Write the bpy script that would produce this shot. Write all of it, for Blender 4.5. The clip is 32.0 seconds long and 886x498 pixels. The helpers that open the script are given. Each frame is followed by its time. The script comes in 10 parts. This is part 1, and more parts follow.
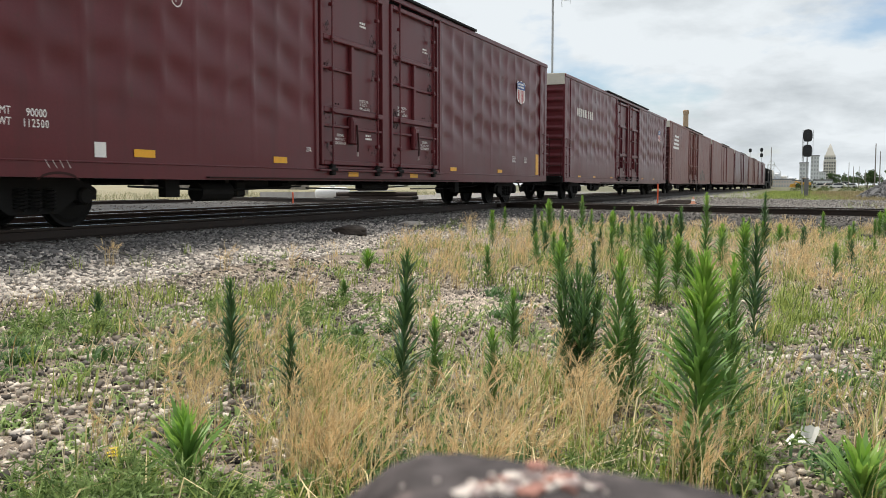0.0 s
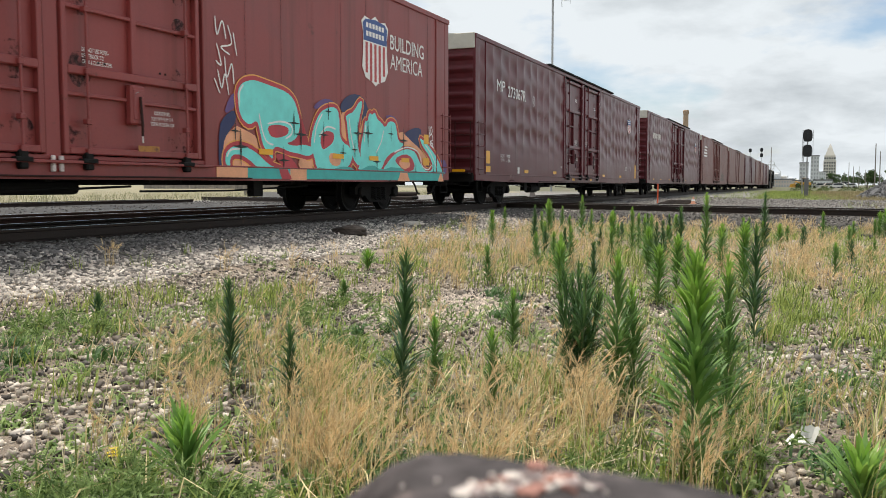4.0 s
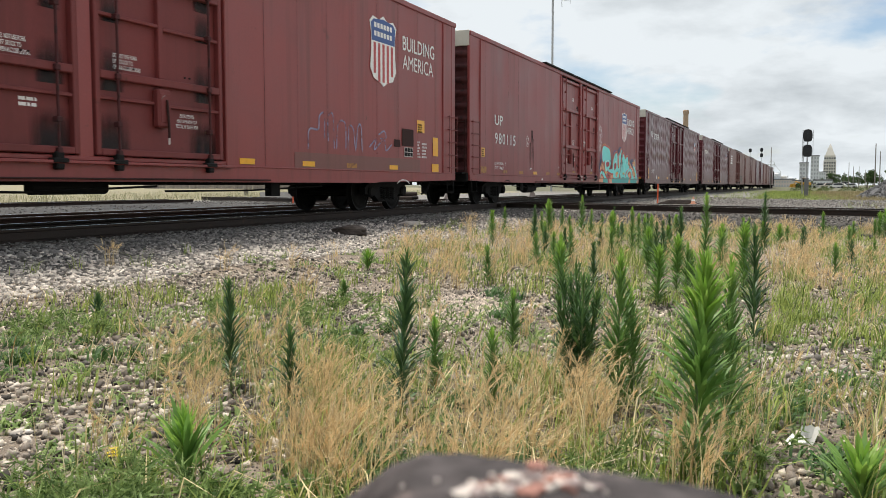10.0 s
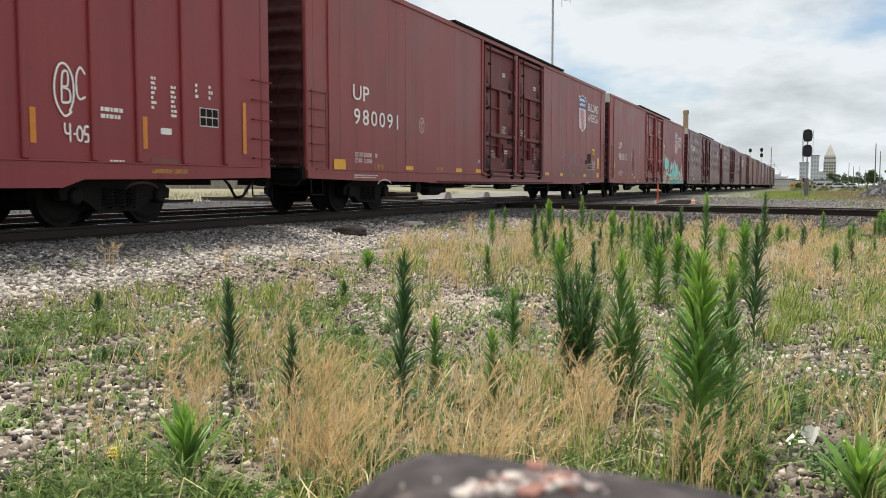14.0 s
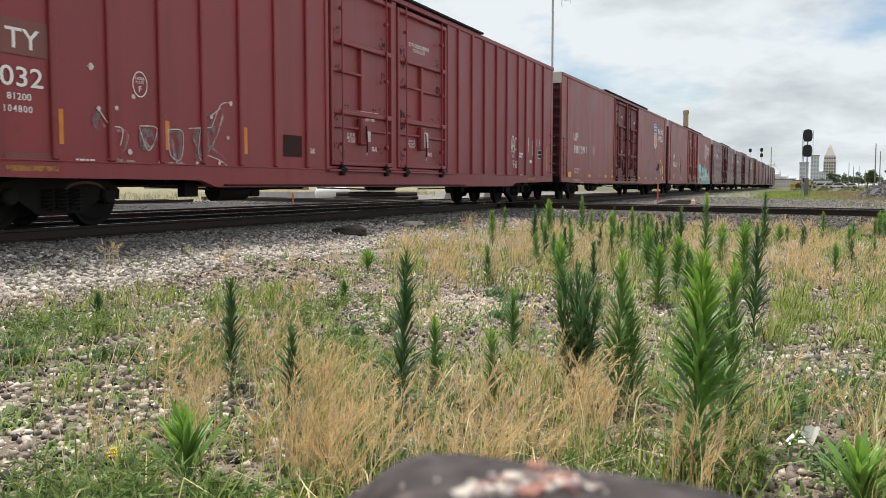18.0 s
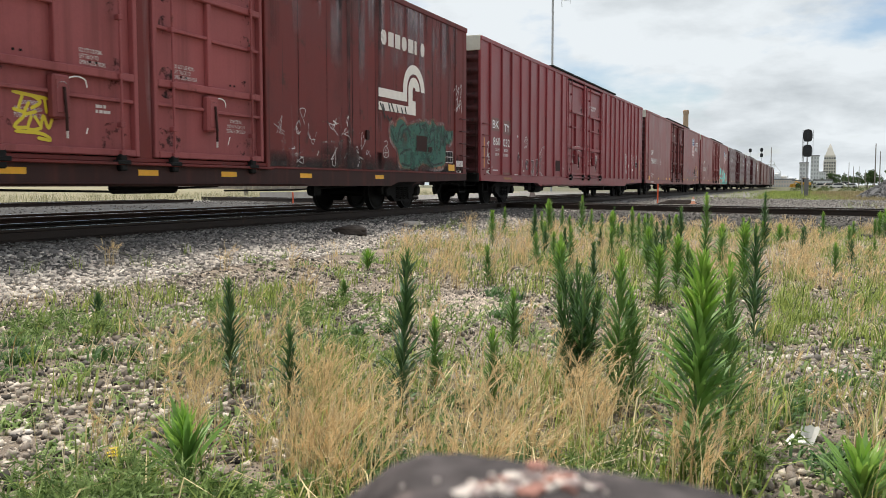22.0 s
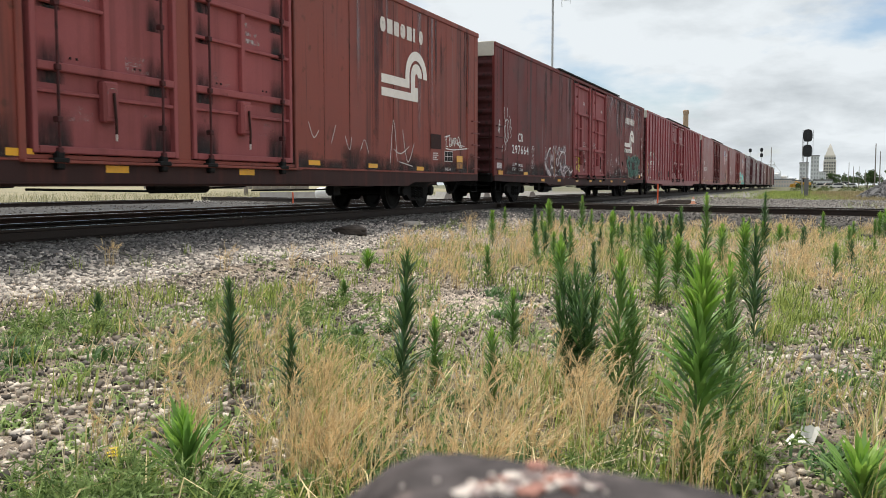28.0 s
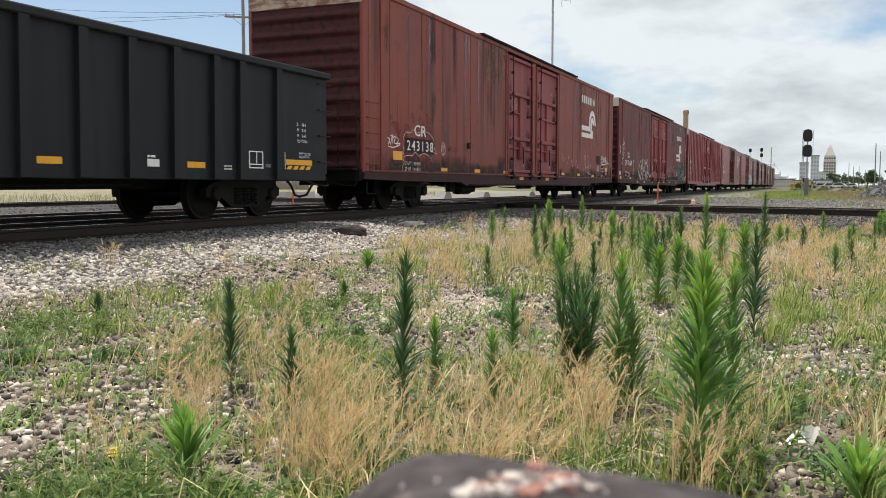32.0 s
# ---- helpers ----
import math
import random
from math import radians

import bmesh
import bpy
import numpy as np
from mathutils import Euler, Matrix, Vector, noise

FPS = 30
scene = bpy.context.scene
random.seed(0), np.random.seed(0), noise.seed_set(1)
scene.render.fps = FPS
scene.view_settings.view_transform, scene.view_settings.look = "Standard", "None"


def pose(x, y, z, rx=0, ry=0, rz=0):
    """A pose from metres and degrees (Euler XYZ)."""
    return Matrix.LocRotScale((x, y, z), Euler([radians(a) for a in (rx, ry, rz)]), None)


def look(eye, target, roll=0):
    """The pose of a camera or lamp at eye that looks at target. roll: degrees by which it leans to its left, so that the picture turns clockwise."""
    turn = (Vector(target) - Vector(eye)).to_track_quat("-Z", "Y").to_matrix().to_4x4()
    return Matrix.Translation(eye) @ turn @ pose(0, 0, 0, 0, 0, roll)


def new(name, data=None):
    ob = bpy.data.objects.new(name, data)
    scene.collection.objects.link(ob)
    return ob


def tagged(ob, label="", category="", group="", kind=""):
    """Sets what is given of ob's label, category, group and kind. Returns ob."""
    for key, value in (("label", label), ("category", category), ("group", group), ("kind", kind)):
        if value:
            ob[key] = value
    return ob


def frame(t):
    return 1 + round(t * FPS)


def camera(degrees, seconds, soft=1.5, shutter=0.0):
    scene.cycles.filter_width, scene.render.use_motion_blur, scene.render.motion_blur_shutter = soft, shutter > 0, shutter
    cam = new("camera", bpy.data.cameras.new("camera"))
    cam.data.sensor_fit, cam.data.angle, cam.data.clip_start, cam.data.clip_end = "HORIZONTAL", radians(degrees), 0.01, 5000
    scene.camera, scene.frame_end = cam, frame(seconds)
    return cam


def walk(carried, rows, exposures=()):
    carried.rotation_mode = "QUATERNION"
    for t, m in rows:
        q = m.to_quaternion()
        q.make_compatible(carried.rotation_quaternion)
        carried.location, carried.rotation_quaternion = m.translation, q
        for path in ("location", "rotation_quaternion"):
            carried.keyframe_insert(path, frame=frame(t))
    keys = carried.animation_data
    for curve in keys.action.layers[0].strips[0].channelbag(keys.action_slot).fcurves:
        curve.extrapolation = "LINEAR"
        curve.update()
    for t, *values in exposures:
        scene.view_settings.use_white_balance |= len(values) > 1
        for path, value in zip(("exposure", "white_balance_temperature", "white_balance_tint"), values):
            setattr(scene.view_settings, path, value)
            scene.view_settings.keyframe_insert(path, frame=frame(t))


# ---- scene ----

# ------------------------------------------------------------------ camera
cam = camera(53.96, 32.0, soft=0.6, shutter=0.15)
EYE = (0.0, 0.0, 0.62)
AIM = pose(EYE[0], EYE[1], EYE[2], 90 - 4.2, 0, 23.07)
walk(cam, [(0, AIM), (32.0, AIM)])
cam.data.dof.use_dof = True
cam.data.dof.focus_distance = 11.0
cam.data.dof.aperture_fstop = 9.0

# ------------------------------------------------------------------ world, sun, exposure
SUN_EL, SUN_AZ = radians(72), radians(300)
world = bpy.data.worlds.new("overcast_sky")
scene.world = world
world.use_nodes = True
wn, wl = world.node_tree.nodes, world.node_tree.links
wn.clear()


def wnode(kind, **values):
    n = wn.new(kind)
    for k, val in values.items():
        n.inputs[k].default_value = val
    return n


sky = wn.new("ShaderNodeTexSky")
sky.sky_type, sky.sun_disc = "NISHITA", False
sky.sun_elevation, sky.sun_rotation = SUN_EL, SUN_AZ
sky_bg = wnode("ShaderNodeBackground", Strength=0.13)
wl.new(sky.outputs[0], sky_bg.inputs[0])
wco = wn.new("ShaderNodeTexCoord")
# clouds lie on a flat ceiling: the direction divided by its height
sep = wn.new("ShaderNodeSeparateXYZ")
wl.new(wco.outputs["Generated"], sep.inputs[0])
low = wn.new("ShaderNodeMath")
low.operation = "MAXIMUM"
low.inputs[1].default_value = 0.0
wl.new(sep.outputs[2], low.inputs[0])
lift = wn.new("ShaderNodeMath")
lift.operation = "ADD"
lift.inputs[1].default_value = 0.30
wl.new(low.outputs[0], lift.inputs[0])
flat = wn.new("ShaderNodeVectorMath")
flat.operation = "DIVIDE"
wl.new(wco.outputs["Generated"], flat.inputs[0])
comb = wn.new("ShaderNodeCombineXYZ")
for i in range(3):
    wl.new(lift.outputs[0], comb.inputs[i])
wl.new(comb.outputs[0], flat.inputs[1])
cover = wnode("ShaderNodeTexNoise", Scale=1.9, Detail=7.0, Roughness=0.52, Distortion=0.0)
wl.new(flat.outputs[0], cover.inputs["Vector"])
gap = wn.new("ShaderNodeValToRGB")
gap.color_ramp.elements[0].position, gap.color_ramp.elements[0].color = 0.33, (0, 0, 0, 1)
gap.color_ramp.elements[1].position, gap.color_ramp.elements[1].color = 0.45, (1, 1, 1, 1)


def sky_break(way, inner, outer, depth, src):
    """Thins the clouds about a direction: the cosines of its inner and outer angle."""
    dot = wn.new("ShaderNodeVectorMath")
    dot.operation = "DOT_PRODUCT"
    norm = wn.new("ShaderNodeVectorMath")
    norm.operation = "NORMALIZE"
    wl.new(wco.outputs["Generated"], norm.inputs[0])
    wl.new(norm.outputs[0], dot.inputs[0])
    dot.inputs[1].default_value = way
    mr = wn.new("ShaderNodeMapRange")
    mr.inputs["From Min"].default_value, mr.inputs["From Max"].default_value = outer, inner
    mr.inputs["To Min"].default_value, mr.inputs["To Max"].default_value = 0.0, depth
    wl.new(dot.outputs["Value"], mr.inputs["Value"])
    sub = wn.new("ShaderNodeMath")
    sub.operation = "SUBTRACT"
    wl.new(src, sub.inputs[0])
    wl.new(mr.outputs[0], sub.inputs[1])
    return sub.outputs[0]


thin = sky_break((-0.6892, 0.702, 0.1795), math.cos(radians(4)), math.cos(radians(21)), 0.30, cover.outputs[0])
thin = sky_break((-0.1096, 0.9897, 0.0917), 1.0, math.cos(radians(1.5)), 0.09, thin)
wl.new(thin, gap.inputs[0])
shade = wnode("ShaderNodeTexNoise", Scale=2.9, Detail=8.0, Roughness=0.55, Distortion=0.1)
wl.new(flat.outputs[0], shade.inputs["Vector"])
tone = wn.new("ShaderNodeValToRGB")
tone.color_ramp.elements[0].position, tone.color_ramp.elements[0].color = 0.30, (0.60, 0.65, 0.685, 1)
tone.color_ramp.elements[1].position, tone.color_ramp.elements[1].color = 0.56, (0.895, 0.95, 0.985, 1)
wl.new(shade.outputs[0], tone.inputs[0])
cloud_bg = wnode("ShaderNodeBackground", Strength=0.93)
wl.new(tone.outputs[0], cloud_bg.inputs[0])
mixw = wn.new("ShaderNodeMixShader")
wl.new(gap.outputs[0], mixw.inputs[0])
wl.new(sky_bg.outputs[0], mixw.inputs[1])
wl.new(cloud_bg.outputs[0], mixw.inputs[2])
wout = wn.new("ShaderNodeOutputWorld")
wl.new(mixw.outputs[0], wout.inputs[0])

sun_data = bpy.data.lights.new("sun", "SUN")
sun_data.energy, sun_data.angle, sun_data.color = 4.2, radians(6), (1.0, 0.94, 0.84)
sun = new("sun", sun_data)
sun.matrix_basis = look((60 * math.sin(SUN_AZ) * math.cos(SUN_EL), 60 * math.cos(SUN_AZ) * math.cos(SUN_EL), 60 * math.sin(SUN_EL)), (0, 0, 0))
scene.view_settings.exposure = 0.0


# ------------------------------------------------------------------ materials
def ramp(nt, src, lo, hi, a, b):
    r = nt.nodes.new("ShaderNodeValToRGB")
    r.color_ramp.elements[0].position, r.color_ramp.elements[0].color = lo, (*a, 1)
    r.color_ramp.elements[1].position, r.color_ramp.elements[1].color = hi, (*b, 1)
    nt.links.new(src, r.inputs[0])
    return r.outputs[0]


def noise_node(nt, vec, scale, detail=4.0, rough=0.55, stretch=None):
    n = nt.nodes.new("ShaderNodeTexNoise")
    n.inputs["Scale"].default_value, n.inputs["Detail"].default_value = scale, detail
    n.inputs["Roughness"].default_value = rough
    if stretch:
        mp = nt.nodes.new("ShaderNodeMapping")
        mp.inputs["Scale"].default_value = stretch
        nt.links.new(vec, mp.inputs[0])
        vec = mp.outputs[0]
    nt.links.new(vec, n.inputs["Vector"])
    return n.outputs[0]


def mix(nt, fac, a, b, kind="MIX"):
    m = nt.nodes.new("ShaderNodeMix")
    m.data_type, m.blend_type = "RGBA", kind
    for sock, val in ((m.inputs[0], fac), (m.inputs[6], a), (m.inputs[7], b)):
        if isinstance(val, (int, float)):
            sock.default_value = val
        elif isinstance(val, tuple):
            sock.default_value = (*val, 1)
        else:
            nt.links.new(val, sock)
    return m.outputs[2]


def material(name, col, rough=0.7, metal=0.0, vary=0.25, scale=3.0, grain=60.0, bump=0.15, spots=None,
             spot_scale=5.0, spot_at=0.62, streak=None, streak_at=(0.5, 0.75), streak_size=(3, 3, 0.12), island=0.0, rand=0.0,
             coat=0.0, distance=0.01, gloss=0.5):
    """A surface with broad and fine variation, optional spots, streaks that run down it and a difference from piece to piece."""
    m = bpy.data.materials.new(name)
    m.use_nodes = True
    nt = m.node_tree
    bs = nt.nodes["Principled BSDF"]
    tc = nt.nodes.new("ShaderNodeTexCoord")
    vec = tc.outputs["Object"]
    oi = nt.nodes.new("ShaderNodeObjectInfo")
    add = nt.nodes.new("ShaderNodeVectorMath")
    add.operation = "MULTIPLY_ADD"
    nt.links.new(oi.outputs["Location"], add.inputs[0])
    add.inputs[1].default_value = (0, 0, 0)
    nt.links.new(vec, add.inputs[2])
    vec = add.outputs[0]
    lo = tuple(c * (1 - vary) for c in col)
    hi = tuple(min(1, c * (1 + vary)) for c in col)
    broad = noise_node(nt, vec, scale)
    c = ramp(nt, broad, 0.3, 0.7, lo, hi)
    fine = noise_node(nt, vec, grain, 5.0, 0.65)
    c = mix(nt, 0.35, c, ramp(nt, fine, 0.3, 0.7, lo, hi))
    if streak:
        s = noise_node(nt, vec, 1.0, 5.0, 0.6, streak_size)
        c = mix(nt, ramp(nt, s, *streak_at, (0, 0, 0), (0.75, 0.75, 0.75)), c, streak)
    if spots:
        s = noise_node(nt, vec, spot_scale, 7.0, 0.65)
        c = mix(nt, ramp(nt, s, spot_at, spot_at + 0.1, (0, 0, 0), (0.9, 0.9, 0.9)), c, spots)
    if island or rand:
        if island:
            g = nt.nodes.new("ShaderNodeNewGeometry")
            src = g.outputs["Random Per Island"]
        else:
            src = oi.outputs["Random"]
        k = island or rand
        c = mix(nt, 1.0, c, ramp(nt, src, 0.0, 1.0, (1 - k,) * 3, (1 + k * 0.6, 1 + k * 0.55, 1 + k * 0.5)), "MULTIPLY")
    nt.links.new(c, bs.inputs["Base Color"])
    rr = nt.nodes.new("ShaderNodeMapRange")
    rr.inputs["To Min"].default_value, rr.inputs["To Max"].default_value = max(0.05, rough - 0.15), min(1, rough + 0.15)
    nt.links.new(broad, rr.inputs["Value"])
    nt.links.new(rr.outputs[0], bs.inputs["Roughness"])
    bs.inputs["Metallic"].default_value = metal
    bs.inputs["Specular IOR Level"].default_value = gloss
    if bump:
        b = nt.nodes.new("ShaderNodeBump")
        b.inputs["Strength"].default_value, b.inputs["Distance"].default_value = bump, distance
        nt.links.new(fine, b.inputs["Height"])
        nt.links.new(b.outputs[0], bs.inputs["Normal"])
    return m


def paint(name, col, dirt, rust, streak, rough=0.5, streak_at=(0.5, 0.72), streak_size=(2.6, 2.6, 0.10), blotch=0.56, rust_at=0.66, scale=2.2, grime=None, grime_at=0.56, gloss=0.3):
    """Weathered car paint: faded and grimy blotches, rust spots, and streaks that run down the steel."""
    m = material(name, col, rough, vary=0.16, scale=0.6, grain=24, bump=0.10, spots=rust, spot_scale=scale, spot_at=rust_at, streak=streak, streak_at=streak_at,
                 streak_size=streak_size, gloss=gloss)
    nt = m.node_tree
    bs = nt.nodes["Principled BSDF"]
    src = bs.inputs["Base Color"].links[0].from_socket
    tc = nt.nodes.new("ShaderNodeTexCoord")
    big = noise_node(nt, tc.outputs["Object"], 0.45, 6.0, 0.65, (1, 1, 0.7))
    c = mix(nt, ramp(nt, big, blotch, blotch + 0.16, (0, 0, 0), (0.8, 0.8, 0.8)), src, dirt)
    fine = noise_node(nt, tc.outputs["Object"], 1.0, 6.0, 0.7, (14, 14, 0.5))
    c = mix(nt, ramp(nt, fine, 0.60, 0.74, (0, 0, 0), (0.5, 0.5, 0.5)), c, dirt)
    if grime:
        # broad dark runs of soot and wet rust
        run = noise_node(nt, tc.outputs["Object"], 1.0, 4.0, 0.65, (0, 1.25, 0.085))
        c = mix(nt, ramp(nt, run, grime_at, grime_at + 0.12, (0, 0, 0), (0.85, 0.85, 0.85)), c, grime)
        drip = noise_node(nt, tc.outputs["Object"], 1.0, 5.0, 0.65, (0, 6.5, 0.22))
        c = mix(nt, ramp(nt, drip, 0.60, 0.72, (0, 0, 0), (0.7, 0.7, 0.7)), c, grime)
        chalk = noise_node(nt, tc.outputs["Object"], 1.0, 5.0, 0.65, (3, 4.5, 0.16))
        c = mix(nt, ramp(nt, chalk, 0.66, 0.80, (0, 0, 0), (0.55, 0.55, 0.55)), c, streak)
    nt.links.new(c, bs.inputs["Base Color"])
    return m


PAINT = {
    "maroon": paint("maroon_car_paint", (0.118, 0.021, 0.026), (0.085, 0.020, 0.024), (0.075, 0.030, 0.020), (0.090, 0.022, 0.024), 0.34, gloss=0.30),
    "red_oxide": paint("oxide_red_car_paint", (0.272, 0.053, 0.049), (0.198, 0.043, 0.039), (0.085, 0.028, 0.018), (0.165, 0.036, 0.028), 0.44, gloss=0.5),
    "red": paint("crimson_car_paint", (0.272, 0.044, 0.050), (0.205, 0.041, 0.045), (0.15, 0.045, 0.028), (0.215, 0.033, 0.038), 0.44, gloss=0.45),
    "stained": paint("streaked_maroon_car_paint", (0.160, 0.026, 0.023), (0.085, 0.020, 0.018), (0.060, 0.022, 0.014), (0.22, 0.14, 0.14), 0.6,
                     (0.62, 0.74), (2.4, 2.4, 0.16), 0.52, 0.60, grime=(0.040, 0.020, 0.019), grime_at=0.58, gloss=0.32),
    "rusty": paint("weathered_orange_brown_car_paint", (0.258, 0.062, 0.044), (0.175, 0.043, 0.032), (0.10, 0.034, 0.018), (0.22, 0.16, 0.145), 0.62,
                   (0.62, 0.78), (1.8, 1.8, 0.11), 0.54, 0.60, 3.0, grime=(0.060, 0.022, 0.018), grime_at=0.55, gloss=0.4),
    "faded": paint("faded_brown_car_paint", (0.20, 0.070, 0.058), (0.14, 0.055, 0.045), (0.12, 0.05, 0.035), (0.15, 0.055, 0.045), 0.46, gloss=0.5),
    "dull_red": paint("grimy_oxide_door_paint", (0.185, 0.041, 0.039), (0.120, 0.030, 0.027), (0.07, 0.026, 0.018), (0.12, 0.032, 0.028), 0.55),
    "sooty": paint("sooty_sill_paint", (0.045, 0.018, 0.016), (0.024, 0.012, 0.011), (0.05, 0.02, 0.014), (0.10, 0.028, 0.022), 0.7),
    "mauve": paint("chalky_mauve_door_paint", (0.32, 0.088, 0.090), (0.22, 0.058, 0.058), (0.10, 0.034, 0.022), (0.16, 0.045, 0.042), 0.65),
}
M_GRIMY = material("soot_brown_steel", (0.040, 0.016, 0.014), 0.75, vary=0.35, scale=4, grain=40, bump=0.25, spots=(0.085, 0.030, 0.022), spot_at=0.60, gloss=0.25)
M_DARKMAROON = material("dark_maroon_end_paint", (0.075, 0.022, 0.023), 0.7, vary=0.35, scale=3, grain=40, bump=0.25, spots=(0.035, 0.016, 0.015), spot_at=0.52, gloss=0.25)
M_BLACK_CAR = material("black_gondola_paint", (0.0115, 0.0135, 0.016), 0.62, vary=0.25, scale=1.2, grain=30, bump=0.1, streak=(0.022, 0.024, 0.027), gloss=0.3)
M_UNDER = material("grimy_black_steel", (0.008, 0.0075, 0.007), 0.75, vary=0.4, scale=5, grain=40, bump=0.3, spots=(0.018, 0.013, 0.010), spot_at=0.68, gloss=0.25)
M_WHEEL = material("worn_wheel_steel", (0.006, 0.0055, 0.005), 0.75, 0.0, vary=0.3, scale=8, grain=50, bump=0.2, spots=(0.02, 0.013, 0.010), gloss=0.25)
M_SHINE = material("polished_rail_steel", (0.80, 0.79, 0.77), 0.24, 1.0, vary=0.15, scale=6, grain=90, bump=0.05)
M_RAIL = material("rusty_oiled_rail_steel", (0.035, 0.024, 0.019), 0.75, 0.2, vary=0.35, scale=3, grain=50, bump=0.3, spots=(0.075, 0.042, 0.026), spot_at=0.62)
M_TIE = material("creosoted_tie_wood", (0.055, 0.042, 0.034), 0.9, vary=0.35, scale=4, grain=35, bump=0.5, rand=0.3)
M_GREYPOLE = material("weathered_grey_steel", (0.16, 0.16, 0.155), 0.7, vary=0.2, scale=3, bump=0.1)
M_GALV = material("galvanised_steel", (0.45, 0.44, 0.40), 0.5, 0.4, vary=0.15, scale=2, grain=40, bump=0.1, spots=(0.22, 0.12, 0.07), spot_at=0.7)
M_WHITE = material("white_stencil_paint", (0.88, 0.86, 0.83), 0.6, vary=0.08, scale=6, grain=40, bump=0.05, spots=(0.50, 0.33, 0.30), spot_scale=9, spot_at=0.72)
M_DULLWHITE = material("worn_white_stencil_paint", (0.68, 0.62, 0.60), 0.65, vary=0.2, scale=9, grain=60, bump=0.05, spots=(0.2, 0.08, 0.08), spot_scale=14, spot_at=0.55)
M_YELLOW = material("yellow_reflective_sheeting", (0.86, 0.42, 0.012), 0.35, vary=0.1, scale=9, grain=80, bump=0.05, spots=(0.28, 0.12, 0.04), spot_scale=7, spot_at=0.68)
M_DULLYELLOW = material("grimy_yellow_sheeting", (0.42, 0.18, 0.03), 0.5, vary=0.25, scale=9, grain=80, bump=0.05, spots=(0.14, 0.05, 0.03), spot_scale=7, spot_at=0.5)
M_EMBLEM_WHITE = material("chipped_cream_white_paint", (0.90, 0.84, 0.77), 0.6, vary=0.08, scale=5, grain=40, bump=0.05, spots=(0.22, 0.07, 0.06), spot_scale=11, spot_at=0.68)
M_CREAM = material("rust_stained_cream_paint", (0.60, 0.57, 0.49), 0.6, vary=0.15, scale=3, grain=40, bump=0.1, spots=(0.26, 0.13, 0.07), spot_scale=4, spot_at=0.60)
M_PEELED = material("peeling_cream_paint", (0.52, 0.40, 0.30), 0.7, vary=0.2, scale=3, grain=40, bump=0.2, spots=(0.20, 0.075, 0.045), spot_scale=2.6, spot_at=0.50, streak=(0.16, 0.06, 0.04), streak_at=(0.48, 0.58), streak_size=(1.2, 1.2, 9.0))
M_INK = material("black_green_spray_paint", (0.007, 0.013, 0.011), 0.5, vary=0.2, scale=3, bump=0.03)
M_AMBER = material("amber_reflective_sheeting", (0.70, 0.24, 0.015), 0.35, vary=0.12, scale=9, grain=80, bump=0.05, spots=(0.34, 0.10, 0.03), spot_scale=5, spot_at=0.62)
M_BLUE = material("deep_blue_emblem_paint", (0.045, 0.10, 0.30), 0.5, vary=0.1, scale=6, bump=0.03)
M_EMBLEM_RED = material("bright_red_emblem_paint", (0.50, 0.07, 0.07), 0.5, vary=0.1, scale=6, bump=0.03)
M_TEAL = material("turquoise_spray_paint", (0.20, 0.80, 0.74), 0.5, vary=0.15, scale=3, bump=0.03)
M_ORANGE = material("orange_spray_paint", (0.86, 0.40, 0.22), 0.5, vary=0.2, scale=3, bump=0.03)
M_NAVY = material("navy_spray_paint", (0.022, 0.032, 0.11), 0.5, vary=0.2, scale=3, bump=0.03)
M_TAGRED = material("crimson_spray_paint", (0.50, 0.05, 0.065), 0.5, vary=0.2, scale=3, bump=0.03)
M_TEAL_DEEP = material("deep_turquoise_spray_paint", (0.055, 0.44, 0.41), 0.5, vary=0.2, scale=3, bump=0.03)
M_RIM = material("amber_spray_paint", (0.85, 0.42, 0.10), 0.5, vary=0.1, scale=3, bump=0.03)
M_MAUVETAG = material("mauve_spray_paint", (0.13, 0.07, 0.22), 0.5, vary=0.2, scale=3, bump=0.03)
M_YTAG = material("lemon_spray_paint", (0.70, 0.55, 0.03), 0.5, vary=0.1, scale=3, bump=0.03)


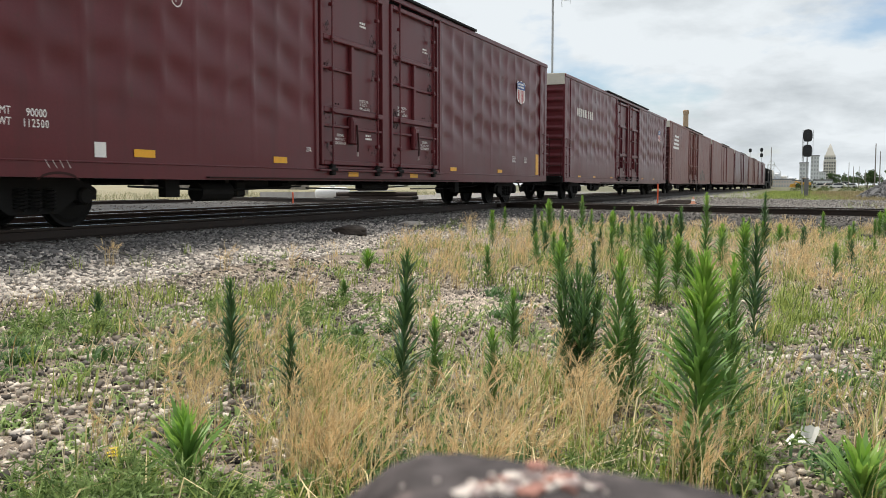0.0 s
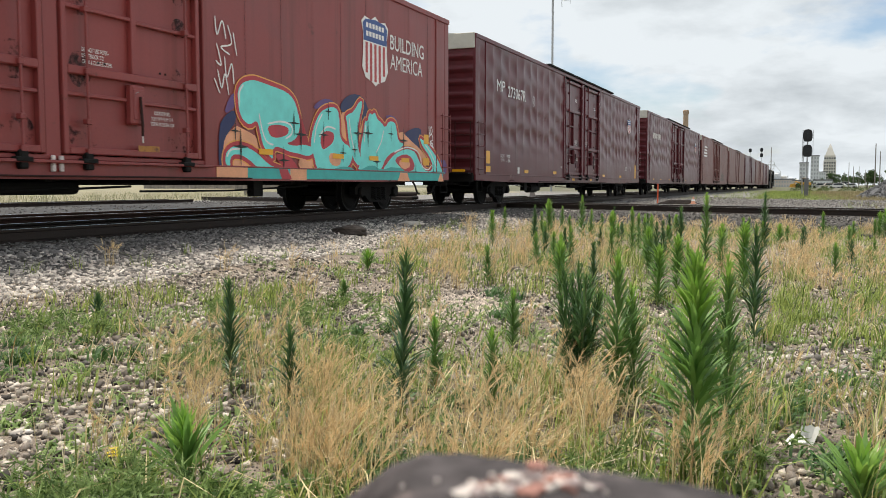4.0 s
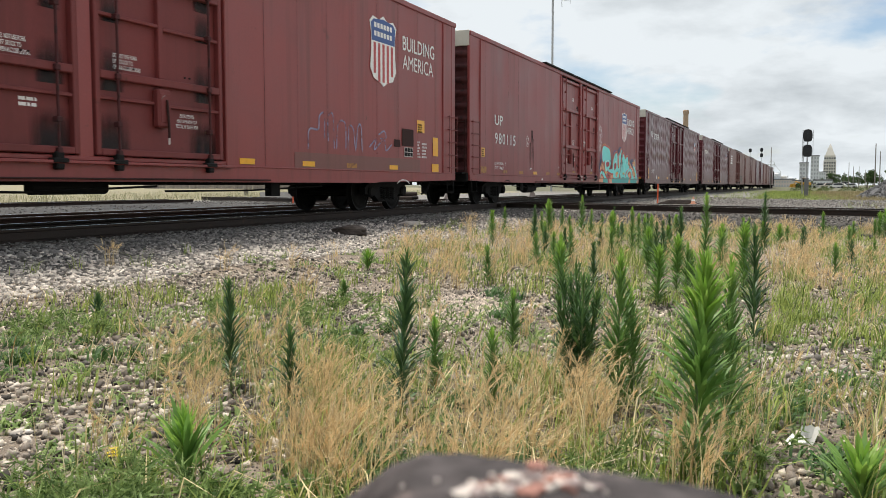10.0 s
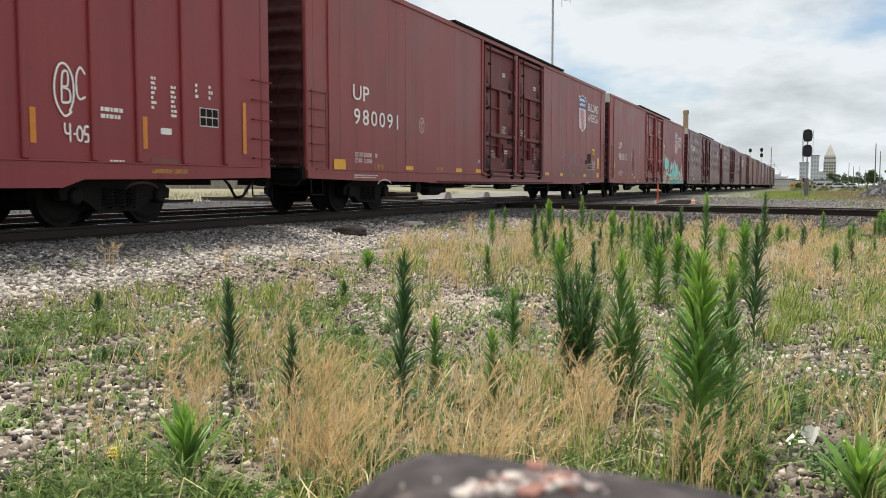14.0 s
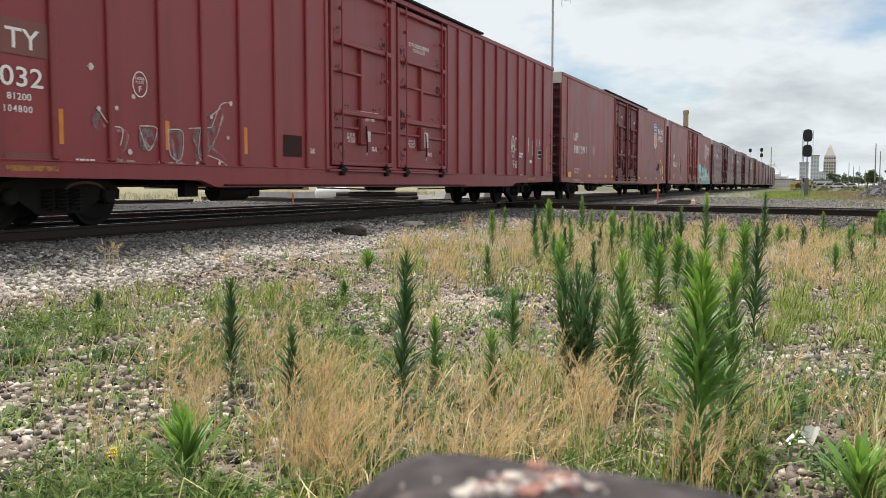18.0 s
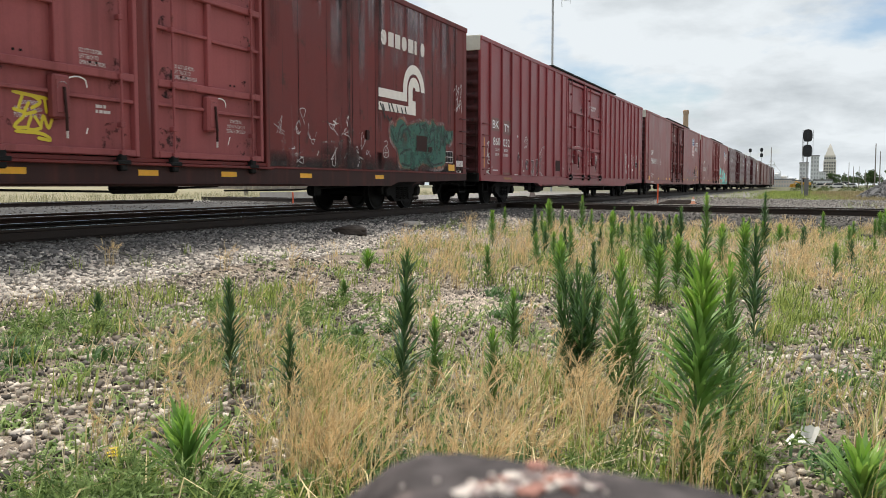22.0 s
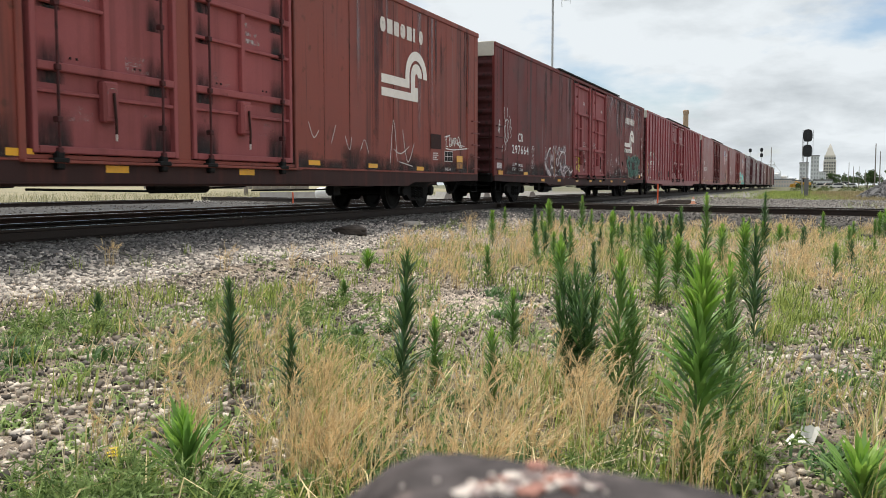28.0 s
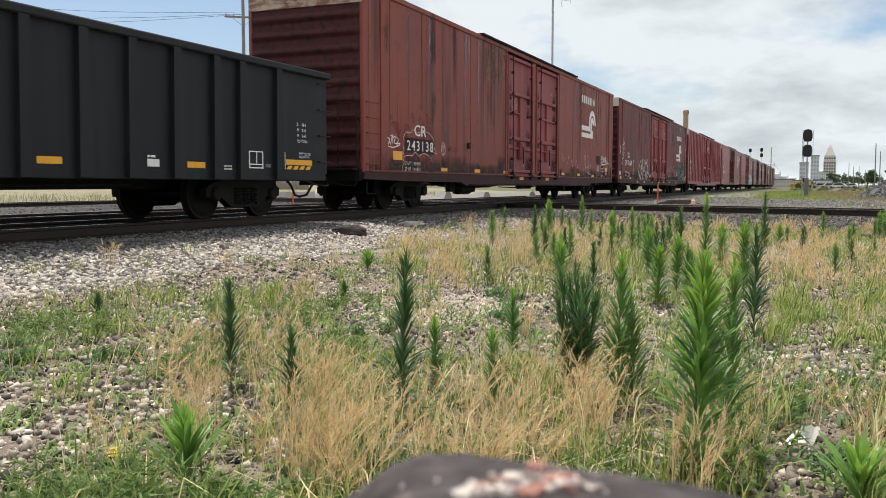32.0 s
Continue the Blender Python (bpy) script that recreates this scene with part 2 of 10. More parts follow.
def thin_spray(name, col, cover=0.5, scale=6.0, stretch=None, run=False):
    """Spray paint that covers in patches only: the rest lets the steel show."""
    m = bpy.data.materials.new(name)
    m.use_nodes = True
    nt = m.node_tree
    bs, out = nt.nodes["Principled BSDF"], nt.nodes["Material Output"]
    bs.inputs["Base Color"].default_value, bs.inputs["Roughness"].default_value = (*col, 1), 0.6
    tc = nt.nodes.new("ShaderNodeTexCoord")
    n1, n2 = noise_node(nt, tc.outputs["Object"], scale if not stretch else 1.0, 6.0, 0.7, stretch), noise_node(nt, tc.outputs["Object"], scale * 0.25, 3.0)
    k = mix(nt, 0.5, n1, n2)
    clear = nt.nodes.new("ShaderNodeBsdfTransparent")
    ms = nt.nodes.new("ShaderNodeMixShader")
    cover_ = ramp(nt, k, 0.64 - 0.3 * cover, 0.84 - 0.3 * cover, (0, 0, 0), (0.85, 0.85, 0.85))
    if run:  # a run thins out towards its foot and its two edges
        sx = nt.nodes.new("ShaderNodeSeparateXYZ")
        nt.links.new(tc.outputs["Generated"], sx.inputs[0])
        rim = nt.nodes.new("ShaderNodeMath")
        rim.operation = "PINGPONG"
        rim.inputs[1].default_value = 0.5
        nt.links.new(sx.outputs[1], rim.inputs[0])
        for src in (ramp(nt, sx.outputs[2], 0.0, 0.85, *(((1, 1, 1), (0, 0, 0)) if run == "up" else ((0, 0, 0), (1, 1, 1)))), ramp(nt, rim.outputs[0], 0.0, 0.3, (0, 0, 0), (1, 1, 1))):
            cover_ = mix(nt, 1.0, cover_, src, "MULTIPLY")
    nt.links.new(cover_, ms.inputs[0])
    nt.links.new(clear.outputs[0], ms.inputs[1])
    nt.links.new(bs.outputs[0], ms.inputs[2])
    nt.links.new(ms.outputs[0], out.inputs[0])
    return m


M_GHOST = thin_spray("thin_white_spray_paint", (0.60, 0.52, 0.52), 0.55)
M_BLUETAG = thin_spray("pale_blue_spray_paint", (0.32, 0.33, 0.50), 1.0)
M_GREEN_TAG = thin_spray("dull_green_spray_paint", (0.045, 0.15, 0.11), 1.15, 4.0)
M_SMEAR = thin_spray("smeared_blue_grey_paint", (0.30, 0.24, 0.25), 0.62, 5.0)
M_SOOT = thin_spray("soot_runs", (0.050, 0.018, 0.017), 0.58, 3.0, (8, 8, 0.15), run=True)
M_CHALKRUN = thin_spray("grey_chalky_runs", (0.34, 0.27, 0.29), 0.75, 3.0, (9, 9, 0.10), run=True)
M_GREASE = thin_spray("door_grease", (0.022, 0.010, 0.010), 0.42, 9.0)
M_OLDGREASE = thin_spray("thick_old_door_grease", (0.018, 0.010, 0.010), 1.0, 3.0, (7, 7, 1.5), run="up")
M_TANPATCH = thin_spray("peeled_tan_paint", (0.36, 0.17, 0.09), 0.75, 4.0)
M_REDPATCH = thin_spray("fresher_red_paint", (0.30, 0.045, 0.035), 0.55, 2.5)
M_RUSTRUN = thin_spray("orange_rust_runs", (0.30, 0.13, 0.055), 1.2, 3.0, (9, 9, 0.6))
M_REDRUN = thin_spray("dark_red_runs", (0.085, 0.016, 0.016), 0.9, 3.0, (7, 7, 0.5), run=True)
M_WORNNAME = thin_spray("chipped_white_name_paint", (0.86, 0.80, 0.74), 1.25, 8.0)
M_SPLASH = thin_spray("wheel_splash_grime", (0.030, 0.014, 0.012), 1.0, 3.0, (5, 5, 1.2), run="up")
M_DARKSPRAY = thin_spray("worn_dark_spray_paint", (0.016, 0.022, 0.019), 1.15, 5.0)
M_PINKHAZE = thin_spray("pinkish_thin_spray_paint", (0.50, 0.37, 0.38), 0.72, 6.0)
M_SPRAYLINE = thin_spray("worn_white_spray_line", (0.82, 0.75, 0.75), 1.1, 9.0)
M_HAZE = thin_spray("overspray_paint", (0.44, 0.32, 0.32), 0.50, 3.0)


# ------------------------------------------------------------------ mesh building
class MB:
    """Collects vertices and faces of one mesh."""

    def __init__(self):
        self.v, self.f = [], []

    def add(self, vs, fs):
        o = len(self.v)
        self.v += [tuple(p) for p in vs]
        self.f += [tuple(i + o for i in q) for q in fs]
        return self

    def box(self, x0, x1, y0, y1, z0, z1, c=0.0):
        """A block, with its edges cut off by c."""
        if c <= 0:
            vs = [(x, y, z) for z in (z0, z1) for y in (y0, y1) for x in (x0, x1)]
            return self.add(vs, [(0, 2, 3, 1), (4, 5, 7, 6), (0, 1, 5, 4), (2, 6, 7, 3), (0, 4, 6, 2), (1, 3, 7, 5)])
        lo, hi = (x0, y0, z0), (x1, y1, z1)
        vs, idx = [], {}
        for sx in (0, 1):
            for sy in (0, 1):
                for sz in (0, 1):
                    s = (sx, sy, sz)
                    for ax in range(3):
                        p = [(hi if s[a] else lo)[a] + (0 if a == ax else (-c if s[a] else c)) for a in range(3)]
                        idx[(s, ax)] = len(vs)
                        vs.append(p)
        fs = []
        for ax in range(3):
            b, d = [a for a in range(3) if a != ax]
            for side in (0, 1):
                loop = []
                for u, w in ((0, 0), (1, 0), (1, 1), (0, 1)):
                    s = [0, 0, 0]
                    s[ax], s[b], s[d] = side, u, w
                    loop.append(idx[(tuple(s), ax)])
                flip = (side == 1) != (ax != 1)
                fs.append(tuple(loop[::-1] if flip else loop))
            for u in (0, 1):
                for w in (0, 1):
                    s0, s1 = [0, 0, 0], [0, 0, 0]
                    s0[b], s0[d], s1[b], s1[d] = u, w, u, w
                    s1[ax] = 1
                    s0, s1 = tuple(s0), tuple(s1)
                    q = (idx[(s0, b)], idx[(s1, b)], idx[(s1, d)], idx[(s0, d)])
                    fs.append(q if (u == w) == (ax == 1) else q[::-1])
        for s in [(a, b, d) for a in (0, 1) for b in (0, 1) for d in (0, 1)]:
            q = tuple(idx[(s, a)] for a in range(3))
            fs.append(q if sum(s) % 2 else q[::-1])
        return self.add(vs, fs)

    def prism(self, pts, x0, x1):
        """An outline in y, z (counter-clockwise seen from +x), from x0 to x1."""
        n = len(pts)
        vs = [(x0, y, z) for y, z in pts] + [(x1, y, z) for y, z in pts]
        fs = [tuple(range(n))[::-1], tuple(range(n, 2 * n))]
        fs += [(i, (i + 1) % n, n + (i + 1) % n, n + i) for i in range(n)]
        return self.add(vs, fs)

    def tube(self, path, r, n=8, caps=True):
        """A round bar along points; r: one radius or one for each point."""
        path = [Vector(p) for p in path]
        rs = r if isinstance(r, (list, tuple)) else [r] * len(path)
        vs, fs = [], []
        for i, p in enumerate(path):
            d = (path[min(i + 1, len(path) - 1)] - path[max(i - 1, 0)]).normalized()
            a = d.orthogonal().normalized() if i == 0 else (a - d * a.dot(d)).normalized()
            b = d.cross(a)
            for k in range(n):
                w = 2 * math.pi * k / n
                vs.append(p + (a * math.cos(w) + b * math.sin(w)) * rs[i])
        for i in range(len(path) - 1):
            for k in range(n):
                fs.append((i * n + k, i * n + (k + 1) % n, (i + 1) * n + (k + 1) % n, (i + 1) * n + k))
        if caps:
            fs += [tuple(range(n))[::-1], tuple(range((len(path) - 1) * n, len(path) * n))]
        return self.add(vs, fs)

    def lathe(self, prof, n=24, axis="x", at=(0, 0, 0)):
        """A profile of (along the axis, radius) turned round the axis."""
        vs, fs = [], []
        for u, r in prof:
            for k in range(n):
                w = 2 * math.pi * k / n
                c, s = r * math.cos(w), r * math.sin(w)
                p = (u, c, s) if axis == "x" else ((s, u, c) if axis == "y" else (c, s, u))
                vs.append([p[i] + at[i] for i in range(3)])
        for i in range(len(prof) - 1):
            for k in range(n):
                fs.append((i * n + k, i * n + (k + 1) % n, (i + 1) * n + (k + 1) % n, (i + 1) * n + k))
        fs += [tuple(range(n))[::-1], tuple(range((len(prof) - 1) * n, len(prof) * n))]
        return self.add(vs, fs)

    def mesh(self, name, smooth=False):
        me = bpy.data.meshes.new(name)
        me.from_pydata(self.v, [], self.f)
        if smooth:
            me.polygons.foreach_set("use_smooth", [True] * len(me.polygons))
        me.update()
        return me


def part(name, mb, material_, parent=None, label="", smooth=False):
    """One mesh object under a thing or a part."""
    me = mb.mesh(name, smooth) if isinstance(mb, MB) else mb
    if not me.materials:
        me.materials.append(material_)
    ob = new(name, me)
    if parent is not None:
        ob.parent = parent
    if label:
        ob["label"] = label
    return ob


def thing(name, label, category, m=None, group="", kind=""):
    ob = new(name)
    ob.empty_display_size = 0.1
    if m is not None:
        ob.matrix_basis = m
    return tagged(ob, label, category, group, kind)


def smooth01(v):
    v = np.clip(v, 0, 1)
    return v * v * (3 - 2 * v)


def from_arrays(name, verts, faces, smooth=False):
    """A mesh from numpy arrays of triangles or quads."""
    me = bpy.data.meshes.new(name)
    n, k = faces.shape
    me.vertices.add(len(verts))
    me.vertices.foreach_set("co", np.asarray(verts, np.float32).ravel())
    me.loops.add(n * k)
    me.loops.foreach_set("vertex_index", np.asarray(faces, np.int32).ravel())
    me.polygons.add(n)
    me.polygons.foreach_set("loop_start", np.arange(0, n * k, k, dtype=np.int32))
    if smooth:
        me.polygons.foreach_set("use_smooth", np.ones(n, bool))
    me.update(calc_edges=True)
    return me


# ------------------------------------------------------------------ the freight cars
SPEED = 4.84
HALF = 1.55          # half the width of a car
CENTRE = -11.05      # the middle of the track on which the train runs
EAVE, FLOOR_Z = 5.18, 0.96
RADIUS = 0.457
_glyphs = {}


def letters(text, width, height):
    """Flat outlines of a text in the built-in font, fitted to a width and a height: vertices in y, z and faces."""
    if text not in _glyphs:
        cu = bpy.data.curves.new("lettering", "FONT")
        cu.body, cu.resolution_u, cu.offset = text, 3, 0.0 if "M" in text else 0.010
        cu.space_character = 1.22 if text.isdigit() and len(text) == 6 else 1.0
        ob = bpy.data.objects.new("lettering", cu)
        me = bpy.data.meshes.new_from_object(ob)
        vs = np.array([v.co[:2] for v in me.vertices])
        fs = [tuple(p.vertices) for p in me.polygons]
        bpy.data.objects.remove(ob)
        bpy.data.curves.remove(cu)
        bpy.data.meshes.remove(me)
        vs -= vs.min(0)
        vs /= vs.max(0)
        _glyphs[text] = (vs, fs)
    vs, fs = _glyphs[text]
    return vs * (width, height), fs


def lettering(car, text, y, z, width, height, mat, x=HALF, name="lettering", label=""):
    vs, fs = letters(text, width, height)
    mb = MB().add([(x + 0.006, y + a, z + b) for a, b in vs], fs)
    return part(name, mb, mat, car, label)


def bars(car, y, z, width, rows, mat=None, step=0.055, rng=None, x=HALF):
    """Small stencils that cannot be read, as plain bars."""
    rng = rng or random.Random(7)
    mb = MB()
    for i in range(rows):
        a = y
        end = y + width * rng.uniform(0.6, 1.0)
        while a < end - 0.03:
            w = min(rng.uniform(0.04, 0.13), end - a)
            mb.box(x + 0.002, x + 0.005, a, a + w, z - i * step - step * 0.6, z - i * step)
            a += w + 0.02
    return tagged(part("small_stencil", mb, mat or M_DULLWHITE, car), kind="stuff")


def patch(car, name, pts, mat, x=HALF + 0.003, thick=0.002, label=""):
    """A flat painted or glued shape on the side: an outline in y, z."""
    return part(name, MB().prism(pts, x, x + thick), mat, car, label)


def rect(y0, y1, z0, z1):
    return [(y0, z0), (y1, z0), (y1, z1), (y0, z1)]


def ring(y, z, r, n=20):
    return [(y + r * math.cos(2 * math.pi * k / n), z + r * math.sin(2 * math.pi * k / n)) for k in range(n)]


def stroke_mesh(mb, pts, w, x):
    """A painted line of width w through points in y, z: one ribbon."""
    vs, n = [], len(pts)
    for i in range(n):
        (a, b), (c, d) = pts[max(i - 1, 0)], pts[min(i + 1, n - 1)]
        l = math.hypot(c - a, d - b) or 1
        ny, nz = -(d - b) / l * w / 2, (c - a) / l * w / 2
        k = 0.55 if i in (0, n - 1) else 1.0
        vs += [(x, pts[i][0] + ny * k, pts[i][1] + nz * k), (x, pts[i][0] - ny * k, pts[i][1] - nz * k)]
    mb.add(vs, [(2 * i, 2 * i + 1, 2 * i + 3, 2 * i + 2) for i in range(n - 1)])


def side_sheet(L, style, y0, y1, z0, z1, sgn=1, proud=0.0, phase=0.0):
    """One stretch of a side, with the dents of its style."""
    dy = 0.07 if style == "quilt" else 0.13
    ny, nz = max(2, int((y1 - y0) / dy)), (44 if style == "quilt" else 20)
    ys, zs = np.linspace(y0, y1, ny + 1), np.linspace(z0, z1, nz + 1)
    Y, Z = np.meshgrid(ys, zs, indexing="ij")
    if style == "quilt":
        u = Y / 0.80
        post = np.abs(np.sin(np.pi * u)) ** 0.7
        bay = np.floor(u)
        roll = 0.5 + 0.5 * np.cos(2 * np.pi * (Z / 0.78 + 0.17 * np.sin(bay * 2.3) + 0.12 * np.sin(Y * 2.1)))
        d = -0.050 * post * roll * smooth01((Z - 1.55) / 0.55) - 0.006 * np.sin(Y * 1.3 + Z * 0.9)
        d += 0.004 * (post < 0.12)
    else:
        bow = np.sin(np.pi * (Y - y0) / (y1 - y0))
        d = -0.010 * bow * (0.5 + 0.5 * np.sin(Z * 2.2 + phase)) + proud
    # flat at the edges, where posts, eave and sill hold the sheet
    edge = np.clip(np.minimum(np.minimum(Y - y0, y1 - Y), np.minimum(Z - z0, z1 - Z)) / 0.2, 0, 1) if style == "quilt" else 1.0
    X = sgn * (HALF - 0.004 + d * edge)
    verts = np.stack([X, Y, Z], -1).reshape(-1, 3)
    i = np.arange((ny + 1) * (nz + 1)).reshape(ny + 1, nz + 1)
    faces = np.stack([i[:-1, :-1], i[1:, :-1], i[1:, 1:], i[:-1, 1:]], -1).reshape(-1, 4)
    return from_arrays("side_sheet", verts, faces, True)


def end_sheet(sgn_y, y):
    """A corrugated end: pressed ribs from side to side."""
    zs = np.linspace(FLOOR_Z - 0.05, EAVE - 0.42, 120)
    xs = np.linspace(-HALF + 0.05, HALF - 0.05, 21)
    X, Z = np.meshgrid(xs, zs, indexing="ij")
    fade = np.clip((HALF - 0.06 - np.abs(X)) / 0.16, 0, 1)
    rib = np.clip(np.sin(2 * np.pi * (Z - FLOOR_Z) / 0.385), 0, 1) ** 0.7
    Y = y + sgn_y * 0.105 * rib * fade ** 0.5
    verts = np.stack([X, Y, Z], -1).reshape(-1, 3)
    n, k = X.shape
    i = np.arange(n * k).reshape(n, k)
    faces = np.stack([i[:-1, :-1], i[1:, :-1], i[1:, 1:], i[:-1, 1:]], -1).reshape(-1, 4)
    return from_arrays("corrugated_end", verts, faces, True)


def ladder(car, mat, x, y0, y1, z0, z1, rungs, face="x", stiles=True):
    """Side or end ladder: two stiles and round rungs that stand off the sheet."""
    mb = MB()
    for i in range(rungs):
        z = z0 + (z1 - z0) * i / max(1, rungs - 1)
        if face == "x":
            mb.tube([(x - 0.06, y0, z), (x, y0, z), (x, y1, z), (x - 0.06, y1, z)], 0.014, 6)
            if not stiles:
                part("grab_iron", mb, mat, car)
                mb = MB()
        else:
            mb.tube([(y0, x, z), (y1, x, z)], 0.011, 6)
    if stiles:
        for y in (y0, y1):
            if face == "x":
                mb.box(x - 0.012, x, y - 0.012, y + 0.012, z0 - 0.12, z1 + 0.05)
            else:
                mb.box(y - 0.012, y + 0.012, x - 0.012, x, z0 - 0.12, z1 + 0.05)
    return part("ladder", mb, mat, car) if stiles else None


def wheelset(parent, y):
    mb = MB()
    w = [(-0.066, 0.17), (-0.066, 0.34), (-0.045, 0.40), (-0.062, 0.445), (-0.062, 0.457), (0.03, 0.459), (0.045, 0.475), (0.062, 0.484),
         (0.072, 0.472), (0.07, 0.40), (0.03, 0.36), (0.015, 0.2), (0.02, 0.1)]
    for s in (1, -1):
        prof = [(s * (0.755 - u), r) for u, r in w]
        mb.lathe([(s * 0.83, 0.02)] + prof + [(s * 0.73, 0.06)], 28)
        # plate holes and stamped marks, so that its turning shows
        for k in range(3):
            a = 2 * math.pi * k / 3
            mb.box(s * 0.79 - 0.02, s * 0.79 + 0.02, 0.27 * math.cos(a) - 0.03, 0.27 * math.cos(a) + 0.03, 0.27 * math.sin(a) - 0.03, 0.27 * math.sin(a) + 0.03)
    mb.tube([(-1.08, 0, 0), (1.08, 0, 0)], 0.075, 12)
    ob = part("wheelset", mb, M_WHEEL, parent, "pair of steel wheels on an axle")
    ob.matrix_basis = pose(0, y, RADIUS)
    return ob


_shared = {}


def shared(key, make):
    """Mesh data that alike parts share."""
    if key not in _shared:
        _shared[key] = make()
    return _shared[key]


def sideframe_mesh(s):
    mb = MB()
    x0, x1 = sorted((s * 0.93, s * 1.09))
    out = [(-1.14, 0.40), (-0.72, 0.40), (-0.60, 0.33), (-0.42, 0.21), (0.42, 0.21), (0.60, 0.33), (0.72, 0.40), (1.14, 0.40),
           (1.16, 0.55), (1.02, 0.64), (0.50, 0.76), (-0.50, 0.76), (-1.02, 0.64), (-1.16, 0.55)]
    mb.prism(out, x0, x1)
    for y in (-0.889, 0.889):
        mb.lathe([(s * 0.98, 0.13), (s * 1.13, 0.13), (s * 1.16, 0.10), (s * 1.16, 0.03)], 14, at=(0, y, RADIUS))
    return mb.mesh("sideframe")


def spring_mesh(s):
    mb = MB()
    for y in (0.0,):
        pts = [(s * 1.10 + 0.07 * math.cos(a), y + 0.09 * math.sin(a), 0.27 + 0.30 * a / (12 * math.pi)) for a in np.linspace(0, 12 * math.pi, 60)]
        mb.tube(pts, 0.017, 5)
    return mb.mesh("spring")


def truck(car, y):
    ob = part("truck", MB().box(-0.98, 0.98, -0.17, 0.17, 0.44, 0.70, 0.02), M_UNDER, car, "four-wheel truck of grimy cast steel")
    ob.matrix_basis = pose(0, y, 0)
    for s in (1, -1):
        part("sideframe", shared(("sf", s), lambda: sideframe_mesh(s)), M_UNDER, ob)
        for k in (-0.25, 0.0, 0.25):
            part("spring", shared(("sp", s), lambda: spring_mesh(s)), M_WHEEL, ob).location = (0, k, 0)
    for k in (-0.52, 0.52):
        part("brake_beam", shared(("bb", k), lambda: MB().box(-0.9, 0.9, k - 0.05, k + 0.05, 0.34, 0.44, 0.01).mesh("brake_beam")), M_UNDER, ob)
    for k in (-0.889, 0.889):
        if "ws" in _shared:
            w = new("wheelset", _shared["ws"])
            w.parent, w["label"] = ob, "pair of steel wheels on an axle"
            w.matrix_basis = pose(0, k, RADIUS)
        else:
            w = wheelset(ob, k)
            _shared["ws"] = w.data
        WHEELS.append(w)
    return ob


def coupler(car, y, s):
    mb = MB()
    mb.box(-0.07, 0.07, min(y, y + s * 0.7), max(y, y + s * 0.7), 0.80, 0.96, 0.02)
    mb.box(-0.17, 0.14, min(y + s * 0.62, y + s * 0.92), max(y + s * 0.62, y + s * 0.92), 0.74, 1.02, 0.04)
    c = part("coupler", mb, M_UNDER, car, "grimy cast coupler")
    # uncoupling lever and air hose
    lev = MB().tube([(1.45, y + s * 0.05, 0.78), (1.40, y + s * 0.22, 0.60), (1.1, y + s * 0.25, 0.62), (0.3, y + s * 0.3, 0.86)], 0.014, 6)
    part("uncoupling_lever", lev, M_UNDER, car)
    hose = [(0.35, y + s * 0.1, 0.80), (0.36, y + s * 0.35, 0.62), (0.34, y + s * 0.55, 0.40), (0.30, y + s * 0.78, 0.36)]
    part("air_hose", MB().tube(hose, 0.028, 8), M_UNDER, car)
    return c


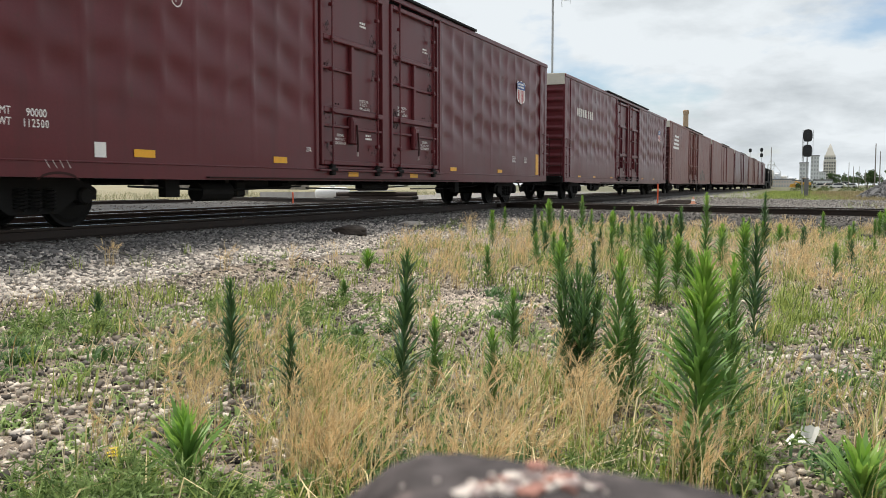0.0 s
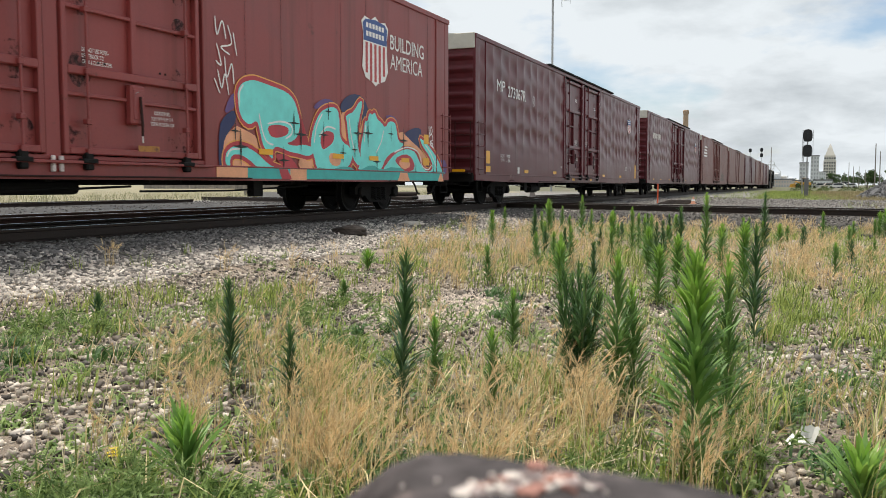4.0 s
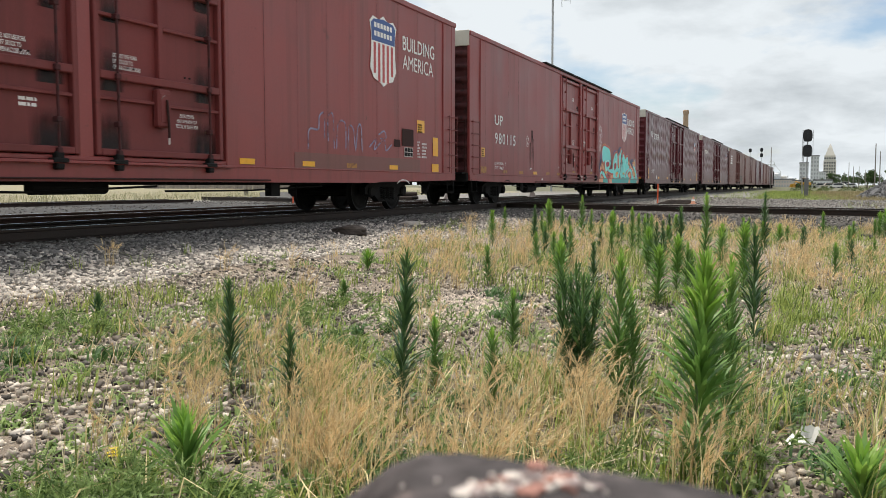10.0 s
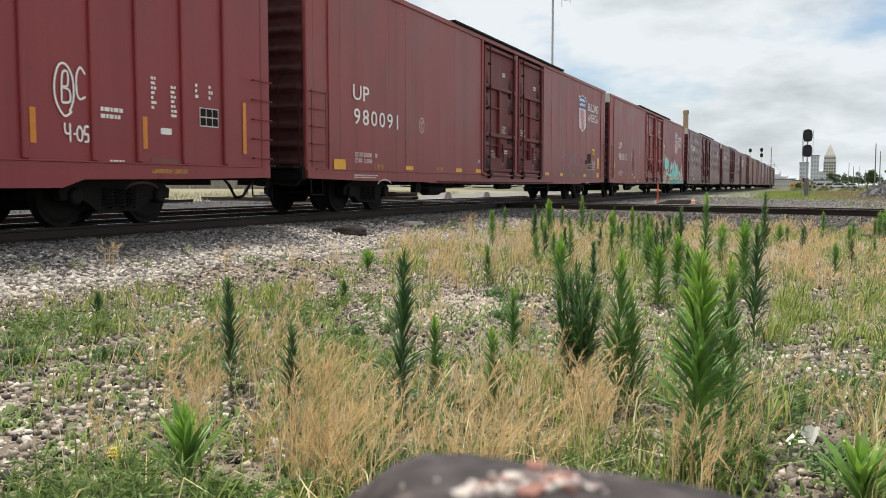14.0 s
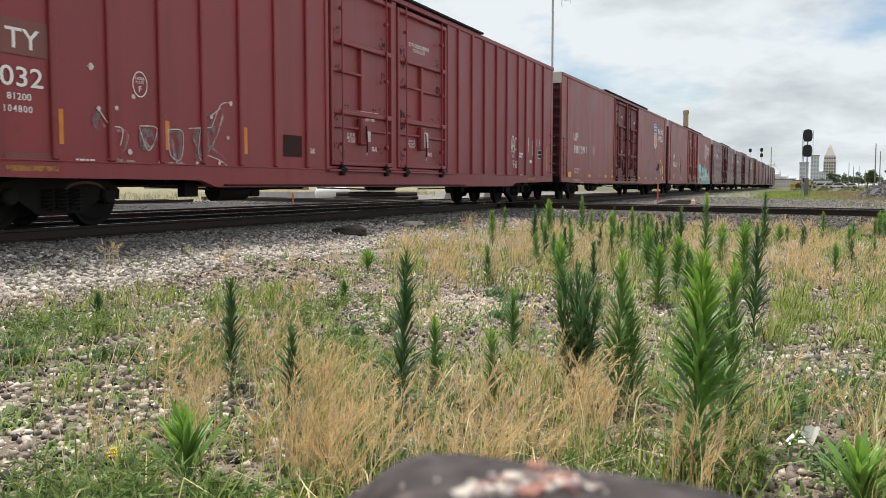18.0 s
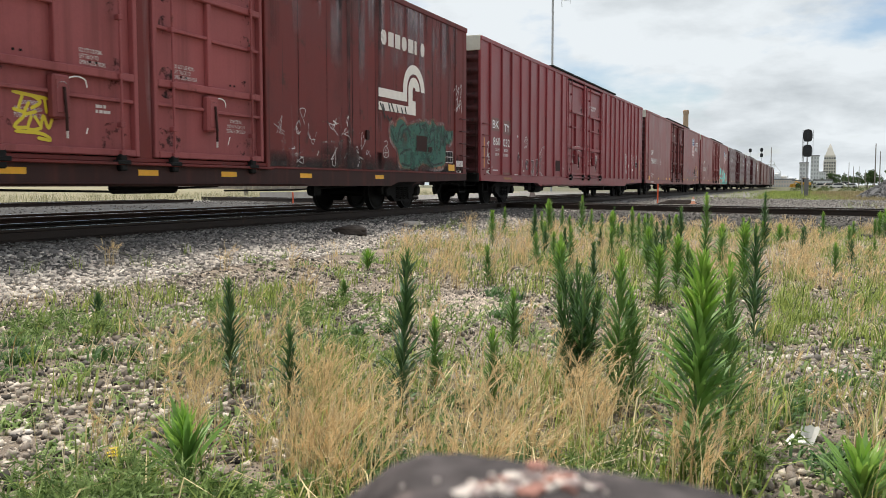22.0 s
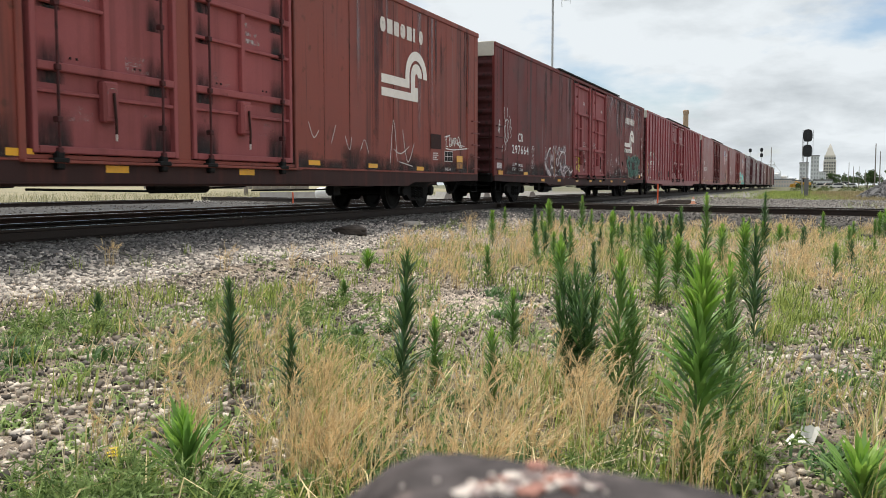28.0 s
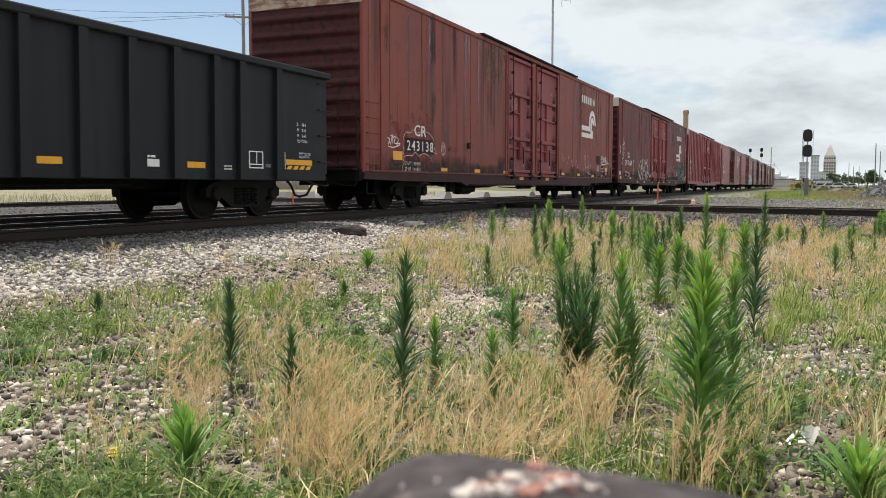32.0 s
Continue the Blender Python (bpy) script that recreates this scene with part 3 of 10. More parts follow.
def door(car, mat, y0, y1, side=1, detail=True, seed=1, second=False, greasy=False):
    """A plug door: recessed panel, frame rails, a lock box, its upright locking bars and the rollers it slides on."""
    x = HALF * side
    z0, z1 = FLOOR_Z + 0.09, EAVE - 0.22

    def bx(mb, a, b, *rest):
        lo, hi = sorted((x + side * a, x + side * b))
        return mb.box(lo, hi, *rest)

    d = part("plug_door", bx(MB(), -0.115, -0.065, y0 + 0.02, y1 - 0.02, z0, z1, 0.01), mat, car, "sliding plug door of pressed steel")
    if not detail:
        return d
    mid = y0 + (y1 - y0) * 0.48
    for y in (y0 + 0.02, y1 - 0.11):
        part("door_stile", bx(MB(), -0.07, 0.035, y, y + 0.09, z0, z1, 0.012), mat, d)
    for z, h in ((z0, 0.10), (2.16, 0.12), (3.67, 0.11), (z1 - 0.11, 0.11)):
        part("door_rail", bx(MB(), -0.07, 0.045, y0 + 0.11, y1 - 0.11, z, z + h, 0.014), mat, d)
    ribs = bx(MB(), -0.07, 0.022, mid - 0.055, mid + 0.055, 2.28, 3.67, 0.012)
    bx(ribs, -0.07, 0.016, y0 + 0.11, mid - 0.055, 3.06, 3.115, 0.01)
    if second:
        bx(ribs, -0.07, 0.016, mid + 0.055, y1 - 0.11, 3.03, 3.085, 0.01)
    bx(ribs, -0.07, 0.016, y0 + 0.11, mid - 0.17, 1.86, 1.915, 0.01)
    bx(ribs, -0.07, 0.016, mid + 0.17, y1 - 0.11, 1.84, 1.895, 0.01)
    part("door_rib", ribs, mat, d)
    for y in (y0 + 0.42, y1 - 0.42):
        rods = MB().tube([(x + side * 0.07, y, z0 - 0.10), (x + side * 0.07, y, z1 + 0.06)], 0.020, 8)
        for z in (z0 + 0.03, 1.50, 2.20, 3.06, 3.72, 4.4):
            bx(rods, 0.0, 0.10, y - 0.045, y + 0.045, z - 0.03, z + 0.05, 0.01)
        part("locking_bar", rods, M_DARKMAROON if greasy else mat, d, "dark greasy locking bar" if greasy else "")
        for za, zb, w in ((z0 + 0.02, 1.55, 0.30), (2.0, 2.5, 0.20), (3.0, 3.3, 0.16), (3.5, 4.1, 0.18)):
            pts = rect(y - w * 1.3, y + w * 1.3, za, zb + 0.25) if greasy else rounded(rect(y - w, y + w, za, zb), 2)
            xs = sorted((x - side * 0.0635, x - side * 0.0630))
            part("grease_stain", MB().prism(pts, *xs), M_OLDGREASE if greasy else M_GREASE, d, "dark grease stain")
        shoe = bx(MB(), -0.02, 0.10, y - 0.07, y + 0.07, z0 - 0.22, z0 + 0.03, 0.02)
        bx(shoe, 0.0, 0.12, y - 0.15, y + 0.13, z0 - 0.13, z0 - 0.06, 0.015)
        part("door_roller", shoe, M_UNDER, d, "greasy door roller")
    lock = bx(MB(), -0.066, 0.075, mid - 0.14, mid + 0.16, 1.52, 2.12, 0.03)
    bx(lock, 0.07, 0.085, mid - 0.10, mid + 0.12, 1.60, 2.05, 0.006)
    part("lock_box", lock, mat, d)
    mb = MB()
    stroke_mesh(mb, [(mid + 0.01 + 0.10 * math.cos(math.pi * (1 - k / 8)), 1.93 + 0.09 * math.sin(math.pi * k / 8)) for k in range(9)], 0.013, x + side * 0.088)
    part("lock_arc", mb, M_GHOST, d)
    part("lock_handle", MB().tube([(x + side * 0.10, mid + 0.02, 1.95), (x + side * 0.12, mid + 0.03, 1.55), (x + side * 0.10, mid + 0.05, 1.36)], 0.02, 6), M_GRIMY, d)
    part("handle_grip", MB().tube([(x + side * 0.10, mid + 0.05, 1.36), (x + side * 0.09, mid + 0.06, 1.26)], 0.017, 6), M_DULLWHITE, d, "pale worn handle grip")
    for y in (y0 + 0.75, y1 - 0.9):
        for dy in (0, 0.12):
            part("bolt", bx(MB(), -0.07, -0.052, y + dy, y + dy + 0.03, 2.36, 2.39), M_UNDER, d)
    return d


LADDER = {"red": PAINT["dull_red"], "red_oxide": PAINT["dull_red"], "maroon": PAINT["maroon"], "rusty": PAINT["dull_red"]}


def box_car(style, paint, L, label, seed, near=True, roof_paint=None, ribs=(), door_at=((10.33, 13.25), (13.6, 16.5)), door_paint=None, sill=0.70):
    rng = random.Random(seed)
    mat = PAINT[paint]
    car = thing("box_car", label, "freight car", group="cars of the moving train")
    ya, yb = door_at[0][0] - 0.15, door_at[1][1] + 0.15
    for sgn in (1, -1):
        for a, b in ((0.28, ya), (yb, L - 0.28)):
            if style == "quilt" or sgn < 0 or not near:
                part("side_sheet", side_sheet(L, style if (sgn == 1 and near) else "smooth", a, b, FLOOR_Z, EAVE - 0.02, sgn), mat, car)
                continue
            part("sheet_backing", MB().box(HALF - 0.04, HALF - 0.058, a, b, FLOOR_Z, EAVE - 0.03), M_UNDER, car)
            seam = 0.002 if paint == "red_oxide" else 0.010
            cuts = [a] + [r for r in ribs if a < r < b] + [b] if ribs else list(np.linspace(a, b, int(round((b - a) / 1.12)) + 1))
            for p, q in zip(cuts, cuts[1:]):
                me = side_sheet(L, style, p + seam, q - seam, FLOOR_Z, EAVE - 0.02, 1, rng.uniform(-0.003, 0.003), rng.uniform(0, 9))
                part("side_sheet", me, mat, car)
            if style == "smooth" and (paint != "red_oxide" or a > ya):
                for p in cuts[1:-1]:
                    dots = MB()
                    for z in np.arange(FLOOR_Z + 0.06, EAVE - 0.15, 0.085):
                        for o in (-0.03, 0.03):
                            dots.add([(HALF - 0.004, p + o - 0.011, z), (HALF - 0.004, p + o, z - 0.011), (HALF - 0.004, p + o + 0.011, z), (HALF - 0.004, p + o, z + 0.011), (HALF + 0.006, p + o, z)],
                                     [(0, 1, 4), (1, 2, 4), (2, 3, 4), (3, 0, 4)])
                    tagged(part("rivet_seam", dots, mat, car), kind="stuff")
        for y in (0.0, L - 0.28):
            lo, hi = sorted((sgn * (HALF - 0.09), sgn * (HALF + 0.004)))
            part("corner_post", MB().box(lo, hi, y, y + 0.28, FLOOR_Z - 0.06, EAVE - 0.02, 0.02), mat, car)
        lo, hi = sorted((sgn * (HALF - 0.1), sgn * (HALF + 0.03)))
        for y in (ya - 0.05, yb - 0.07):
            part("door_post", MB().box(lo, hi, y, y + 0.12, FLOOR_Z - 0.02, EAVE - 0.06, 0.015), mat, car)
        if style != "panel" and sgn == 1:
            lo, hi = sorted((sgn * (HALF - 0.05), sgn * (HALF + 0.022)))
            for y in (0.86, L - 0.90):
                part("end_post", MB().box(lo, hi, y, y + 0.05, FLOOR_Z, EAVE - 0.1, 0.01), mat, car)
        lo, hi = sorted((sgn * (HALF - 0.14), sgn * (HALF + 0.012)))
        sill_mb = MB()
        up = max(sill, 0.70)
        prof = [(0.02, up + 0.06), (2.4, up + 0.02), (6.0, up), (6.4, sill), (L - 5.0, sill), (L - 4.6, up), (L - 2.4, up + 0.02), (L - 0.02, up + 0.06),
                (L - 0.02, FLOOR_Z - 0.012), (0.02, FLOOR_Z - 0.012)]
        sill_mb.prism(prof, lo, hi)
        part("side_sill", sill_mb, PAINT["sooty"] if paint in ("stained", "rusty") else mat, car)
        if near and sgn == 1:
            lo, hi = sorted((sgn * (HALF + 0.012), sgn * (HALF + 0.05)))
            for a, b in ((0.35, ya - 0.06), (yb + 0.06, L - 0.35)):
                part("sill_ledge", MB().box(lo - 0.03, hi - 0.02, a, b, FLOOR_Z - 0.022, FLOOR_Z + 0.004, 0.006), mat, car)
            part("sill_ledge", MB().box(lo - 0.03, hi + 0.03, 6.6, yb + 1.2, sill + 0.03, sill + 0.055, 0.006), M_GRIMY, car, "grimy step along the sill")
        lo, hi = sorted((sgn * (HALF - 0.06), sgn * (HALF + 0.03)))
        part("top_chord", MB().box(lo, hi, 0, L, EAVE - 0.12, EAVE + 0.01, 0.012), mat, car)
        lo, hi = sorted((sgn * (HALF - 0.1), sgn * (HALF + 0.10)))
        track = MB().box(lo, hi, ya - 2.4 if near else ya, yb + 2.6, EAVE + 0.012, EAVE + 0.075, 0.01)
        part("door_track", track, M_UNDER, car, "dark upper door track")
        rail_mb = MB()
        lo, hi = sorted((sgn * (HALF + 0.0), sgn * (HALF + 0.11)))
        rail_mb.box(lo, hi, ya - 0.05, yb + 0.05, FLOOR_Z - 0.045, FLOOR_Z + 0.0, 0.01)
        part("door_rail", rail_mb, mat, car)
        lo, hi = sorted((sgn * (HALF - 0.1), sgn * (HALF + 0.006)))
        part("door_threshold", MB().box(lo, hi, ya - 0.02, yb + 0.02, FLOOR_Z + 0.004, FLOOR_Z + 0.075, 0.012), mat, car)
        lo, hi = sorted((sgn * (HALF - 0.17), sgn * (HALF - 0.125)))
        part("door_backing", MB().box(lo, hi, ya + 0.02, yb - 0.02, FLOOR_Z - 0.02, EAVE - 0.08), M_UNDER, car)
        lo, hi = sorted((sgn * (HALF - 0.10), sgn * (HALF - 0.005)))
        part("middle_post", MB().box(lo, hi, door_at[0][1] + 0.0, door_at[1][0] - 0.0, FLOOR_Z, EAVE - 0.12, 0.02), mat, car)
        for i, (a, b) in enumerate(door_at):
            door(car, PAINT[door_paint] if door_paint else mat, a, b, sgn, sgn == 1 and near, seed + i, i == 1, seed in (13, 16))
    # ribs outside the sheet, where the car has them
    for y in ribs:
        part("side_post", MB().box(HALF - 0.02, HALF + 0.055, y - 0.055, y + 0.055, FLOOR_Z, EAVE - 0.1, 0.02), mat, car)
    # roof: panels with raised seams
    roof = MB()
    roof.add([(-HALF, 0, EAVE), (0, 0, EAVE + 0.09), (HALF, 0, EAVE), (-HALF, L, EAVE), (0, L, EAVE + 0.09), (HALF, L, EAVE)],
             [(0, 1, 4, 3), (1, 2, 5, 4), (0, 2, 1), (3, 4, 5)])
    for y in np.arange(1.0, L - 0.5, 1.2):
        roof.prism([(y, EAVE - 0.01), (y + 0.06, EAVE - 0.01), (y + 0.06, EAVE + 0.04), (y, EAVE + 0.04)], -HALF + 0.1, HALF - 0.1)
    part("roof", roof, M_GALV, car, "dull galvanised roof")
    # ends: corrugated sheet with a plain light header above
    for y, s in ((0.04, -1), (L - 0.04, 1)):
        # maroon cars keep their own paint here; other ends get a darker maroon
        part("corrugated_end", end_sheet(s, y), mat if paint == "maroon" else M_DARKMAROON, car, "dark corrugated end")
        lo, hi = sorted((y, y + s * 0.05))
        part("end_header", MB().box(-HALF + 0.02, HALF - 0.02, lo, hi, EAVE - 0.43, EAVE + 0.03, 0.01), roof_paint or M_CREAM, car, "rust-stained cream header panel")
        part("end_sill", MB().box(-HALF + 0.05, HALF - 0.05, min(y, y + s * 0.12), max(y, y + s * 0.12), 0.72, 1.0, 0.02), M_UNDER, car)
        if near:
            lo, hi = sorted((y + s * 0.125, y + s * 0.38))
            part("crossover_platform", MB().box(-HALF + 0.1, HALF - 0.1, lo, hi, 0.96, 1.0, 0.006), M_UNDER, car)
            ladder(car, M_GRIMY, y + s * 0.13, HALF - 0.62, HALF - 0.12, FLOOR_Z + 0.1, 2.5, 5, "y")
            ladder(car, LADDER.get(paint, M_DARKMAROON), HALF + 0.09, 0.06 if s < 0 else L - 0.62, 0.62 if s < 0 else L - 0.06, FLOOR_Z + 0.15, 2.52, 5, stiles=paint in ("red_oxide", "maroon"))
            step = MB().tube([(HALF, y + (0.1 if s < 0 else -0.1), sill + 0.1), (HALF + 0.01, y + (0.1 if s < 0 else -0.1), 0.42),
                              (HALF + 0.01, y + (0.55 if s < 0 else -0.55), 0.42), (HALF, y + (0.55 if s < 0 else -0.55), sill + 0.1)], 0.016, 6)
            part("sill_step", step, M_UNDER, car)
        coupler(car, y, s)
    # underframe
    under = MB()
    under.box(-HALF + 0.1, HALF - 0.1, 0.15, L - 0.15, 0.84, 0.92)
    under.box(-0.24, 0.24, 0.1, L - 0.1, 0.62, 0.86)
    for y in np.arange(5.4, L - 5.0, 2.05):
        under.box(-1.3, 1.3, y, y + 0.12, 0.66, 0.86)
    part("underframe", under, M_UNDER, car, "black steel underframe")
    if near:
        gear = MB()
        gear.tube([(0.9, 8.2, 0.66), (0.9, 9.2, 0.66)], 0.13, 12)
        gear.tube([(1.0, 7.0, 0.50), (1.0, 7.9, 0.50)], 0.17, 12)
        gear.box(0.85, 1.1, 8.05, 8.35, 0.40, 0.70, 0.03)
        gear.box(0.6, 1.0, 9.7, 10.1, 0.54, 0.75, 0.03)
        part("brake_reservoir", gear, M_UNDER, car)
        rod = MB()
        for k in range(3):
            a = 5.2 + k * 5.2
            rod.tube([(1.15, a, 0.60 - 0.04 * k), (1.12, a + 2.4, 0.52), (1.15, a + 5.0, 0.60)], 0.018, 6)
        rod.box(1.05, 1.2, 6.0, 6.35, 0.42, 0.72)
        rod.box(1.05, 1.2, 18.6, 18.9, 0.40, 0.72)
        rod.tube([(1.0, 13.0, 0.58), (1.0, 14.4, 0.58)], 0.10, 10)
        part("brake_rigging", rod, M_UNDER, car)
        # bowed guards over the truck
        for y in (3.45, L - 3.45):
            pts = [(y - 0.36 + 0.72 * k / 8, sill - 0.02 + 0.10 * math.sin(math.pi * k / 8) ** 0.6) for k in range(9)]
            mb = MB()
            stroke_mesh(mb, pts, 0.035, HALF + 0.018)
            part("jacking_pad", mb, M_DULLWHITE if seed == 13 else M_GRIMY, car, "scuffed edge of the jacking pad")
    for y in (3.45, L - 3.45):
        truck(car, y)
    return car


def stripes(car, ys, z, mats, w=0.46, h=0.105, x=HALF + 0.003):
    for i, y in enumerate(ys):
        m = mats[i % len(mats)]
        patch(car, "reflector", rect(y, y + w, z, z + h), m, x, label="yellow reflector strip" if m is M_YELLOW else "grimy reflector strip")


def shield(car, y, z, w, h):
    """The railway's shield emblem in plain shapes."""
    def out(k):
        c = (y + w / 2, z + h * 0.45)
        base = [(0.5, 0.0), (0.62, 0.05), (0.86, 0.1), (0.98, 0.24), (0.94, 0.5), (0.94, 0.72), (1.0, 0.88), (0.88, 0.96), (0.66, 0.93), (0.5, 1.0),
                (0.34, 0.93), (0.12, 0.96), (0.0, 0.88), (0.06, 0.72), (0.06, 0.5), (0.02, 0.24), (0.14, 0.1), (0.38, 0.05)]
        return [(c[0] + (y + a * w - c[0]) * k, c[1] + (z + b * h - c[1]) * k) for a, b in base]
    patch(car, "emblem", out(1.0), M_WHITE, label="white-edged shield emblem")
    top = [(y + 0.07 * w, z + 0.62 * h), (y + 0.93 * w, z + 0.62 * h), (y + 0.93 * w, z + 0.74 * h), (y + 0.95 * w, z + 0.86 * h), (y + 0.86 * w, z + 0.92 * h),
           (y + 0.5 * w, z + 0.95 * h), (y + 0.14 * w, z + 0.92 * h), (y + 0.05 * w, z + 0.86 * h), (y + 0.07 * w, z + 0.74 * h)]
    patch(car, "emblem_field", top, M_BLUE, HALF + 0.006)
    for i in range(5):
        a = y + w * (0.14 + 0.16 * i)
        inset = 0.06 if i in (1, 2, 3) else 0.17
        patch(car, "emblem_stripe", rect(a, a + w * 0.08, z + h * inset, z + h * 0.60), M_EMBLEM_RED, HALF + 0.006)
    for r in range(2):
        mb = MB()
        for i in range(6):
            a = y + w * (0.16 + 0.115 * i)
            mb.box(HALF + 0.009, HALF + 0.011, a, a + w * 0.08, z + h * (0.81 - 0.12 * r), z + h * (0.88 - 0.12 * r))
        part("emblem_lines", mb, M_WHITE, car)


def round_mark(car, y, z, r):
    r *= 0.86
    mb = MB()
    stroke_mesh(mb, [(y + r * 0.8 * math.cos(2 * math.pi * k / 20), z + r * math.sin(2 * math.pi * k / 20)) for k in range(21)], 0.018, HALF + 0.006)
    mark = part("round_mark", mb, M_WHITE, car, "white ring with small lettering")
    lettering(mark, "EXCESS", y - r * 0.52, z + r * 0.36, r * 1.04, 0.038, M_WHITE)
    lettering(mark, "PLATE", y - r * 0.44, z + r * 0.06, r * 0.88, 0.038, M_WHITE)
    lettering(mark, "F", y - r * 0.14, z - r * 0.60, r * 0.28, 0.085, M_WHITE)


def grown(pts, k):
    """An outline pushed outwards by k (counter-clockwise)."""
    out, n = [], len(pts)
    for i in range(n):
        (a, b), (c, d), (e, g) = pts[i - 1], pts[i], pts[(i + 1) % n]
        l1, l2 = math.hypot(c - a, d - b) or 1, math.hypot(e - c, g - d) or 1
        ny, nz = (d - b) / l1 + (g - d) / l2, -(c - a) / l1 - (e - c) / l2
        l = math.hypot(ny, nz) or 1
        out.append((c + ny / l * k, d + nz / l * k))
    return out


def rounded(pts, times=2):
    """An outline with its corners cut to a soft curve."""
    for _ in range(times):
        out = []
        for i in range(len(pts)):
            (a, b), (c, d) = pts[i], pts[(i + 1) % len(pts)]
            out += [(a * 0.75 + c * 0.25, b * 0.75 + d * 0.25), (a * 0.25 + c * 0.75, b * 0.25 + d * 0.75)]
        pts = out
    return pts


def curl(points, n=6):
    """A smooth line through points."""
    pts = [points[0]] + list(points) + [points[-1]]
    out = []
    for i in range(1, len(pts) - 2):
        p0, p1, p2, p3 = (np.array(pts[i + k], float) for k in (-1, 0, 1, 2))
        for k in range(n):
            t = k / n
            q = 0.5 * (2 * p1 + (p2 - p0) * t + (2 * p0 - 5 * p1 + 4 * p2 - p3) * t * t + (3 * p1 - p0 - 3 * p2 + p3) * t ** 3)
            out.append((float(q[0]), float(q[1])))
    return out + [tuple(points[-1])]


def strokes(car, name, lines, width, mat, x=HALF + 0.008, label="", smooth=True):
    for i, pts in enumerate(lines):
        mb = MB()
        stroke_mesh(mb, curl(pts) if smooth else pts, width, x + 0.0005 * i)
        part(name, mb, mat, car, label)


WHEELS = []
CARS = []          # (car, where its rear end stands at the start, its length)


def add_car(car, rear, L):
    CARS.append((car, rear, L))
    return car


def common_marks(car, seed, mat=M_WHITE, shift=0.0):
    """The stencils on the doors."""
    for y, z, w, lines in ((12.17, 2.58, 0.52, ("DO NOT USE FORK-", "LIFT TRUCK TO", "OPEN & CLOSE DOORS")), (14.14, 2.59, 0.60, ("DO NOT USE FORK-", "LIFT TRUCK TO", "OPEN & CLOSE DOORS")),
                           (11.04, 1.76, 0.48, ("DOOR OPENING", "MAX W 9-10 H 12-9", "TOTAL W 20-0 H 12-9")), (15.49, 1.8, 0.55, ("DOOR OPENING", "MAX W 9-10 H 12-9", "TOTAL W 20-0 H 12-9"))):
        for i, text in enumerate(lines):
            k = len(text) / 19
            lettering(car, text, y + shift + (w * (1 - k) / 2 if "DOOR" in lines[0] else 0), z - 0.085 * (i + 1), w * k, 0.062, mat, HALF - 0.064, "door_stencil")
    for y, z in ((12.45 + shift, 1.78), (15.65 + shift, 4.2), (12.2 + shift, 4.3)):
        bars(car, y, z, 0.35, 2, mat, 0.075, random.Random(seed), HALF - 0.064)
    lettering(car, "25K", 9.78, 1.30, 0.2, 0.09, mat)


def tags_plate(car, y, z, w, h):
    """A black consolidated stencil with a white border and cells."""
    patch(car, "stencil_plate", rect(y, y + w, z, z + h), M_DULLWHITE)
    for k in range(3):
        for r in range(2):
            a, b = y + w * (0.04 + 0.32 * k), z + h * (0.07 + 0.47 * r)
            patch(car, "stencil_cell", rect(a, a + w * 0.28, b, b + h * 0.40), M_UNDER, HALF + 0.006)


def slogan(car, y, z, w):
    lettering(car, "BUILDING", y, z + 0.46, w, 0.36, M_WHITE, name="slogan")
    lettering(car, "AMERICA", y, z, w * 0.96, 0.36, M_WHITE, name="slogan")


def emblem_wheel(car, y, z, w, h):
    """The old railway's emblem: two level bars that run into the feet of a broken wheel."""
    cy, cz, k = y + 1.98, z + 0.62, h / 1.27

    def arc(r0, r1, a0, a1, n=18):
        out = [(cy + r1 * k * math.cos(radians(a0 + (a1 - a0) * i / n)), cz + r1 * k * math.sin(radians(a0 + (a1 - a0) * i / n))) for i in range(n + 1)]
        return out + [(cy + r0 * k * math.cos(radians(a1 - (a1 - a0) * i / n)), cz + r0 * k * math.sin(radians(a1 - (a1 - a0) * i / n))) for i in range(n + 1)]
    patch(car, "emblem_arc", arc(0.42, 0.65, 0, 180), M_EMBLEM_WHITE, label="white emblem of a broken wheel and rails")
    patch(car, "emblem_arc", arc(0.09, 0.34, 2, 180), M_EMBLEM_WHITE)
    patch(car, "emblem_bar", rect(y, cy - 0.42 * k, z + 0.31, z + 0.52), M_EMBLEM_WHITE)
    patch(car, "emblem_bar", rect(cy - 0.65 * k, cy - 0.42 * k, z + 0.52, cz), M_EMBLEM_WHITE)
    patch(car, "emblem_bar", rect(y, cy + 0.09, z, z + 0.20), M_EMBLEM_WHITE)
    patch(car, "emblem_bar", rect(cy - 0.34 * k, cy + 0.09, z + 0.20, z + 0.36), M_EMBLEM_WHITE)
    patch(car, "emblem_bar", rect(cy - 0.34 * k, cy - 0.09 * k, z + 0.36, cz), M_EMBLEM_WHITE)


def name_blocks(car, y, z, w, h, n):
    """A name as plain blocks of its size, one for each letter."""
    for i in range(n):
        a, q = y + w * i / n, w / n * (0.74, 0.78, 0.76, 0.74, 0.80, 0.34, 0.62)[i % 7]
        patch(car, "name_block", rounded(rect(a, a + q, z, z + h), 1) if i % 3 < 1 else rect(a, a + q, z, z + h), M_WORNNAME, HALF + 0.004, label="plain white block of the name")


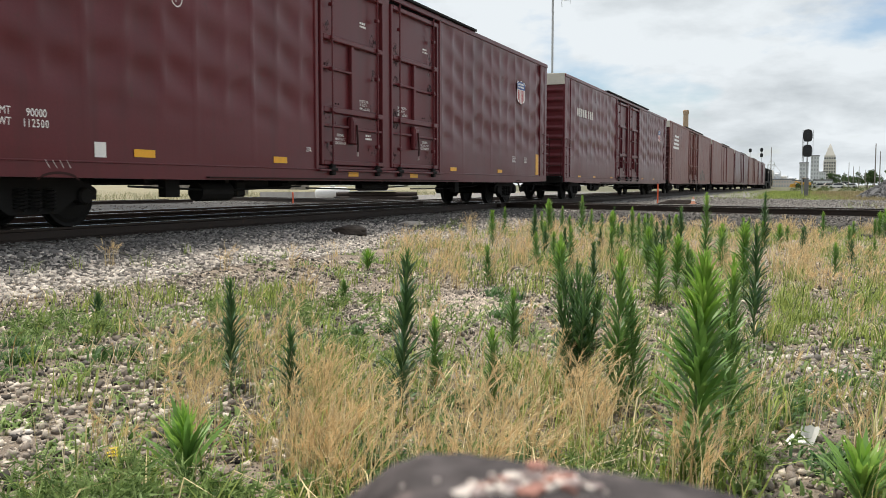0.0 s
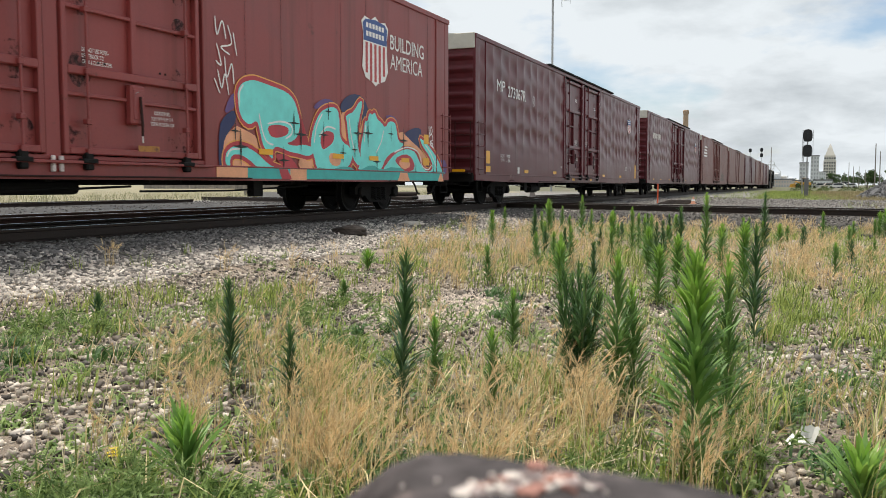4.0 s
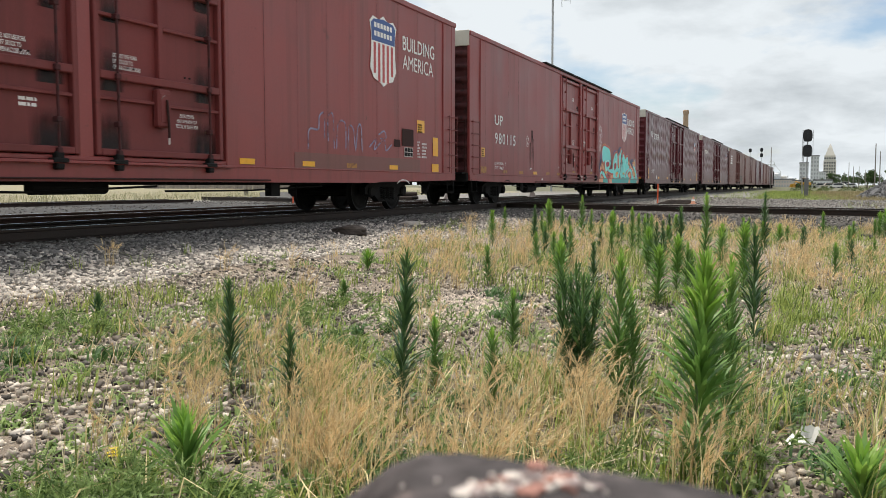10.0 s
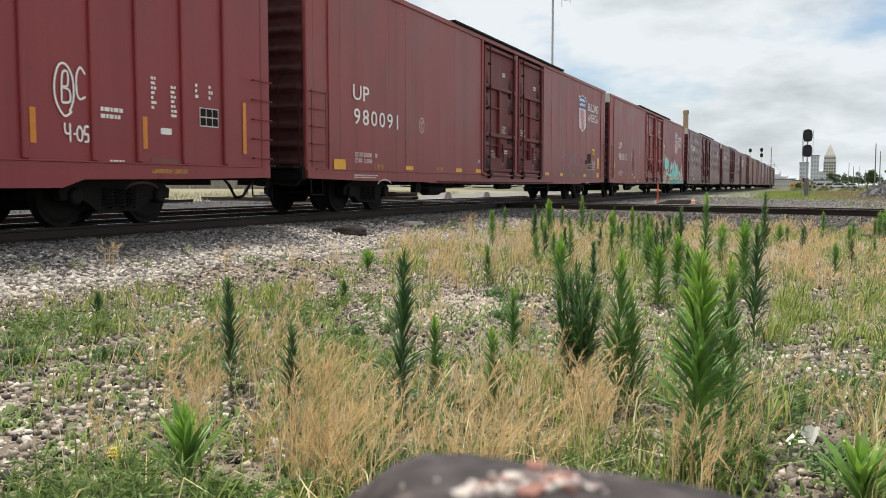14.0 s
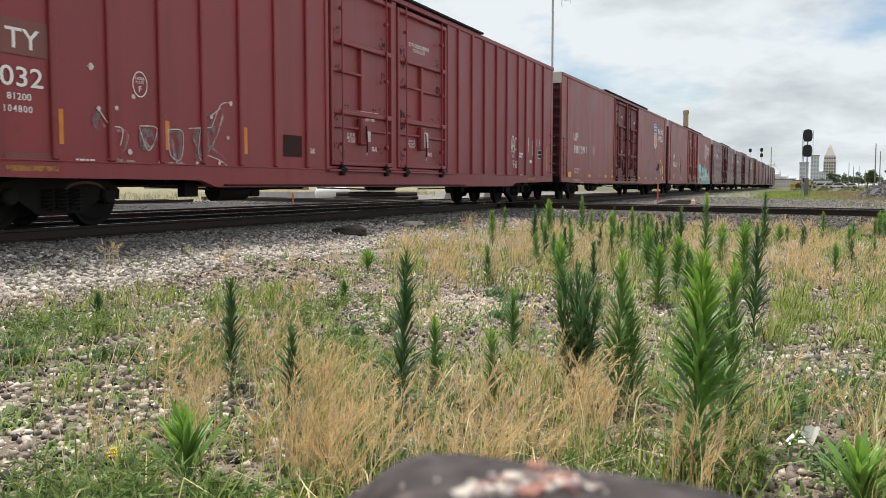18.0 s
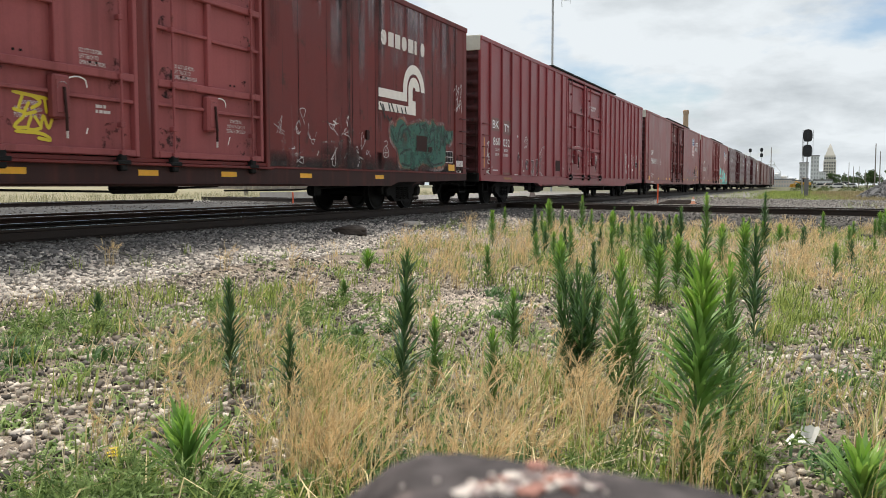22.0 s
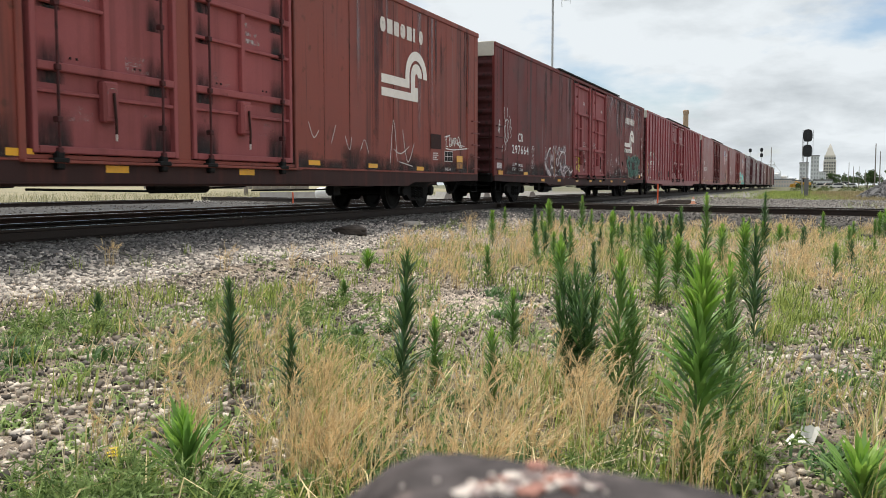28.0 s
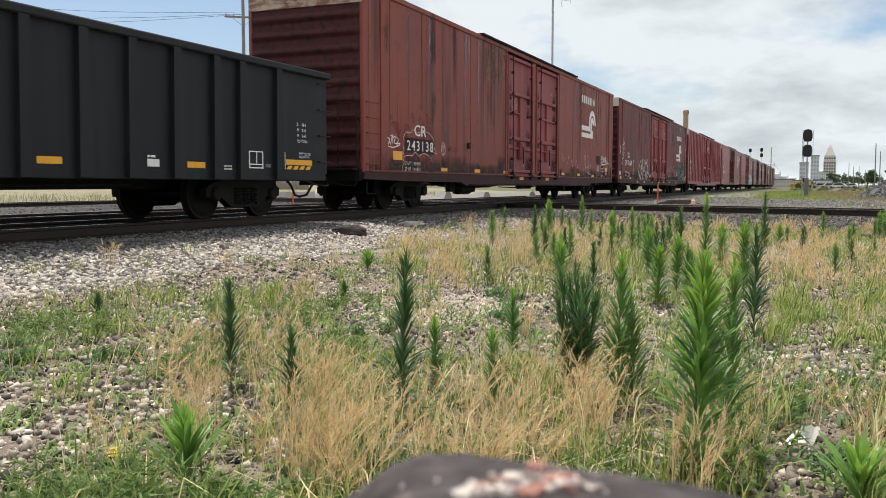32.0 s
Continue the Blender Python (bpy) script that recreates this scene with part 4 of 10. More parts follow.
def star(y, z, r):
    """A four-pointed spray star with tapered arms."""
    k = r * 0.10
    return [(y + r, z), (y + k, z + k), (y, z + r * 1.3), (y - k, z + k), (y - r, z), (y - k, z - k), (y, z - r * 1.3), (y + k, z - k)]


def teal_graffiti(c):
    """A wide piece of turquoise letters over peach, with red edges, a thin amber rim, and navy and mauve clouds behind."""
    X = HALF

    def turned(f):
        return rounded(f if _area(f) > 0 else f[::-1], 1)
    for f in [
        [(17.08, 0.92), (17.11, 1.64), (17.28, 1.83), (17.56, 1.97), (17.62, 1.77), (17.37, 1.54), (17.22, 1.33), (17.21, 0.97)],
        [(21.28, 2.32), (21.52, 2.53), (21.9, 2.65), (22.3, 2.64), (22.56, 2.45), (22.65, 2.18), (22.38, 2.1), (22.08, 2.02), (21.42, 2.18)],
        [(24.46, 1.89), (24.92, 2.05), (25.32, 2.11), (25.6, 2.05), (25.4, 1.76), (25.45, 1.5), (24.91, 1.61)]]:
        patch(c, "spray_cloud", turned(f), M_NAVY, X + 0.005, 0.0004, label="navy spray-painted cloud")
    for f in [
        [(17.24, 1.83), (17.4, 2.15), (17.62, 2.3), (17.61, 2.01)],
        [(20.15, 2.17), (20.43, 2.37), (20.81, 2.45), (21.16, 2.36), (20.64, 2.23)],
        [(23.42, 2.26), (23.81, 2.33), (24.17, 2.2), (24.04, 1.99), (23.81, 2.15)],
        [(26.55, 1.21), (27.08, 1.36), (27.3, 1.15), (27.17, 0.87)]]:
        patch(c, "spray_cloud", turned(f), M_MAUVETAG, X + 0.0045, 0.0004, label="mauve spray-painted cloud")
    for f in [
        [(17.21, 0.97), (17.22, 1.33), (17.32, 1.51), (17.6, 1.68), (17.71, 1.65), (18.0, 1.58), (18.22, 1.51), (18.26, 1.3), (18.54, 1.0), (19.15, 0.9), (18.1, 0.86), (17.25, 0.86)],
        [(19.38, 1.58), (19.76, 1.8), (19.98, 1.62), (20.08, 1.38), (20.2, 1.09), (20.11, 0.86), (19.73, 0.89), (19.58, 1.08), (19.81, 1.18), (19.45, 1.35)],
        [(20.02, 1.57), (20.16, 1.92), (20.31, 2.1), (20.64, 2.25), (20.72, 2.12), (20.42, 1.89), (20.24, 1.49)],
        [(21.28, 2.17), (21.65, 2.24), (21.8, 2.21), (21.67, 1.67), (22.06, 1.09), (21.78, 1.41), (21.41, 1.6)],
        [(22.08, 1.69), (22.39, 2.15), (22.69, 2.11), (22.48, 1.6), (22.26, 1.15), (22.07, 1.26)],
        [(23.91, 1.62), (24.28, 2.0), (24.79, 1.79), (25.45, 1.57), (25.96, 1.32), (25.72, 0.99), (24.14, 0.96), (23.79, 1.19)]]:
        patch(c, "spray_fill", turned(f), M_ORANGE, X + 0.006, 0.0004, label="peach and orange spray fill")
    forms = [
        [(17.66, 2.1), (17.65, 2.3), (17.8, 2.46), (18.1, 2.54), (18.31, 2.53), (18.79, 2.48), (19.22, 2.43), (19.48, 2.31), (19.62, 2.07), (19.7, 1.84), (19.63, 1.63), (19.45, 1.49), (19.16, 1.43), (19.48, 1.39), (19.82, 1.44), (20.18, 1.39), (20.2, 1.27), (19.97, 1.2), (19.62, 1.25), (19.3, 1.27), (19.05, 1.33), (18.82, 1.36), (18.7, 1.27), (18.74, 1.1), (18.55, 1.21), (18.39, 1.39), (18.32, 1.61), (18.23, 1.82), (18.01, 1.71), (17.8, 1.78), (17.69, 1.94)],
        [(17.26, 1.09), (17.31, 1.21), (17.47, 1.3), (17.7, 1.33), (17.99, 1.29), (18.26, 1.19), (18.48, 1.06), (18.74, 0.96), (19.15, 0.92), (18.74, 0.87), (18.25, 0.93), (17.93, 1.1), (17.7, 1.17), (17.47, 1.16), (17.39, 1.05), (17.41, 0.95), (17.28, 0.97)],
        [(20.08, 1.38), (20.12, 1.63), (20.25, 1.88), (20.42, 2.09), (20.64, 2.21), (20.98, 2.29), (21.21, 2.24), (21.27, 2.01), (21.27, 1.7), (21.41, 1.55), (21.74, 1.46), (21.87, 1.27), (21.67, 1.03), (21.35, 0.91), (20.86, 0.89), (20.49, 0.9), (20.28, 1.0), (20.23, 1.19)]]
    forms += [
        [(21.53, 2.11), (21.65, 2.18), (21.89, 2.24), (22.19, 2.52), (22.33, 2.5), (22.14, 2.08), (22.06, 1.75), (22.13, 1.35), (22.36, 1.04), (21.96, 1.09), (21.74, 1.41), (21.63, 1.72), (21.6, 1.98)],
        [(22.06, 0.93), (22.2, 1.15), (22.21, 1.48), (22.38, 1.88), (22.43, 2.1), (22.55, 2.06), (22.64, 2.29), (22.8, 2.24), (22.91, 2.33), (23.06, 2.15), (23.23, 2.11), (23.46, 1.98), (23.64, 2.16), (23.97, 2.16), (24.07, 1.99), (24.16, 1.69), (24.53, 1.65), (24.15, 1.47), (23.79, 1.41), (23.44, 1.24), (23.21, 0.95)],
        [(23.21, 0.92), (23.79, 1.31), (24.28, 1.48), (24.78, 1.54), (25.18, 1.46), (25.39, 1.24), (25.72, 1.01), (26.07, 0.97), (26.31, 1.1), (26.07, 1.39), (25.59, 1.64), (25.4, 1.86), (25.73, 1.77), (26.08, 1.63), (26.61, 1.34), (27.01, 0.93), (26.61, 0.88), (25.17, 0.88), (24.14, 0.89)]]
    forms = [turned(f) for f in forms]
    for f in forms:
        patch(c, "spray_rim", grown(f, 0.105), M_RIM, X + 0.0068, 0.0003, label="thin amber rim")
    for i, f in enumerate(forms):
        patch(c, "spray_edge", grown(f, 0.080), M_TAGRED, X + 0.0080 + 0.0003 * i, 0.0002, label="red outline")
    for i, f in enumerate(forms):
        patch(c, "spray_shape", f, M_TEAL, X + 0.0104 + 0.0003 * i, 0.0002, label="turquoise spray-painted letter shape")
    for f in [
        [(17.69, 0.88), (18.35, 0.97), (19.15, 0.9), (19.55, 0.85), (18.2, 0.83)],
        [(20.0, 0.85), (20.28, 1.0), (20.86, 0.95), (21.58, 1.05), (22.06, 0.93), (22.78, 1.11), (23.21, 0.97), (23.9, 1.08), (25.17, 0.95), (27.04, 1.01), (27.14, 0.9), (20.03, 0.81)]]:
        patch(c, "spray_fill", turned(f), M_TEAL_DEEP, X + 0.0126, 0.0003, label="deep turquoise spray fill")
    for f in [
        [(18.54, 1.71), (18.77, 1.77), (19.11, 1.77), (19.29, 1.72), (19.24, 1.6), (18.96, 1.53), (18.76, 1.52), (18.63, 1.56)],
        [(20.45, 1.55), (20.54, 1.72), (20.8, 1.77), (21.05, 1.72), (21.0, 1.53), (20.73, 1.41), (20.53, 1.35)],
        [(23.91, 1.26), (24.52, 1.41), (24.96, 1.33), (25.17, 1.03), (24.64, 0.94), (24.2, 1.08)],
        [(18.75, 1.21), (19.16, 1.23), (19.47, 1.09), (19.65, 0.89), (19.29, 0.9), (18.98, 1.01)]]:
        patch(c, "spray_counter", turned(f), M_TAGRED, X + 0.0130, 0.0003)
    for f in [
        [(20.78, 1.29), (21.13, 1.31), (21.36, 1.18), (21.21, 1.02), (20.86, 1.05)],
        [(24.1, 1.2), (24.65, 1.32), (24.91, 1.1), (24.44, 0.99)],
        [(19.62, 1.17), (19.96, 1.13), (19.91, 1.03), (19.7, 1.04)]]:
        patch(c, "spray_counter", turned(f), M_ORANGE, X + 0.0136, 0.0003)
    strokes(c, "spray_highlight", [
        [(18.29, 1.94), (18.38, 1.65), (18.52, 1.44), (18.75, 1.38)],
        [(17.69, 2.02), (17.7, 2.27), (17.82, 2.42)],
        [(18.56, 1.77), (19.01, 1.84), (19.35, 1.79), (19.38, 1.63), (19.17, 1.52)],
        [(20.21, 1.49), (20.32, 1.84), (20.55, 2.1)],
        [(20.41, 1.62), (20.71, 1.84), (21.09, 1.82)],
        [(21.68, 2.1), (21.78, 1.68), (21.93, 1.34)],
        [(22.46, 1.99), (22.37, 1.6)],
        [(23.36, 1.93), (23.22, 1.64), (22.96, 1.38)],
        [(23.91, 1.42), (24.65, 1.57), (25.31, 1.47), (25.58, 1.12), (25.95, 1.03), (26.19, 1.16)],
        [(17.3, 1.11), (17.42, 1.24), (17.69, 1.27)],
        [(25.73, 1.7), (26.19, 1.42), (26.55, 1.06)]], 0.035, M_WHITE, X + 0.0142)
    for i, (y, z) in enumerate([(17.56, 1.58), (19.46, 1.84), (19.71, 1.63), (20.79, 2.17), (20.59, 1.67), (22.56, 1.81), (23.75, 1.86), (23.0, 1.17), (17.71, 1.31), (21.93, 1.41), (19.08, 1.1), (24.45, 1.73), (26.3, 0.97), (25.17, 0.95), (22.08, 1.78), (21.4, 1.32)]):
        patch(c, "spray_glint", star(y, z, 0.17 + 0.05 * (i % 3)), M_INK, X + 0.0200 + 0.0002 * i, 0.0002, label="black spray star")
    stripes(c, (18.25, 20.95, 22.6, 24.3), 1.19, (M_YELLOW,), x=X + 0.026)
    patch(c, "reflector", rect(25.6, 26.0, 1.14, 1.34), M_YELLOW, X + 0.026, label="yellow reflector strip")
    patch(c, "spray_band", rect(19.9, 26.95, 0.74, 0.936), M_TEAL_DEEP, X + 0.0225, 0.0006, label="turquoise spray along the sill")
    patch(c, "spray_band", rect(17.9, 19.3, 0.74, 0.936), M_TEAL_DEEP, X + 0.0225, 0.0006, label="turquoise spray along the sill")
    patch(c, "spray_band", rect(17.0, 17.9, 0.74, 0.936), M_ORANGE, X + 0.0225, 0.0006, label="peach spray along the sill")
    patch(c, "spray_band", rect(19.3, 19.9, 0.72, 0.936), M_ORANGE, X + 0.0225, 0.0006, label="peach spray along the sill")
    for a, b in ((24.1, 24.8), (26.6, 27.0)):
        patch(c, "spray_drop", [(a, 0.72), (b, 0.72), (b - 0.15, 0.93), (a + 0.15, 0.93)], M_ORANGE, X + 0.0235, 0.0004)
    patch(c, "spray_drop", [(19.0, 0.74), (19.35, 0.74), (19.2, 0.93), (18.9, 0.93)], M_TAGRED, X + 0.0235, 0.0004)
    strokes(c, "tag", [
        [(26.02, 2.2), (26.08, 1.97), (26.17, 2.19), (26.24, 2.04), (26.06, 1.92)],
        [(26.04, 1.89), (26.21, 1.98), (26.28, 1.83), (26.1, 1.78), (26.3, 1.72)],
        [(26.08, 1.63), (26.17, 1.75), (26.32, 1.62), (26.13, 1.7)]], 0.028, M_WHITE, X + 0.010)
    strokes(c, "tag", [[(17.05, 3.5), (17.1, 3.2), (17.25, 3.45), (17.35, 3.15)], [(17.4, 3.4), (17.5, 3.1), (17.2, 3.0), (17.45, 2.9)], [(17.08, 3.05), (17.2, 2.7), (17.05, 2.75)], [(17.3, 2.85), (17.35, 2.5), (17.5, 2.75), (17.55, 2.4)],
                       [(17.1, 2.6), (17.2, 2.3), (17.3, 2.55), (17.4, 2.2)], [(17.55, 3.3), (17.65, 2.9)], [(17.0, 2.45), (17.15, 2.2)]], 0.03, M_WHITE, label="white scrawled tag")


def _area(p):
    return sum(a * d - c * b for (a, b), (c, d) in zip(p, p[1:] + p[:1])) / 2


def splash(car, L, seed):
    """Grime thrown up along the foot of the side."""
    r = random.Random(seed)
    y = 0.1
    while y < L - 0.6:
        w = r.uniform(0.7, 1.7)
        if not 9.9 < y + w / 2 < 16.5:
            patch(car, "splash_grime", rect(y, min(y + w, L - 0.1), FLOOR_Z + 0.02, FLOOR_Z + r.uniform(0.25, 0.75)), M_SPLASH, HALF + 0.00285, 0.0001, label="dark wheel splash along the foot")
        y += w * 0.72


def car_a():
    c = add_car(box_car("quilt", "maroon", 27.0, "maroon steel box car with dented quilted sides and plug doors", 11, sill=0.71), 5.45, 27.0)
    lettering(c, "MP", 1.95, 3.66, 0.80, 0.36, M_WHITE, name="reporting_mark")
    lettering(c, "273067R", 3.05, 3.55, 1.95, 0.38, M_WHITE, name="car_number")
    round_mark(c, 5.95, 3.65, 0.2)
    shield(c, 23.35, 3.42, 0.95, 0.82)
    part("reflector", MB().box(HALF - 0.62, HALF - 0.2, -0.345, -0.340, 1.02, 1.10), M_YELLOW, c, "yellow reflector strip")
    stripes(c, (4.91, 8.62), 1.045, (M_YELLOW,), h=0.12)
    stripes(c, (11.5, 14.7), 0.81, (M_YELLOW,), h=0.10, x=HALF + 0.014)
    stripes(c, (17.4, 21.4), 1.02, (M_YELLOW,))
    patch(c, "reflector", rect(25.6, 25.95, 1.0, 1.75), M_YELLOW, label="upright yellow reflector strip")
    patch(c, "notice", rect(0.97, 1.3, 1.30, 1.70), M_YELLOW, label="yellow notice plate")
    patch(c, "reflector", rect(0.90, 1.36, 1.03, 1.22), M_YELLOW, label="yellow reflector strip")
    patch(c, "white_placard", rect(4.12, 4.34, 1.02, 1.24), M_WHITE)
    lettering(c, "LD LMT", 2.30, 1.53, 0.42, 0.10, M_WHITE, name="weight_stencil")
    lettering(c, "LT WT", 2.36, 1.39, 0.36, 0.10, M_WHITE, name="weight_stencil")
    lettering(c, "90000", 2.96, 1.52, 0.33, 0.11, M_WHITE, name="weight_stencil")
    lettering(c, "112500", 2.92, 1.38, 0.40, 0.11, M_WHITE, name="weight_stencil")
    bars(c, 2.1, 0.83, 0.75, 1)
    strokes(c, "scuff", [[(3.20 + 0.12 * k, 0.96), (3.27 + 0.12 * k, 0.85)] for k in range(4)], 0.016, M_DULLWHITE, HALF + 0.052, smooth=False)
    for y in (22.9, 24.2):
        bars(c, y, 1.6, 0.5, 4)
    common_marks(c, 3)
    return c


def car_e():
    c = add_car(box_car("smooth", "red_oxide", 27.4, "oxide red steel box car with plug doors and turquoise graffiti", 12, door_at=((10.28, 13.4), (13.68, 16.62))), -24.05, 27.4)
    lettering(c, "UP", 2.20, 2.55, 0.80, 0.33, M_WHITE, name="reporting_mark")
    lettering(c, "980115", 2.23, 1.95, 2.1, 0.36, M_WHITE, name="car_number")
    round_mark(c, 5.7, 2.18, 0.22)
    shield(c, 22.3, 2.92, 1.35, 1.6)
    slogan(c, 23.75, 3.42, 1.95)
    for y, z, w, text in ((2.22, 1.27, 0.38, "LD LMT"), (2.68, 1.27, 0.38, "156200"), (3.22, 1.27, 0.13, "XP"), (2.22, 1.13, 0.34, "LT WT"), (2.68, 1.13, 0.38, "106800")):
        lettering(c, text, y, z, w, 0.10, M_WHITE, name="weight_stencil")
    stripes(c, (3.0, 4.78, 6.44, 8.1, 9.65), 1.01, (M_DULLYELLOW, M_DULLYELLOW, M_YELLOW, M_DULLYELLOW))
    patch(c, "notice", rect(1.0, 1.30, 1.50, 1.78), M_YELLOW, label="yellow notice plate")
    bars(c, 1.03, 1.74, 0.24, 4, M_UNDER, 0.06, x=HALF + 0.004)
    patch(c, "reflector", rect(0.95, 1.45, 1.0, 1.2), M_DULLYELLOW, label="grimy reflector strip")
    stripes(c, (11.92, 15.1), 1.13, (M_DULLYELLOW,), h=0.09, x=HALF + 0.047)
    patch(c, "notice", rect(25.69, 26.0, 1.70, 1.95), M_YELLOW, HALF + 0.012, label="yellow notice plate")
    for y0, y1, z0, z1 in ((5.95, 6.15, 1.05, 2.15), (6.15, 6.4, 1.5, 2.6), (6.35, 6.5, 1.05, 2.3)):
        patch(c, "dark_run", rect(y0, y1, z0, z1), M_REDRUN, HALF + 0.001, 0.0004, label="dark red run down the side")
    patch(c, "scuff", [(6.02, 1.18), (6.22, 1.2), (6.2, 1.25), (6.05, 1.24)], M_WHITE, HALF + 0.004, label="bare white scuff")
    patch(c, "dark_smudge", rounded(rect(7.3, 7.65, 1.12, 1.42), 2), M_GREASE, HALF + 0.002, 0.0004)
    patch(c, "scuff", [(7.32, 0.80), (7.5, 0.80), (7.46, 0.88), (7.36, 0.88)], M_WHITE, HALF + 0.055, label="bare white scuff")
    for y in (13.48, 13.62):
        part("latch", MB().box(HALF + 0.02, HALF + 0.07, y - 0.03, y + 0.03, 0.80, 1.02, 0.01), M_DULLWHITE, c, "pale door latch")
    teal_graffiti(c)
    common_marks(c, 4)
    return c


def car_f():
    c = add_car(box_car("smooth", "red_oxide", 27.3, "oxide red steel box car with plug doors and white lettering", 13, door_paint="dull_red", door_at=((10.28, 13.4), (13.68, 16.62)), sill=0.67), -52.5, 27.3)
    lettering(c, "UP", 1.93, 2.52, 0.78, 0.34, M_WHITE, name="reporting_mark")
    lettering(c, "980091", 1.97, 1.98, 2.25, 0.36, M_WHITE, name="car_number")
    round_mark(c, 5.63, 2.18, 0.22)
    shield(c, 22.1, 2.95, 1.40, 1.65)
    slogan(c, 23.85, 3.50, 1.95)
    lettering(c, "LD LMT", 2.02, 1.26, 0.36, 0.10, M_WHITE, name="weight_stencil")
    lettering(c, "LT WT", 2.02, 1.12, 0.32, 0.10, M_WHITE, name="weight_stencil")
    for y, z, w, text in ((2.45, 1.26, 0.36, "150500"), (2.98, 1.26, 0.12, "XP"), (2.45, 1.12, 0.36, "112500")):
        lettering(c, text, y, z, w, 0.10, M_WHITE, name="weight_stencil")
    bars(c, 1.95, 0.86, 1.6, 2, M_DULLWHITE, 0.05, x=HALF + 0.013)
    stripes(c, (4.65, 2.95, 8.02, 6.6, 9.6), 1.0, (M_YELLOW, M_DULLYELLOW, M_YELLOW, M_DULLYELLOW, M_YELLOW, M_DULLYELLOW))
    patch(c, "reflector", rect(1.08, 1.58, 0.96, 1.18), M_YELLOW, label="yellow reflector strip")
    stripes(c, (17.1, 19.2, 21.0, 23.1), 1.0, (M_YELLOW, M_YELLOW, M_DULLYELLOW))
    patch(c, "reflector", rect(25.65, 26.1, 0.97, 1.19), M_YELLOW, label="yellow reflector strip")
    patch(c, "notice", rect(25.72, 26.06, 1.40, 1.90), M_YELLOW, label="yellow notice plate")
    patch(c, "notice", rect(24.7, 25.16, 1.98, 2.3), M_YELLOW, label="yellow notice plate")
    bars(c, 24.75, 2.2, 0.34, 4, M_UNDER, 0.06, x=HALF + 0.004)
    patch(c, "dark_plate", rect(23.8, 24.48, 1.6, 2.03), M_GRIMY, label="dark blank plate")
    patch(c, "dark_plate", rect(23.35, 23.7, 1.56, 1.74), M_GRIMY)
    tags_plate(c, 23.94, 1.33, 0.5, 0.24)
    bars(c, 24.72, 1.75, 0.2, 6, M_DULLWHITE, 0.075)
    bars(c, 25.0, 1.72, 0.4, 5, M_DULLWHITE, 0.085)
    patch(c, "repaint_band", rect(18.9, 24.9, 0.90, 1.28), PAINT["faded"], HALF + 0.0015, 0.001, label="paler repainted strip")
    strokes(c, "tag", [[(19.4, 1.35), (19.45, 1.75), (19.8, 1.78), (19.85, 2.05), (20.05, 2.1), (20.05, 1.6)], [(20.2, 1.55), (20.2, 2.05), (20.4, 2.1), (20.45, 1.4)],
                       [(20.55, 1.4), (20.6, 1.9), (20.8, 2.02), (20.95, 1.9), (20.95, 1.4)], [(21.05, 1.35), (21.1, 1.9), (21.3, 1.85), (21.4, 1.4), (21.5, 1.9), (21.65, 1.95), (21.7, 1.38)],
                       [(22.05, 1.5), (22.4, 1.7), (22.3, 1.45), (22.8, 1.7), (22.9, 1.45), (23.2, 1.6)], [(22.5, 1.8), (22.8, 1.9), (22.9, 1.75), (22.6, 1.72)]], 0.04, M_BLUETAG,
            label="thin pale outline tag")
    common_marks(c, 5)
    return c


